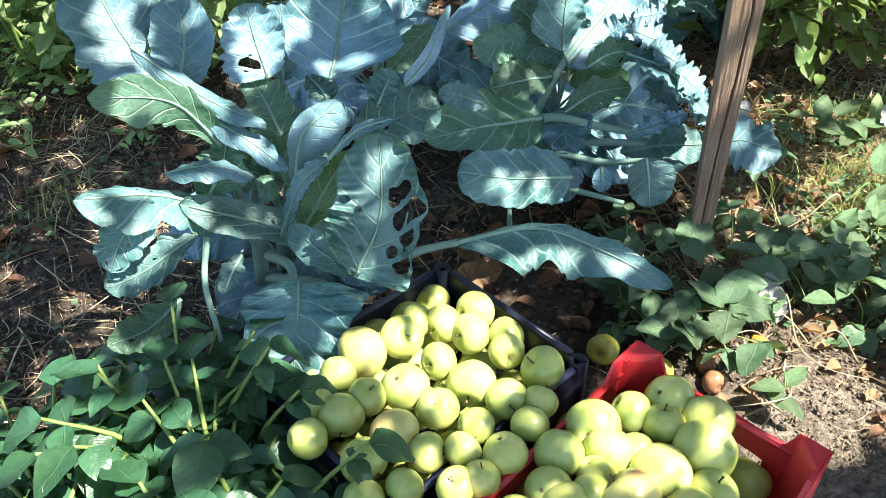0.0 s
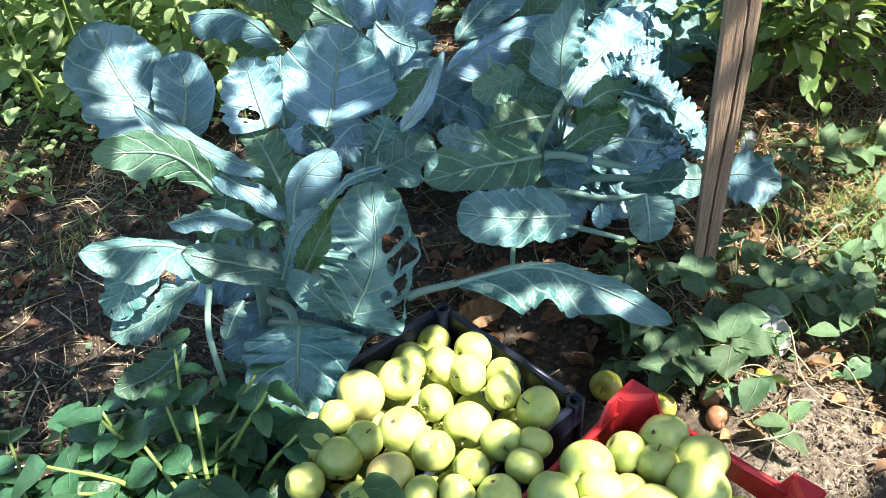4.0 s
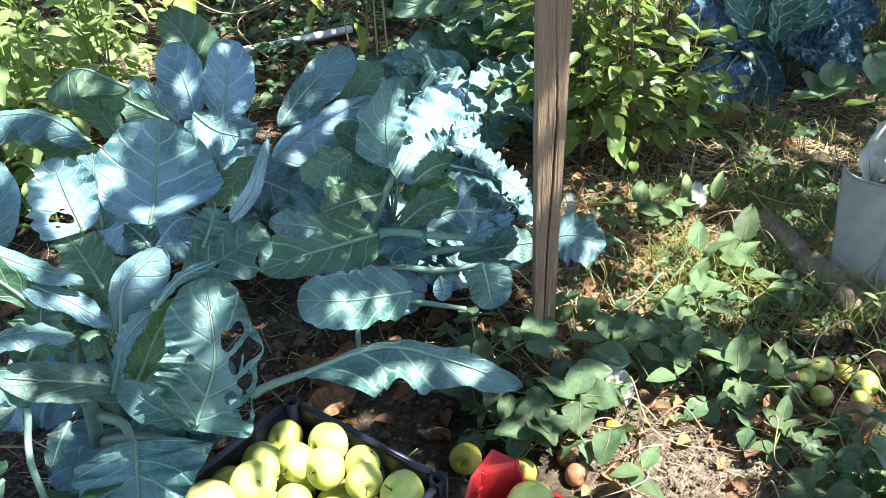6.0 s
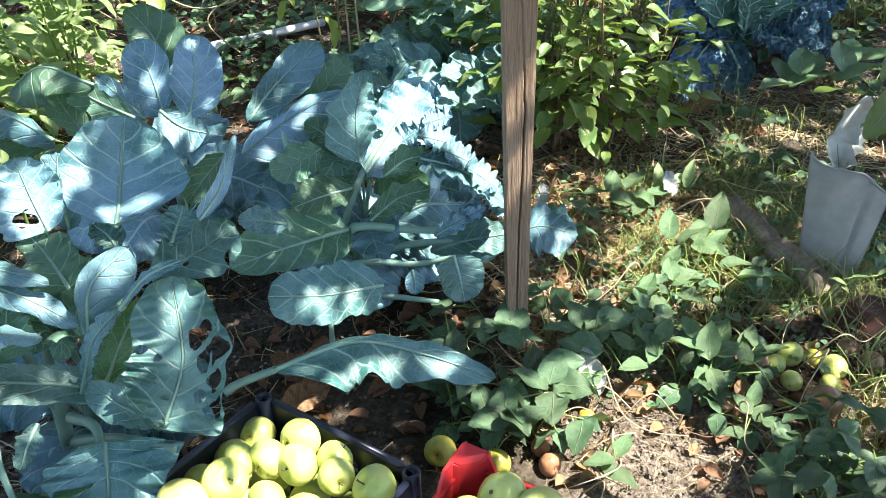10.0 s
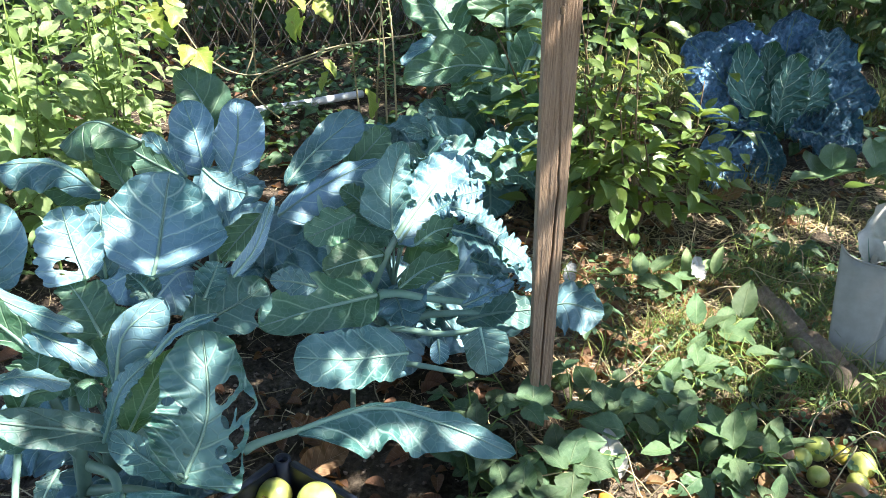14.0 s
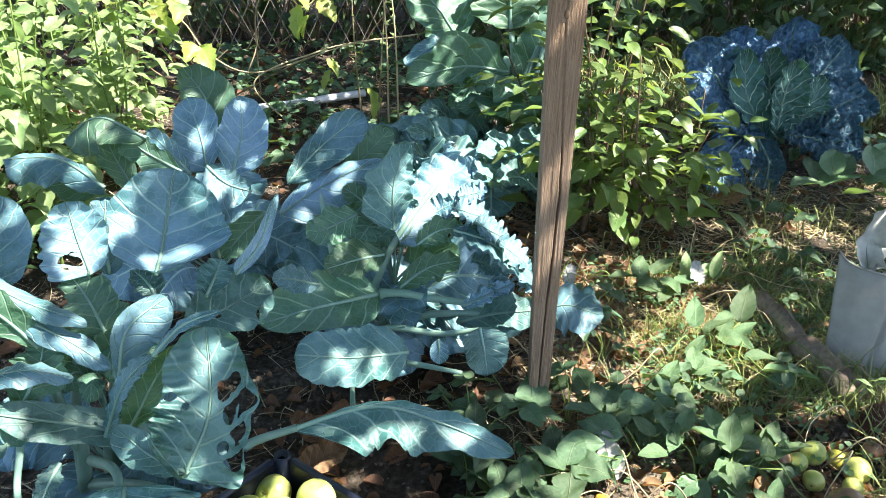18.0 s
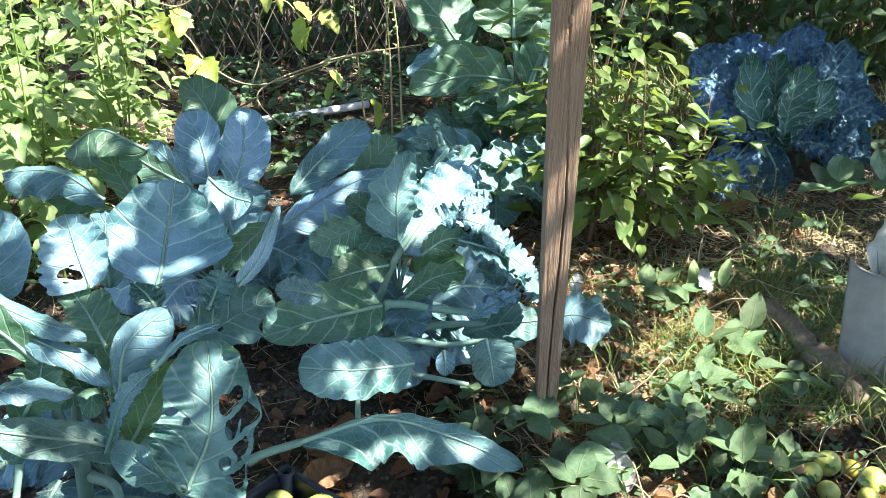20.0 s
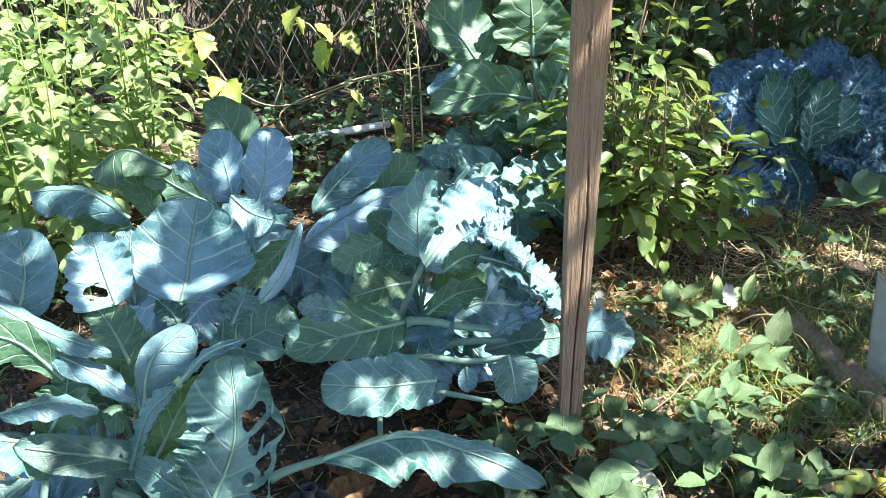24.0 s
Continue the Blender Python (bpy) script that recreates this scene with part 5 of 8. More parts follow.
blade(broccoli_front, ((-0.248, 1.220, 0.506), (-0.278, 1.260, 0.551), (-0.312, 1.300, 0.581)), (0.047, 0.058, 0.053, 0.042, 0.027), (0.042, 0.052, 0.053, 0.048, 0.032), (0.05, -0.6, 0.8), seed=26, ruffle=0.13, waves=6, holes=0.16, mat=BRASSICA_GREEN)
blade(broccoli_front, ((-0.169, 1.260, 0.548), (-0.185, 1.280, 0.566), (-0.208, 1.300, 0.578)), (0.015, 0.028, 0.030, 0.026, 0.016), (0.015, 0.030, 0.032, 0.026, 0.016), (0.1, -0.5, 0.85), seed=27, ruffle=0.15, waves=6, holes=0.12, mat=BRASSICA_TEAL)
blade(broccoli_front, ((-0.090, 1.280, 0.531), (-0.076, 1.320, 0.550), (-0.064, 1.340, 0.572)), (0.019, 0.033, 0.036, 0.033, 0.020), (0.017, 0.030, 0.033, 0.029, 0.017), (0, -0.6, 0.8), seed=28, ruffle=0.13, waves=6, holes=0.12, mat=BRASSICA_TEAL)
blade(broccoli_front, ((-0.218, 1.130, 0.468), (-0.197, 1.150, 0.553), (-0.133, 1.180, 0.597)), (0.008, 0.014, 0.023, 0.021, 0.013), (0.016, 0.036, 0.049, 0.049, 0.029), (0.2, -0.7, 0.65), seed=29, ruffle=0.02, cup=0.05, holes=0.02, lobes=0.04)
blade(broccoli_front, ((-0.143, 1.330, 0.434), (-0.058, 1.360, 0.465), (0.012, 1.400, 0.486)), (0.026, 0.057, 0.065, 0.057, 0.034), (0.014, 0.049, 0.073, 0.071, 0.043), (0, -0.65, 0.75), seed=30, ruffle=0.06, waves=6, holes=0.12, eaten=((0.75, 0.55, 0.05, 0.12), (0.66, 0.6, 0.04, 0.12)), mat=BRASSICA_TEAL)
blade(broccoli_front, ((-0.107, 0.970, 0.407), (-0.067, 1.020, 0.487), (-0.069, 1.090, 0.590)), (0.047, 0.076, 0.077, 0.070, 0.044), (0.098, 0.076, 0.066, 0.062, 0.042), (0, -0.75, 0.65), seed=31, ruffle=0.06, waves=6, holes=0.03, rows=72, cols=52, lobes=0.07, rib=0.0035, eaten=((0.42, 0.72, 0.062, 0.18), (0.52, 0.45, 0.086, 0.16), (0.56, 0.78, 0.074, 0.19), (0.62, 0.3, 0.062, 0.15), (0.66, 0.62, 0.062, 0.2), (0.28, 0.5, 0.062, 0.13), (0.22, 0.75, 0.062, 0.15), (0.3, 0.85, 0.049, 0.13), (0.4, -0.5, 0.037, 0.06), (0.52, -0.45, 0.037, 0.09), (0.6, -0.8, 0.037, 0.13), (0.2, -0.15, 0.037, 0.1)), mat=BRASSICA_TEAL)
blade(broccoli_front, ((-0.099, 0.970, 0.413), (-0.163, 1.020, 0.414), (-0.223, 1.080, 0.424)), (0.009, 0.024, 0.029, 0.029, 0.018), (0.009, 0.022, 0.023, 0.021, 0.013), (0, -0.7, 0.7), seed=32, ruffle=0.03, holes=0.03, mat=BRASSICA_TEAL)
blade(broccoli_front, ((-0.252, 1.130, 0.365), (-0.205, 1.100, 0.483), (-0.146, 1.080, 0.552)), (0.016, 0.023, 0.024, 0.021, 0.012), (0.014, 0.023, 0.024, 0.019, 0.011), (-0.35, -0.6, 0.7), seed=33, ruffle=0.11, waves=8, holes=0.14)
blade(broccoli_front, ((-0.148, 1.080, 0.550), (-0.099, 1.070, 0.607), (-0.043, 1.080, 0.622)), (0.007, 0.010, 0.011, 0.010, 0.006), (0.007, 0.010, 0.011, 0.013, 0.008), (-0.2, -0.5, 0.85), seed=34, ruffle=0.06, waves=6, holes=0.06)
blade(broccoli_front, ((-0.211, 1.120, 0.384), (-0.163, 1.100, 0.480), (-0.113, 1.090, 0.563)), (0.015, 0.029, 0.030, 0.025, 0.015), (0.010, 0.024, 0.026, 0.021, 0.012), (0.2, -0.95, 0.1), seed=35, ruffle=0.05, holes=0.05, mat=BRASSICA_GREEN)
blade(broccoli_front, ((-0.478, 1.240, 0.660), (-0.370, 1.200, 0.597), (-0.259, 1.170, 0.560)), (0.016, 0.026, 0.029, 0.026, 0.016), (0.011, 0.019, 0.022, 0.020, 0.012), (0.1, -0.25, 0.95), seed=36, ruffle=0.04, cup=-0.2, holes=0, rib=0.003)
blade(broccoli_front, ((-0.394, 1.200, 0.574), (-0.300, 1.170, 0.535), (-0.228, 1.140, 0.491)), (0.015, 0.027, 0.030, 0.025, 0.015), (0.010, 0.020, 0.023, 0.019, 0.011), (0.1, -0.3, 0.93), seed=37, ruffle=0.05, cup=-0.2, holes=0.02, rib=0.003)
blade(broccoli_front, ((-0.423, 1.120, 0.496), (-0.351, 1.130, 0.504), (-0.288, 1.150, 0.471)), (0.011, 0.023, 0.028, 0.026, 0.015), (0.014, 0.026, 0.028, 0.020, 0.012), (0, -0.3, 0.95), seed=38, ruffle=0.05, cup=-0.15, holes=0, rib=0.002)
blade(broccoli_front, ((-0.442, 1.270, 0.569), (-0.525, 1.330, 0.641), (-0.581, 1.380, 0.745)), (0.046, 0.093, 0.100, 0.086, 0.052), (0.027, 0.076, 0.099, 0.088, 0.053), (0.1, -0.55, 0.83), seed=39, ruffle=0.05, holes=0.05, eaten=((0.3, 0.3, 0.06, 0.15),), lobes=0.04)
blade(broccoli_front, ((-0.341, 1.180, 0.512), (-0.402, 1.160, 0.604), (-0.504, 1.100, 0.644)), (0.011, 0.031, 0.047, 0.047, 0.028), (0.013, 0.033, 0.045, 0.043, 0.025), (0, -0.9, 0.4), seed=40, ruffle=0.04, cup=0.04, holes=0.05, mat=BRASSICA_GREEN)
blade(broccoli_front, ((-0.323, 1.170, 0.341), (-0.419, 1.100, 0.465), (-0.532, 1.020, 0.514)), (0.011, 0.046, 0.064, 0.078, 0.062), (0.008, 0.018, 0.026, 0.030, 0.027), (0, -0.45, 0.9), seed=41, ruffle=0.06, cup=-0.12, holes=0.07, rib=0.006, eaten=((0.57, 0.35, 0.03, 0.12),), mat=BRASSICA_TEAL)
blade(broccoli_front, ((-0.433, 1.080, 0.464), (-0.478, 1.030, 0.436), (-0.502, 1.000, 0.389)), (0.015, 0.041, 0.049, 0.043, 0.026), (0.015, 0.039, 0.048, 0.043, 0.026), (0, -0.9, 0.35), seed=42, ruffle=0.06, holes=0.12, mat=BRASSICA_TEAL)
blade(broccoli_front, ((-0.379, 1.080, 0.403), (-0.454, 1.020, 0.375), (-0.513, 0.990, 0.360)), (0.012, 0.035, 0.042, 0.040, 0.024), (0.012, 0.037, 0.047, 0.042, 0.025), (0, -0.5, 0.85), seed=43, ruffle=0.09, holes=0.08, mat=BRASSICA_TEAL)
blade(broccoli_front, ((-0.421, 1.050, 0.285), (-0.468, 1.000, 0.262), (-0.531, 0.970, 0.252)), (0.012, 0.034, 0.038, 0.034, 0.020), (0.012, 0.034, 0.041, 0.034, 0.020), (0, -0.6, 0.8), seed=44, ruffle=0.07, holes=0.06, mat=BRASSICA_GREEN)
blade(broccoli_front, ((-0.312, 1.080, 0.359), (-0.324, 1.050, 0.345), (-0.339, 1.030, 0.315)), (0.009, 0.020, 0.025, 0.020, 0.012), (0.009, 0.020, 0.027, 0.023, 0.014), (0, -0.7, 0.7), seed=45, ruffle=0.1, holes=0.3, mat=BRASSICA_TEAL)
blade(broccoli_front, ((-0.214, 1.040, 0.336), (-0.213, 0.990, 0.292), (-0.223, 0.930, 0.195)), (0.075, 0.116, 0.099, 0.076, 0.046), (0.060, 0.090, 0.094, 0.084, 0.057), (0, -0.55, 0.85), seed=46, lobes=0.06, ruffle=0.07, waves=5, holes=0.03, rib=0.0045, mat=BRASSICA_TEAL)
blade(broccoli_front, ((-0.380, 1.150, 0.413), (-0.345, 1.170, 0.476), (-0.339, 1.200, 0.507)), (0.023, 0.046, 0.050, 0.041, 0.025), (0.016, 0.034, 0.046, 0.041, 0.025), (0, -0.8, 0.5), seed=47, ruffle=0.07, holes=0.04, mat=BRASSICA_GREEN)
petiole(broccoli_front, ((-0.308, 1.160, 0.240), (-0.309, 1.170, 0.315), (-0.373, 1.130, 0.414), (-0.443, 1.080, 0.470)), 0.011, 0.006)
petiole(broccoli_front, ((-0.308, 1.160, 0.240), (-0.305, 1.170, 0.322), (-0.329, 1.180, 0.411), (-0.339, 1.200, 0.507)), 0.013, 0.006)
petiole(broccoli_front, ((-0.284, 1.140, 0.310), (-0.233, 1.080, 0.333), (-0.216, 1.020, 0.306)), 0.01, 0.006)
petiole(broccoli_front, ((-0.372, 1.100, 0.381), (-0.374, 1.050, 0.317), (-0.350, 1.000, 0.232)), 0.006, 0.005)
petiole(broccoli_front, ((-0.302, 1.160, 0.240), (-0.197, 1.080, 0.300), (-0.105, 1.000, 0.335)), 0.01, 0.006)
petiole(broccoli_front, ((-0.317, 1.180, 0.209), (-0.321, 1.220, 0.334), (-0.308, 1.280, 0.502)), 0.012, 0.007)
blade(broccoli_middle, ((0.235, 1.620, 0.314), (0.122, 1.550, 0.337), (-0.020, 1.480, 0.345)), (0.040, 0.073, 0.069, 0.057, 0.034), (0.052, 0.079, 0.086, 0.073, 0.043), (0, -0.55, 0.83), seed=54, ruffle=0.03, holes=0.02, mat=BRASSICA_GREEN, rib=0.006, lobes=0.04)
blade(broccoli_middle, ((0.279, 1.380, 0.320), (0.171, 1.360, 0.328), (0.052, 1.360, 0.344)), (0.044, 0.061, 0.065, 0.062, 0.053), (0.061, 0.080, 0.077, 0.069, 0.055), (0, -0.65, 0.75), seed=55, ruffle=0.04, cup=-0.1, holes=0.04, mat=BRASSICA_TEAL, lobes=0.04)
blade(broccoli_middle, ((0.047, 1.220, 0.277), (0.194, 1.265, 0.279), (0.329, 1.250, 0.238), (0.468, 1.220, 0.171)), (0.006, 0.009, 0.021, 0.031, 0.019), (0.030, 0.102, 0.094, 0.050, 0.031), (0, -0.6, 0.8), seed=56, ruffle=0.07, waves=4, holes=0.12, lobes=0.16, rows=56, cols=34, rib=0.0055, mat=BRASSICA_TEAL)
blade(broccoli_middle, ((0.426, 1.630, 0.224), (0.515, 1.610, 0.253), (0.614, 1.600, 0.262)), (0.012, 0.038, 0.050, 0.047, 0.028), (0.012, 0.038, 0.053, 0.053, 0.032), (0.1, -0.6, 0.8), seed=57, ruffle=0.05, holes=0.02, rib=0.006, mat=BRASSICA_TEAL)
blade(broccoli_middle, ((0.601, 1.600, 0.258), (0.671, 1.570, 0.292), (0.750, 1.530, 0.281)), (0.041, 0.070, 0.091, 0.091, 0.055), (0.037, 0.066, 0.080, 0.080, 0.048), (0.2, -0.4, 0.9), seed=58, ruffle=0.06, cup=-0.1, holes=0.04)
blade(broccoli_middle, ((0.452, 1.500, 0.289), (0.458, 1.470, 0.253), (0.465, 1.450, 0.198)), (0.029, 0.053, 0.055, 0.050, 0.030), (0.026, 0.045, 0.047, 0.042, 0.025), (0, -0.75, 0.65), seed=59, ruffle=0.03, holes=0, mat=BRASSICA_TEAL, lobes=0.04)
blade(broccoli_middle, ((0.353, 1.460, 0.293), (0.355, 1.450, 0.267), (0.354, 1.440, 0.243)), (0.010, 0.019, 0.022, 0.019, 0.011), (0.010, 0.019, 0.022, 0.019, 0.011), (0, -0.75, 0.65), seed=60, ruffle=0.03, holes=0, lobes=0.04)
blade(broccoli_middle, ((0.297, 1.700, 0.400), (0.375, 1.780, 0.469), (0.462, 1.880, 0.546)), (0.035, 0.066, 0.075, 0.068, 0.041), (0.038, 0.085, 0.103, 0.082, 0.050), (0.35, -0.35, 0.88), seed=61, ruffle=0.09, waves=6, holes=0.05)
blade(broccoli_middle, ((0.414, 1.660, 0.453), (0.508, 1.630, 0.426), (0.594, 1.580, 0.346)), (0.020, 0.052, 0.064, 0.056, 0.034), (0.032, 0.071, 0.091, 0.084, 0.050), (0.35, -0.3, 0.9), seed=62, ruffle=0.1, waves=6, holes=0.08)
blade(broccoli_middle, ((0.426, 1.580, 0.296), (0.490, 1.580, 0.327), (0.547, 1.580, 0.353)), (0.009, 0.021, 0.025, 0.022, 0.013), (0.009, 0.021, 0.025, 0.022, 0.013), (0.3, -0.4, 0.9), seed=63, ruffle=0.17, waves=6, holes=0.12)
blade(broccoli_middle, ((0.283, 1.700, 0.439), (0.288, 1.750, 0.535), (0.322, 1.800, 0.616)), (0.043, 0.070, 0.064, 0.044, 0.026), (0.014, 0.035, 0.043, 0.035, 0.021), (0.1, -0.7, 0.65), seed=64, ruffle=0.06, waves=5, holes=0.02, mat=BRASSICA_TEAL)
blade(broccoli_middle, ((0.046, 1.880, 0.487), (0.135, 1.950, 0.561), (0.240, 2.000, 0.620)), (0.019, 0.028, 0.038, 0.045, 0.027), (0.031, 0.057, 0.073, 0.068, 0.041), (0.1, -0.5, 0.85), seed=65, ruffle=0.05, waves=6, holes=0.02, lobes=0.04)
blade(broccoli_middle, ((0.026, 1.800, 0.445), (0.137, 1.860, 0.493), (0.276, 1.900, 0.537)), (0.024, 0.040, 0.046, 0.037, 0.023), (0.030, 0.070, 0.071, 0.056, 0.034), (0.1, -0.6, 0.8), seed=66, ruffle=0.04, cup=-0.15, holes=0.03, lobes=0.04)
blade(broccoli_middle, ((0.190, 1.970, 0.461), (0.257, 2.000, 0.525), (0.311, 2.030, 0.570)), (0.021, 0.042, 0.048, 0.043, 0.026), (0.021, 0.045, 0.051, 0.046, 0.027), (0.1, -0.7, 0.6), seed=67, ruffle=0.05, holes=0.05, mat=BRASSICA_GREEN, lobes=0.04)
blade(broccoli_middle, ((0.201, 1.720, 0.473), (0.145, 1.700, 0.456), (0.085, 1.680, 0.440)), (0.017, 0.039, 0.047, 0.039, 0.023), (0.017, 0.039, 0.047, 0.039, 0.023), (0, -0.7, 0.7), seed=68, ruffle=0.05, holes=0, mat=BRASSICA_GREEN)
blade(broccoli_middle, ((0.260, 1.660, 0.400), (0.188, 1.630, 0.402), (0.119, 1.600, 0.399)), (0.016, 0.038, 0.046, 0.037, 0.022), (0.016, 0.041, 0.049, 0.040, 0.024), (0, -0.7, 0.7), seed=69, ruffle=0.05, holes=0, mat=BRASSICA_GREEN)
blade(broccoli_middle, ((0.105, 1.520, 0.407), (0.054, 1.500, 0.434), (0.012, 1.490, 0.446)), (0.010, 0.025, 0.030, 0.025, 0.015), (0.010, 0.025, 0.030, 0.025, 0.015), (0, -0.7, 0.7), seed=70, ruffle=0.05, holes=0)
blade(broccoli_middle, ((0.291, 1.640, 0.321), (0.359, 1.650, 0.364), (0.435, 1.660, 0.374)), (0.014, 0.030, 0.038, 0.033, 0.020), (0.014, 0.033, 0.041, 0.033, 0.020), (0.1, -0.7, 0.7), seed=71, ruffle=0.07, holes=0.05, mat=BRASSICA_GREEN)
blade(broccoli_middle, ((0.331, 1.660, 0.418), (0.383, 1.670, 0.447), (0.444, 1.680, 0.447)), (0.014, 0.031, 0.040, 0.034, 0.021), (0.014, 0.034, 0.043, 0.034, 0.021), (0.1, -0.6, 0.8), seed=72, ruffle=0.09, holes=0.1, mat=BRASSICA_GREEN)
blade(broccoli_middle, ((0.252, 1.780, 0.444), (0.213, 1.800, 0.477), (0.175, 1.820, 0.501)), (0.016, 0.035, 0.041, 0.035, 0.021), (0.016, 0.038, 0.044, 0.038, 0.023), (0.1, -0.6, 0.8), seed=73, ruffle=0.09, holes=0.1, mat=BRASSICA_GREEN)
petiole(broccoli_middle, ((0.179, 1.750, 0.085), (0.241, 1.660, 0.290), (0.374, 1.660, 0.274), (0.491, 1.630, 0.267)), 0.012, 0.007)
petiole(broccoli_middle, ((0.179, 1.750, 0.068), (0.295, 1.660, 0.217), (0.413, 1.640, 0.244), (0.532, 1.620, 0.242)), 0.011, 0.007)
petiole(broccoli_middle, ((0.179, 1.750, 0.068), (0.251, 1.620, 0.226), (0.373, 1.560, 0.241), (0.459, 1.510, 0.278)), 0.009, 0.006)
petiole(broccoli_middle, ((0.176, 1.700, 0.085), (0.289, 1.500, 0.209), (0.400, 1.420, 0.230)), 0.009, 0.005)
petiole(broccoli_middle, ((-0.042, 1.190, 0.268), (-0.013, 1.200, 0.276), (0.052, 1.220, 0.279)), 0.009, 0.007)
petiole(broccoli_middle, ((0.179, 1.750, 0.051), (0.271, 1.700, 0.379), (0.405, 1.820, 0.509)), 0.01, 0.006)
petiole(broccoli_middle, ((0.179, 1.750, 0.051), (0.143, 1.750, 0.359), (0.112, 1.900, 0.514)), 0.01, 0.006)
petiole(broccoli_middle, ((0.184, 1.720, 0.071), (0.168, 1.450, 0.141), (0.163, 1.270, 0.274)), 0.006, 0.006)
blade(broccoli_front, ((-0.432, 1.280, 0.564), (-0.418, 1.320, 0.627), (-0.436, 1.380, 0.691)), (0.044, 0.055, 0.058, 0.054, 0.034), (0.033, 0.047, 0.053, 0.049, 0.032), (0.15, -0.6, 0.8), seed=82, ruffle=0.05, holes=0.02, lobes=0.04)
blade(broccoli_middle, ((0.349, 1.880, 0.455), (0.372, 1.880, 0.501), (0.394, 1.870, 0.549)), (0.019, 0.035, 0.040, 0.035, 0.022), (0.019, 0.035, 0.040, 0.035, 0.022), (0.35, -0.4, 0.85), seed=83, ruffle=0.13, waves=5, holes=0.07, rib=0.003)
blade(broccoli_middle, ((0.429, 1.860, 0.472), (0.468, 1.860, 0.506), (0.504, 1.850, 0.544)), (0.022, 0.040, 0.045, 0.040, 0.025), (0.022, 0.040, 0.045, 0.040, 0.025), (0.35, -0.4, 0.85), seed=84, ruffle=0.13, waves=5, holes=0.07, rib=0.003)
blade(broccoli_middle, ((0.303, 1.760, 0.406), (0.316, 1.760, 0.450), (0.329, 1.750, 0.498)), (0.019, 0.035, 0.039, 0.035, 0.022), (0.019, 0.035, 0.039, 0.035, 0.022), (0.35, -0.4, 0.85), seed=85, ruffle=0.13, waves=5, holes=0.07, rib=0.003)
blade(broccoli_middle, ((0.355, 1.760, 0.429), (0.397, 1.760, 0.455), (0.437, 1.750, 0.485)), (0.022, 0.041, 0.046, 0.041, 0.026), (0.022, 0.041, 0.046, 0.041, 0.026), (0.35, -0.4, 0.85), seed=86, ruffle=0.13, waves=5, holes=0.07, rib=0.003)
blade(broccoli_middle, ((0.417, 1.700, 0.491), (0.460, 1.700, 0.473), (0.501, 1.690, 0.459)), (0.024, 0.044, 0.050, 0.045, 0.028), (0.024, 0.044, 0.050, 0.045, 0.028), (0.35, -0.4, 0.85), seed=87, ruffle=0.13, waves=5, holes=0.07, rib=0.003)
blade(broccoli_middle, ((0.462, 1.660, 0.472), (0.500, 1.660, 0.447), (0.536, 1.650, 0.427)), (0.023, 0.042, 0.048, 0.043, 0.027), (0.023, 0.042, 0.048, 0.043, 0.027), (0.35, -0.4, 0.85), seed=88, ruffle=0.13, waves=5, holes=0.07, rib=0.003)
blade(broccoli_middle, ((0.510, 1.620, 0.440), (0.546, 1.620, 0.407), (0.580, 1.610, 0.379)), (0.024, 0.045, 0.051, 0.045, 0.029), (0.024, 0.045, 0.051, 0.045, 0.029), (0.35, -0.4, 0.85), seed=89, ruffle=0.13, waves=5, holes=0.07, rib=0.003)
blade(broccoli_middle, ((0.450, 1.620, 0.398), (0.489, 1.620, 0.381), (0.525, 1.610, 0.369)), (0.020, 0.038, 0.043, 0.038, 0.024), (0.020, 0.038, 0.043, 0.038, 0.024), (0.35, -0.4, 0.85), seed=90, ruffle=0.13, waves=5, holes=0.07, rib=0.003)
blade(broccoli_middle, ((0.544, 1.590, 0.388), (0.569, 1.590, 0.357), (0.592, 1.580, 0.330)), (0.020, 0.036, 0.041, 0.037, 0.023), (0.020, 0.036, 0.041, 0.037, 0.023), (0.35, -0.4, 0.85), seed=91, ruffle=0.13, waves=5, holes=0.07, rib=0.003)
blade(broccoli_middle, ((0.486, 1.590, 0.345), (0.518, 1.590, 0.337), (0.547, 1.580, 0.335)), (0.016, 0.029, 0.032, 0.029, 0.018), (0.016, 0.029, 0.032, 0.029, 0.018), (0.35, -0.4, 0.85), seed=92, ruffle=0.13, waves=5, holes=0.07, rib=0.003)
blade(broccoli_middle, ((0.429, 1.920, 0.485), (0.434, 1.920, 0.529), (0.438, 1.910, 0.575)), (0.023, 0.043, 0.048, 0.042, 0.027), (0.023, 0.043, 0.048, 0.042, 0.027), (0.35, -0.4, 0.85), seed=93, ruffle=0.13, waves=5, holes=0.07, rib=0.003)
blade(broccoli_middle, ((0.445, 1.780, 0.482), (0.481, 1.780, 0.487), (0.516, 1.770, 0.498)), (0.019, 0.035, 0.039, 0.035, 0.022), (0.019, 0.035, 0.039, 0.035, 0.022), (0.35, -0.4, 0.85), seed=94, ruffle=0.13, waves=5, holes=0.07, rib=0.003)
blade(broccoli_front, ((-0.096, 1.150, 0.278), (-0.248, 1.140, 0.369), (-0.406, 1.100, 0.450)), (0.015, 0.026, 0.032, 0.036, 0.027), (0.015, 0.024, 0.030, 0.032, 0.023), (0, -0.6, 0.8), seed=95, ruffle=0.04, holes=0.03, mat=BRASSICA_TEAL, rib=0.008)
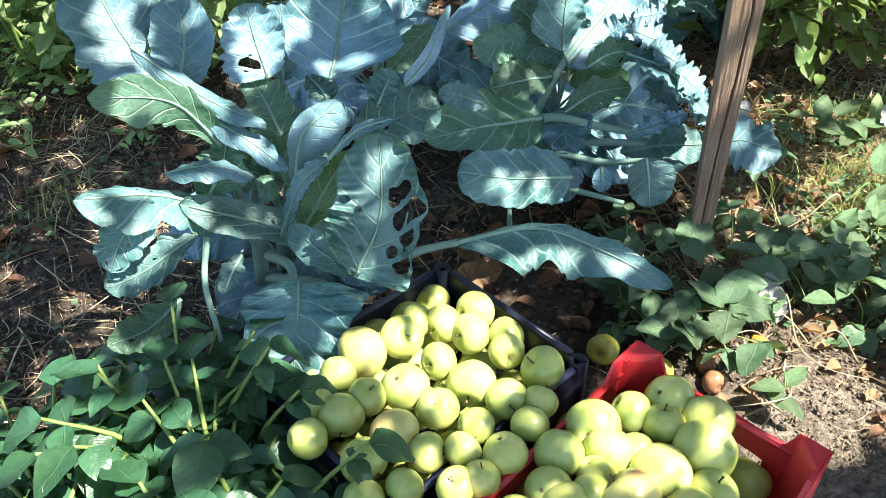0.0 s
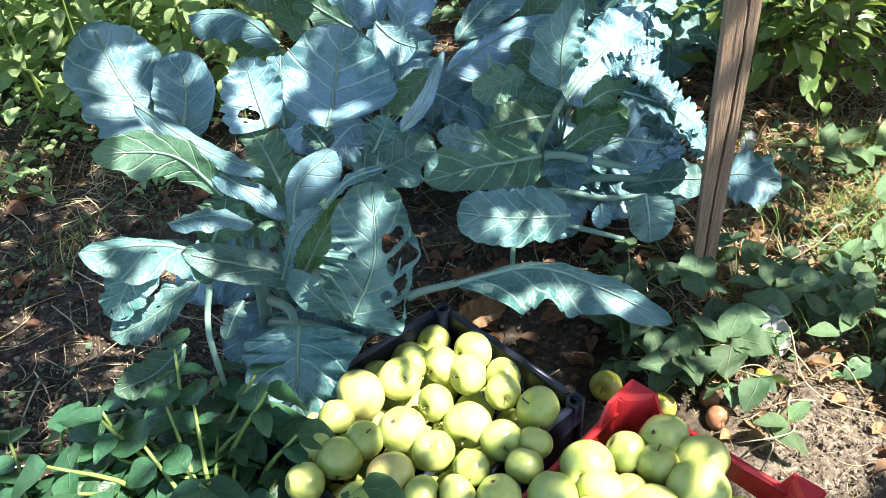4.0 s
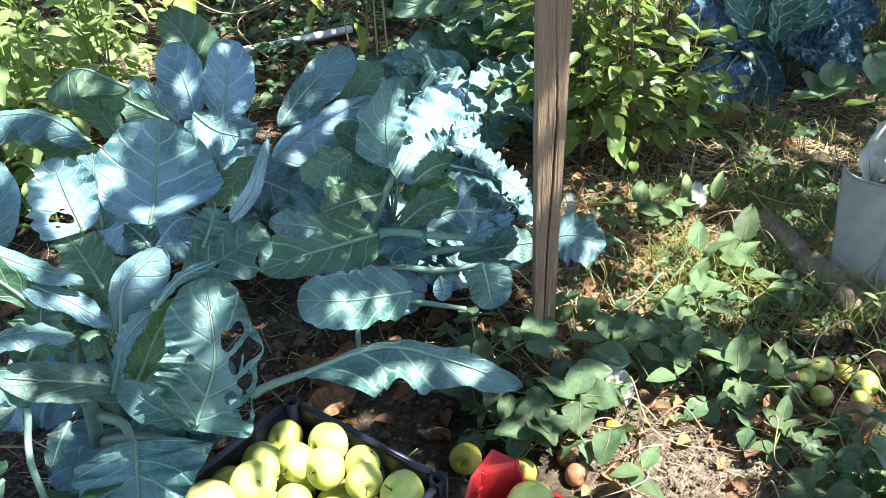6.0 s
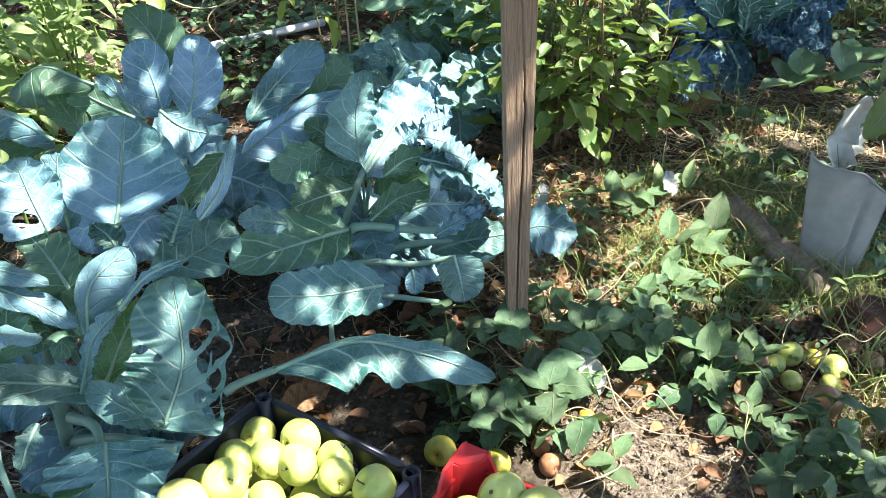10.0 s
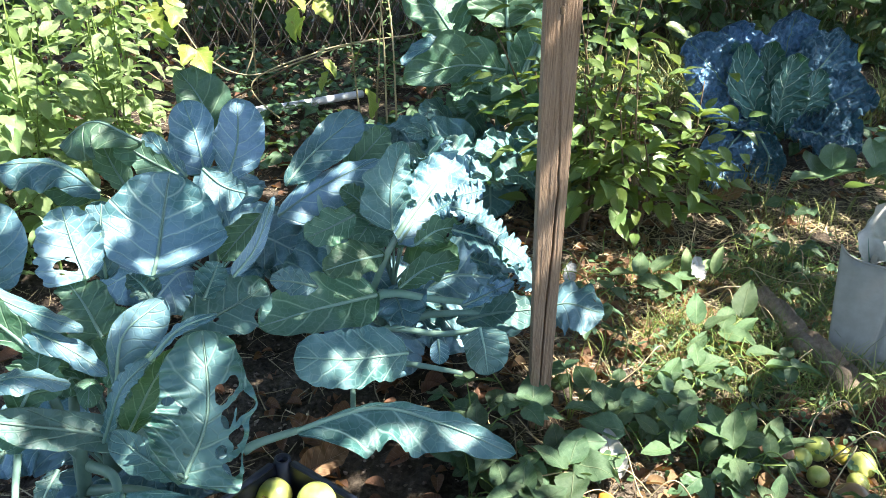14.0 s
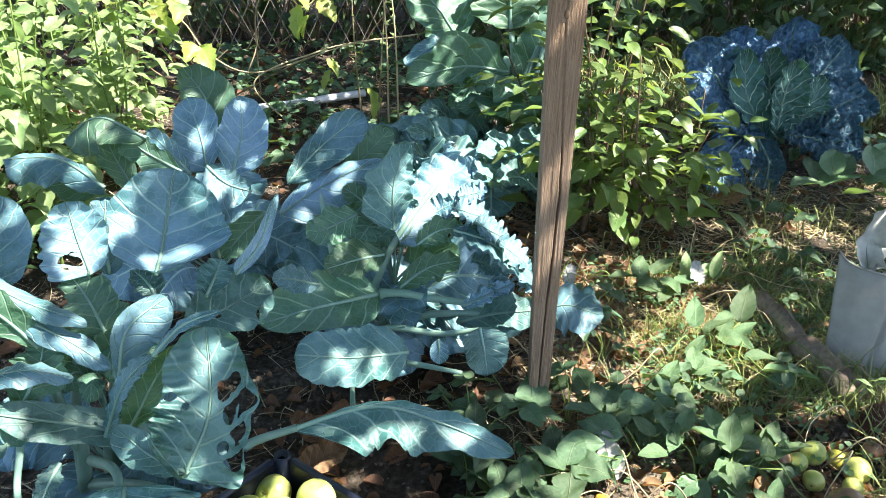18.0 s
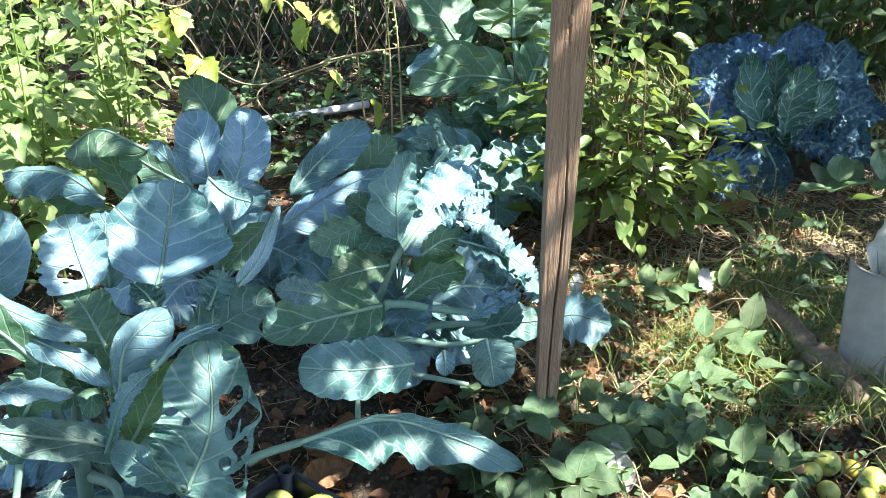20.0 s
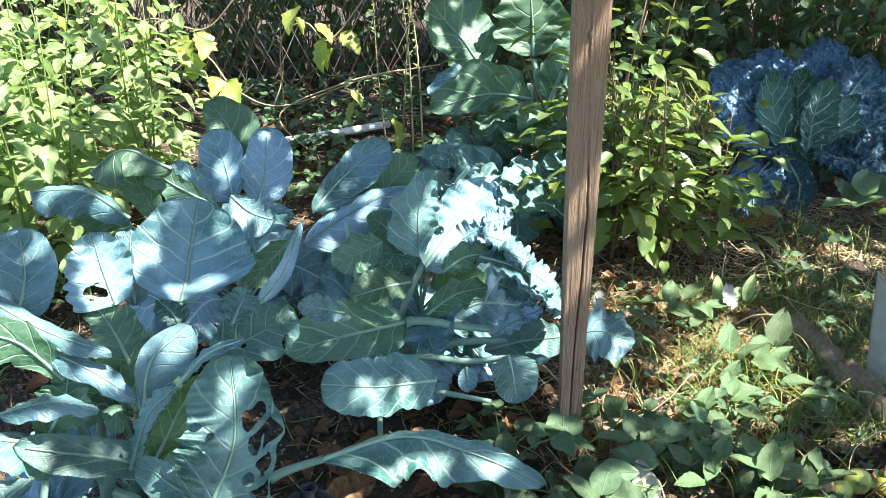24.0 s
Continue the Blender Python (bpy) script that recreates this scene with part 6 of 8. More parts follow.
blade(broccoli_front, ((-0.168, 1.160, 0.317), (-0.197, 1.170, 0.384), (-0.231, 1.190, 0.430)), (0.022, 0.037, 0.041, 0.037, 0.022), (0.018, 0.033, 0.037, 0.032, 0.019), (0, -0.85, 0.5), seed=96, ruffle=0.04, holes=0, mat=BRASSICA_GREEN)
blade(collard_plant, ((0.686, 3.050, 0.544), (0.615, 3.100, 0.637), (0.491, 3.150, 0.790)), (0.036, 0.092, 0.118, 0.113, 0.077), (0.036, 0.102, 0.154, 0.154, 0.092), (-0.1, -0.6, 0.8), seed=97, mat=BRASSICA_GREEN, ruffle=0.06, holes=0.02, rib=0.008)
blade(collard_plant, ((0.874, 3.050, 0.597), (0.867, 3.080, 0.696), (0.852, 3.120, 0.882)), (0.071, 0.146, 0.156, 0.142, 0.085), (0.066, 0.130, 0.147, 0.133, 0.080), (0, -0.75, 0.65), seed=98, mat=BRASSICA_GREEN, ruffle=0.05, holes=0.01, rib=0.009)
blade(collard_plant, ((0.843, 2.950, 0.462), (0.665, 2.920, 0.492), (0.456, 2.900, 0.446)), (0.018, 0.057, 0.069, 0.047, 0.028), (0.031, 0.105, 0.119, 0.086, 0.051), (0.05, -0.85, 0.3), seed=99, mat=BRASSICA_GREEN, ruffle=0.07, holes=0.03, rib=0.006)
blade(collard_plant, ((0.673, 2.980, 0.535), (0.568, 2.980, 0.550), (0.463, 2.960, 0.482)), (0.026, 0.039, 0.045, 0.039, 0.023), (0.026, 0.046, 0.052, 0.045, 0.027), (0, -0.4, 0.9), seed=100, ruffle=0.08, holes=0, rib=0.004)
blade(collard_plant, ((0.914, 3.000, 0.416), (0.974, 3.020, 0.551), (1.032, 3.050, 0.714)), (0.037, 0.069, 0.082, 0.073, 0.044), (0.037, 0.069, 0.082, 0.073, 0.044), (0.1, -0.7, 0.7), seed=101, mat=BRASSICA_GREEN, ruffle=0.07, holes=0.02, rib=0.006)
blade(collard_plant, ((0.858, 2.900, 0.391), (0.762, 2.850, 0.375), (0.628, 2.800, 0.371)), (0.021, 0.046, 0.060, 0.050, 0.029), (0.021, 0.046, 0.055, 0.050, 0.029), (0, -0.5, 0.85), seed=102, mat=BRASSICA_GREEN, ruffle=0.1, holes=0.05, rib=0.005)
blade(collard_plant, ((0.879, 2.900, 0.401), (0.931, 2.850, 0.394), (0.987, 2.800, 0.334)), (0.023, 0.051, 0.068, 0.056, 0.034), (0.023, 0.051, 0.062, 0.056, 0.034), (0, -0.5, 0.85), seed=103, mat=BRASSICA_GREEN, ruffle=0.1, holes=0.05, rib=0.005)
petiole(collard_plant, ((0.920, 3.000, 0.200), (0.902, 3.030, 0.407), (0.877, 3.060, 0.584)), 0.017, 0.012)
petiole(collard_plant, ((0.932, 3.000, 0.200), (0.936, 3.000, 0.416), (0.985, 3.020, 0.551)), 0.012, 0.008)
petiole(collard_plant, ((0.930, 3.000, 0.223), (0.963, 2.980, 0.432), (0.999, 3.000, 0.578)), 0.012, 0.008)
blade(cabbage_row, ((0.591, 2.790, 0.236), (0.520, 2.750, 0.307), (0.447, 2.690, 0.309)), (0.020, 0.047, 0.061, 0.052, 0.033), (0.020, 0.053, 0.067, 0.052, 0.033), (0, -0.55, 0.8), seed=107, ruffle=0.08, holes=0.04, rib=0.004, mat=BRASSICA_TEAL)
blade(cabbage_row, ((0.697, 2.640, 0.205), (0.616, 2.600, 0.277), (0.531, 2.540, 0.282)), (0.019, 0.052, 0.068, 0.057, 0.034), (0.019, 0.059, 0.074, 0.057, 0.034), (0, -0.55, 0.8), seed=108, ruffle=0.08, holes=0.04, rib=0.004, mat=BRASSICA_TEAL)
blade(cabbage_row, ((0.830, 2.590, 0.243), (0.740, 2.550, 0.313), (0.648, 2.490, 0.318)), (0.019, 0.055, 0.071, 0.060, 0.036), (0.019, 0.062, 0.078, 0.060, 0.036), (0, -0.55, 0.8), seed=109, ruffle=0.08, holes=0.04, rib=0.004, mat=BRASSICA_TEAL)
blade(cabbage_row, ((0.864, 2.490, 0.179), (0.779, 2.450, 0.251), (0.692, 2.390, 0.258)), (0.018, 0.049, 0.064, 0.054, 0.032), (0.018, 0.056, 0.070, 0.054, 0.032), (0, -0.55, 0.8), seed=110, ruffle=0.08, holes=0.04, rib=0.004, mat=BRASSICA_TEAL)
blade(cabbage_row, ((0.653, 2.940, 0.259), (0.584, 2.900, 0.331), (0.512, 2.840, 0.330)), (0.021, 0.046, 0.059, 0.050, 0.035), (0.021, 0.051, 0.065, 0.050, 0.035), (0, -0.55, 0.8), seed=111, ruffle=0.08, holes=0.04, rib=0.004, mat=BRASSICA_TEAL)
blade(cabbage_row, ((0.736, 2.490, 0.183), (0.665, 2.450, 0.254), (0.591, 2.390, 0.261)), (0.018, 0.042, 0.054, 0.046, 0.029), (0.018, 0.047, 0.059, 0.046, 0.029), (0, -0.55, 0.8), seed=112, ruffle=0.08, holes=0.04, rib=0.004, mat=BRASSICA_TEAL)
blade(cabbage_row, ((0.509, 2.590, 0.230), (0.454, 2.550, 0.299), (0.395, 2.490, 0.304)), (0.018, 0.036, 0.047, 0.039, 0.030), (0.018, 0.040, 0.051, 0.039, 0.030), (0, -0.55, 0.8), seed=113, ruffle=0.08, holes=0.04, rib=0.004, mat=BRASSICA_TEAL)
blade(cabbage_row, ((0.960, 2.690, 0.244), (0.885, 2.650, 0.315), (0.808, 2.590, 0.318)), (0.019, 0.042, 0.054, 0.046, 0.032), (0.019, 0.047, 0.059, 0.046, 0.032), (0, -0.55, 0.8), seed=114, ruffle=0.08, holes=0.04, rib=0.004, mat=BRASSICA_TEAL)
blade(savoy, ((2.083, 3.200, 0.136), (1.846, 3.150, 0.320), (1.680, 3.200, 0.510)), (0.067, 0.163, 0.184, 0.163, 0.097), (0.054, 0.130, 0.140, 0.126, 0.075), (-0.3, -0.55, 0.75), seed=115, mat=SAVOY, ruffle=0.09, waves=8, holes=0, rows=56, cols=44, rib=0.007, crinkle=0.11, cup=0.12)
blade(savoy, ((2.136, 3.250, 0.144), (2.034, 3.350, 0.349), (1.952, 3.450, 0.489)), (0.050, 0.112, 0.130, 0.118, 0.075), (0.050, 0.131, 0.149, 0.130, 0.081), (-0.2, -0.7, 0.6), seed=116, mat=SAVOY, ruffle=0.09, waves=8, holes=0, rows=56, cols=44, rib=0.007, crinkle=0.11, cup=0.12)
blade(savoy, ((2.164, 3.250, 0.144), (2.245, 3.400, 0.335), (2.324, 3.500, 0.539)), (0.059, 0.108, 0.122, 0.105, 0.063), (0.059, 0.150, 0.171, 0.148, 0.089), (-0.1, -0.75, 0.6), seed=117, mat=SAVOY, ruffle=0.09, waves=8, holes=0, rows=56, cols=44, rib=0.007, crinkle=0.11, cup=0.12)
blade(savoy, ((2.159, 3.200, 0.161), (2.346, 3.300, 0.310), (2.527, 3.400, 0.452)), (0.050, 0.114, 0.133, 0.124, 0.076), (0.050, 0.120, 0.139, 0.136, 0.084), (0, -0.65, 0.7), seed=118, mat=SAVOY, ruffle=0.09, waves=8, holes=0, rows=56, cols=44, rib=0.007, crinkle=0.11, cup=0.12)
blade(savoy, ((2.146, 3.150, 0.152), (2.321, 3.150, 0.214), (2.546, 3.200, 0.287)), (0.046, 0.128, 0.153, 0.138, 0.084), (0.046, 0.128, 0.153, 0.138, 0.086), (0.1, -0.55, 0.8), seed=119, mat=SAVOY, ruffle=0.09, waves=8, holes=0, rows=56, cols=44, rib=0.007, crinkle=0.11, cup=0.12)
blade(savoy, ((2.121, 3.100, 0.139), (2.234, 3.000, 0.140), (2.407, 2.950, 0.117)), (0.065, 0.147, 0.179, 0.164, 0.099), (0.065, 0.122, 0.146, 0.131, 0.079), (0.1, -0.45, 0.85), seed=120, mat=SAVOY, ruffle=0.09, waves=8, holes=0, rows=56, cols=44, rib=0.007, crinkle=0.11, cup=0.12)
blade(savoy, ((1.947, 3.100, 0.147), (1.759, 2.900, 0.100), (1.712, 2.750, -0.037)), (0.032, 0.088, 0.095, 0.084, 0.050), (0.032, 0.088, 0.105, 0.094, 0.056), (-0.1, -0.6, 0.75), seed=121, mat=SAVOY, ruffle=0.09, waves=8, holes=0, rows=56, cols=44, rib=0.007, crinkle=0.11, cup=0.12)
blade(savoy, ((1.975, 3.050, 0.139), (1.960, 2.900, 0.071), (1.886, 2.800, -0.065)), (0.027, 0.063, 0.072, 0.061, 0.037), (0.027, 0.068, 0.083, 0.067, 0.040), (-0.6, -0.6, 0.5), seed=122, mat=SAVOY, ruffle=0.09, waves=8, holes=0, rows=56, cols=44, rib=0.007, crinkle=0.11, cup=0.12)
blade(savoy, ((1.942, 3.100, 0.173), (1.749, 3.000, 0.246), (1.595, 2.950, 0.289)), (0.037, 0.078, 0.088, 0.075, 0.044), (0.031, 0.072, 0.082, 0.075, 0.044), (-0.2, -0.45, 0.85), seed=123, mat=SAVOY, ruffle=0.09, waves=8, holes=0, rows=56, cols=44, rib=0.007, crinkle=0.11, cup=0.12)
blade(savoy, ((2.059, 3.150, 0.122), (1.909, 3.100, 0.322), (1.898, 3.150, 0.495)), (0.040, 0.072, 0.081, 0.070, 0.042), (0.040, 0.078, 0.081, 0.065, 0.039), (-0.3, -0.75, 0.5), seed=124, mat=SAVOY_HEART, ruffle=0.09, waves=8, holes=0, rows=56, cols=44, rib=0.007, crinkle=0.05, cup=0.25)
blade(savoy, ((2.094, 3.120, 0.132), (2.071, 3.080, 0.302), (2.116, 3.120, 0.455)), (0.038, 0.075, 0.086, 0.074, 0.045), (0.044, 0.087, 0.099, 0.080, 0.048), (0, -0.8, 0.5), seed=125, mat=SAVOY_HEART, ruffle=0.09, waves=8, holes=0, rows=56, cols=44, rib=0.007, crinkle=0.05, cup=0.25)
blade(savoy, ((2.124, 3.200, 0.135), (2.094, 3.250, 0.326), (2.105, 3.300, 0.458)), (0.043, 0.080, 0.086, 0.067, 0.041), (0.043, 0.080, 0.086, 0.067, 0.041), (-0.1, -0.8, 0.5), seed=126, mat=SAVOY_HEART, ruffle=0.09, waves=8, holes=0, rows=56, cols=44, rib=0.007, crinkle=0.05, cup=0.25)
blade(savoy, ((2.209, 3.150, 0.120), (2.212, 3.100, 0.257), (2.244, 3.140, 0.382)), (0.035, 0.062, 0.068, 0.062, 0.037), (0.035, 0.069, 0.082, 0.068, 0.041), (0.1, -0.7, 0.6), seed=127, mat=SAVOY_HEART, ruffle=0.09, waves=8, holes=0, rows=56, cols=44, rib=0.007, crinkle=0.05, cup=0.2)
blade(edge_shoot, ((-0.867, 0.860, 0.360), (-0.801, 0.880, 0.377), (-0.746, 0.900, 0.324)), (0.012, 0.026, 0.028, 0.023, 0.014), (0.012, 0.023, 0.025, 0.021, 0.012), (0, -0.6, 0.8), seed=128, ruffle=0.03, holes=0, lobes=0.03, mat=POTATO, rib=0.003)
blade(edge_shoot, ((-0.877, 0.820, 0.272), (-0.853, 0.840, 0.236), (-0.810, 0.850, 0.183)), (0.010, 0.022, 0.024, 0.019, 0.012), (0.010, 0.019, 0.022, 0.017, 0.010), (0, -0.6, 0.8), seed=129, ruffle=0.03, holes=0, lobes=0.03, mat=POTATO, rib=0.003)
petiole(edge_shoot, ((-0.771, 0.660, 0.116), (-0.841, 0.740, 0.159), (-0.873, 0.820, 0.272), (-0.868, 0.860, 0.360)), 0.006, 0.004)


# stalks of the brassicas
for plant, pts, r in ((broccoli_front, ((-0.32, 1.34, -0.02), (-0.30, 1.30, 0.14), (-0.28, 1.27, 0.30)), 0.022),
                      (broccoli_middle, ((0.27, 1.84, -0.02), (0.27, 1.82, 0.10), (0.27, 1.80, 0.22)), 0.022),
                      (broccoli_back, ((-0.17, 2.15, -0.02), (-0.17, 2.13, 0.10), (-0.17, 2.12, 0.22)), 0.02),
                      (collard_plant, ((0.86, 3.06, -0.02), (0.856, 3.04, 0.2), (0.858, 3.02, 0.5)), 0.022)):
    tube_part("stalk", curve_points(pts, 8), [r * (1 - 0.05 * k) for k in range(8)], BRASSICA_RIB, plant, "thick pale green stalk", 10)
# ---- leafy bush, pepper plants ----
SET_MINT = leaf_set("leaf", MINT, 0.060, 0.036, 6, droop=0.2, tooth=0.10, rows=8)
SET_PEPPER = leaf_set("leaf", PEPPER, 0.095, 0.052, 6, droop=0.3)
SET_POTATO = leaf_set("leaf", POTATO, 0.080, 0.060, 6, droop=0.3, fold=0.10, blunt=0.72)
SET_WEED = leaf_set("leaf", WEED, 0.062, 0.049, 6, droop=0.25, tooth=0.04, rows=9, fold=0.10, blunt=0.72)
SET_YELLOW = leaf_set("leaf", YELLOW, 0.085, 0.075, 4, droop=0.3, tooth=0.22, rows=9)
SET_DRY = leaf_set("leaf", DRY, 0.07, 0.045, 5, droop=0.1, fold=0.5)


def stem_line(foot, top, sway, rnd, n=9):
    a, b = Vector(foot), Vector(top)
    m = (a + b) / 2 + Vector((rnd.uniform(-sway, sway), rnd.uniform(-sway, sway), 0))
    return curve_points((a, m, b), n)


def bush(plant, stems, leaves, seed, per, size, mat_stem, limit, rest_mat, r0=0.006, whorl=2, tilt=(-25, 45), low=0.15, stem_name="stem", spread=0.05):
    """Stems with pairs of leaves; the first `limit` leaves are parts, the rest is one mesh."""
    rnd = random.Random(seed)
    spare, count = [], 0
    for foot, top in stems:
        line = stem_line(foot, top, 0.06, rnd)
        tube_part(stem_name, line, [r0 * (1 - 0.75 * k / 8) for k in range(9)], mat_stem, plant, "", 6)
        for k in range(per):
            f = low + (1 - low) * (k + rnd.random() * 0.6) / per
            i = min(int(f * 8), 7)
            at = line[i].lerp(line[i + 1], f * 8 - i)
            h = rnd.uniform(0, 360)
            for q in range(whorl):
                hd, tl, ro = h + q * 360 / whorl + rnd.uniform(-25, 25), rnd.uniform(*tilt), rnd.uniform(-30, 30)
                s = size * rnd.uniform(0.6, 1.2) * (1.1 - 0.35 * f)
                out = Vector((math.cos(radians(hd)), math.sin(radians(hd)), 0)) * rnd.uniform(0.0, spread) * size
                if count < limit:
                    place_leaf(rnd.choice(leaves), "leaf", plant, at + out, hd, tl, ro, s)
                else:
                    m = Matrix.Translation(at + out - plant.matrix_world.translation) @ pose(0, 0, 0, 0, 0, hd) @ pose(0, 0, 0, 0, tl, 0) @ pose(0, 0, 0, ro) @ Matrix.Scale(s, 4)
                    spare.append((rnd.randrange(6), m))
                count += 1
    if spare:
        joined("foliage", leaves, spare, rest_mat, plant)


def build_bushes():
    rnd = random.Random(5)
    p = thing("leafy_bush", (-1.15, 2.95, ground_z(-1.15, 2.95)), "sunlit yellow-green leafy bush with thin upright stems", "bush")
    stems = []
    for k in range(84):
        x, y = rnd.uniform(-2.3, -0.52), rnd.uniform(2.35, 3.7)
        stems.append(((x, y, ground_z(x, y) - 0.02), (x + rnd.uniform(-0.15, 0.15), y + rnd.uniform(-0.2, 0.05), rnd.uniform(0.55, 1.05))))
    stems.sort(key=lambda s: s[0][1] - s[0][0] * 0.3)
    bush(p, stems, SET_MINT, 8, 22, 1.5, STEM, 300, MINT, spread=0.10, tilt=(-35, 50))
    for x, y, h, n in ((1.04, 2.50, 1.05, 6), (1.22, 2.46, 0.72, 6), (0.95, 2.62, 0.98, 4), (1.36, 2.62, 0.62, 5), (1.12, 2.78, 0.95, 4)):
        p = thing("pepper_plant", (x, y, ground_z(x, y)), "glossy green pepper plant with drooping pointed leaves", "pepper plant", "pepper plants")
        stems = [((x, y, ground_z(x, y) - 0.02), (x + rnd.uniform(-0.22, 0.22), y + rnd.uniform(-0.15, 0.12), h * rnd.uniform(0.5, 1.0))) for _ in range(n)]
        bush(p, stems, SET_PEPPER, int(x * 100), 14, 1.0, WOODY, 170, PEPPER, 0.007, 2, (-35, 18), 0.27, spread=0.25)


build_bushes()


def build_potatoes():
    """Low compound-leaved plants in the near corner of the bed."""
    rnd = random.Random(21)
    for x, y, h in ((-0.60, 0.76, 0.19), (-0.42, 0.74, 0.25), (-0.82, 0.64, 0.16), (-0.52, 0.60, 0.26), (-0.30, 0.62, 0.27), (-0.75, 0.52, 0.24),
                    (-0.40, 0.90, 0.24), (-0.12, 0.545, 0.27), (-0.55, 0.70, 0.27), (-0.92, 0.58, 0.16), (-0.22, 0.52, 0.28), (0.02, 0.585, 0.30), (-0.36, 0.80, 0.33), (-0.30, 0.72, 0.32), (-0.43, 0.82, 0.30), (-0.24, 0.68, 0.30), (-0.30, 0.80, 0.30), (-0.62, 0.62, 0.24), (-0.16, 0.60, 0.29)):
        p = thing("potato_plant", (x, y, ground_z(x, y)), "low potato plant with rounded dark green leaves beside the black crate", "potato plant", "potato plants")
        for k in range(9 if x < -0.25 else 5):
            a = rnd.uniform(0, 6.28)
            reach = rnd.uniform(0.08, 0.19) if x < -0.2 else rnd.uniform(0.05, 0.1)
            top = Vector((x + math.cos(a) * reach, y + math.sin(a) * reach, h * rnd.uniform(0.65, 1.12)))
            line = curve_points(((x, y, 0.0), (x + math.cos(a) * reach * 0.4, y + math.sin(a) * reach * 0.4, h * 0.7), top), 9)
            stem = tube_part("stem", line, [0.0062 * (1 - 0.6 * q / 8) for q in range(9)], STEM, p, "", 6)
            for q, f in enumerate((0.45, 0.6, 0.74, 0.88)):
                at = line[int(f * 8)]
                for s in (-1, 1):
                    place_leaf(rnd.choice(SET_POTATO), "leaf", p, at, math.degrees(a) + s * rnd.uniform(50, 85), rnd.uniform(-15, 30), rnd.uniform(-25, 25),
                               rnd.uniform(0.45, 0.95))
            place_leaf(rnd.choice(SET_POTATO), "leaf", p, line[-1], math.degrees(a), rnd.uniform(-10, 35), rnd.uniform(-20, 20), rnd.uniform(0.8, 1.15))


build_potatoes()


def build_weeds():
    """Trifoliate weeds and brambles over the ground by the post."""
    rnd = random.Random(33)
    spots = [(rnd.uniform(0.52, 1.10), rnd.uniform(1.26, 1.62), rnd.uniform(0.05, 0.12), 1.1) for _ in range(5)]
    spots += [(rnd.uniform(0.38, 0.66), rnd.uniform(1.17, 1.34), 0.10, 1.15) for _ in range(4)]
    spots += [(rnd.uniform(0.42, 0.72), rnd.uniform(1.16, 1.30), 0.08, 1.0) for _ in range(3)]
    spots += [(rnd.uniform(0.85, 1.65), rnd.uniform(1.45, 2.0), 0.10, rnd.uniform(0.6, 1.2)) for _ in range(8)]
    spots += [(rnd.uniform(0.95, 1.45), rnd.uniform(0.70, 1.06), 0.09, 0.9) for _ in range(6)]
    spots += [(rnd.uniform(1.02, 1.40), rnd.uniform(0.74, 1.04), 0.12, 1.1) for _ in range(4)]
    spots += [(rnd.uniform(0.90, 1.06), rnd.uniform(1.1, 1.4), 0.08, 0.9) for _ in range(6)]
    spots += [(rnd.uniform(1.5, 2.6), rnd.uniform(1.9, 2.7), 0.11, 0.9) for _ in range(18)]
    spots += [(rnd.uniform(0.3, 1.5), rnd.uniform(2.7, 3.6), 0.16, 1.0) for _ in range(18)]
    spots += [(rnd.uniform(0.40, 0.62), rnd.uniform(1.32, 1.45), 0.15, 1.0) for _ in range(3)]
    for x, y, h, size in spots:
        p = thing("weed", (x, y, ground_z(x, y)), "low green weed with toothed leaflets on dry ground", "weed", "weeds by the post")
        for k in range(rnd.randint(3, 5)):
            a = rnd.uniform(0, 6.28)
            reach = rnd.uniform(0.03, 0.11)
            top = Vector((x + math.cos(a) * reach, y + math.sin(a) * reach, ground_z(x, y) + h * rnd.uniform(0.4, 1.2)))
            line = curve_points(((x, y, ground_z(x, y) - 0.01), (x + math.cos(a) * reach * 0.3, y + math.sin(a) * reach * 0.3, top.z * 0.7), top), 6)
            tube_part("stem", line, 0.0016, STEM, p, "", 5)
            for s in (-75, 0, 75):
                place_leaf(rnd.choice(SET_WEED), "leaf", p, line[-1], math.degrees(a) + s + rnd.uniform(-15, 15), rnd.uniform(-25, 45), rnd.uniform(-40, 40),
                           size * rnd.uniform(0.4, 1.1))


build_weeds()

SET_BRAMBLE = leaf_set("leaf", WEED, 1.0, 0.80, 6, droop=0.14, tooth=0.07, rows=13, cols=6, fold=0.10, blunt=0.72)
SET_MINTY = leaf_set("leaf", PALE_WEED, 1.0, 0.62, 6, droop=0.18, tooth=0.06, rows=11, cols=6, fold=0.14, blunt=0.75)
SET_YELLOW_WEED = leaf_set("leaf", MINT, 0.9, 0.36, 4, droop=0.15, rows=9, fold=0.2)
spray_rnd = random.Random(707)


def spray(foot, leaves, kinds):
    """A low weed: thin stems from one foot, each ending in a leaf given by its place, heading, tilt and length."""
    x, y = foot
    z = ground_z(x, y)
    p = thing("weed", (x, y, z), "spreading weed with broad toothed leaves on the ground", "weed", "weeds by the post")
    for lx, ly, lz, heading, tilt, length in leaves:
        lz += z + spray_rnd.uniform(-0.02, 0.02)
        mid = ((x + lx) / 2, (y + ly) / 2, (z + lz) / 2 + 0.03)
        tube_part("stem", curve_points(((x, y, z - 0.01), mid, (lx, ly, lz)), 7), 0.0016, STEM, p, "", 5)
        place_leaf(spray_rnd.choice(kinds), "leaf", p, (lx, ly, lz), heading, tilt + spray_rnd.uniform(-8, 8), spray_rnd.uniform(-25, 25), length)


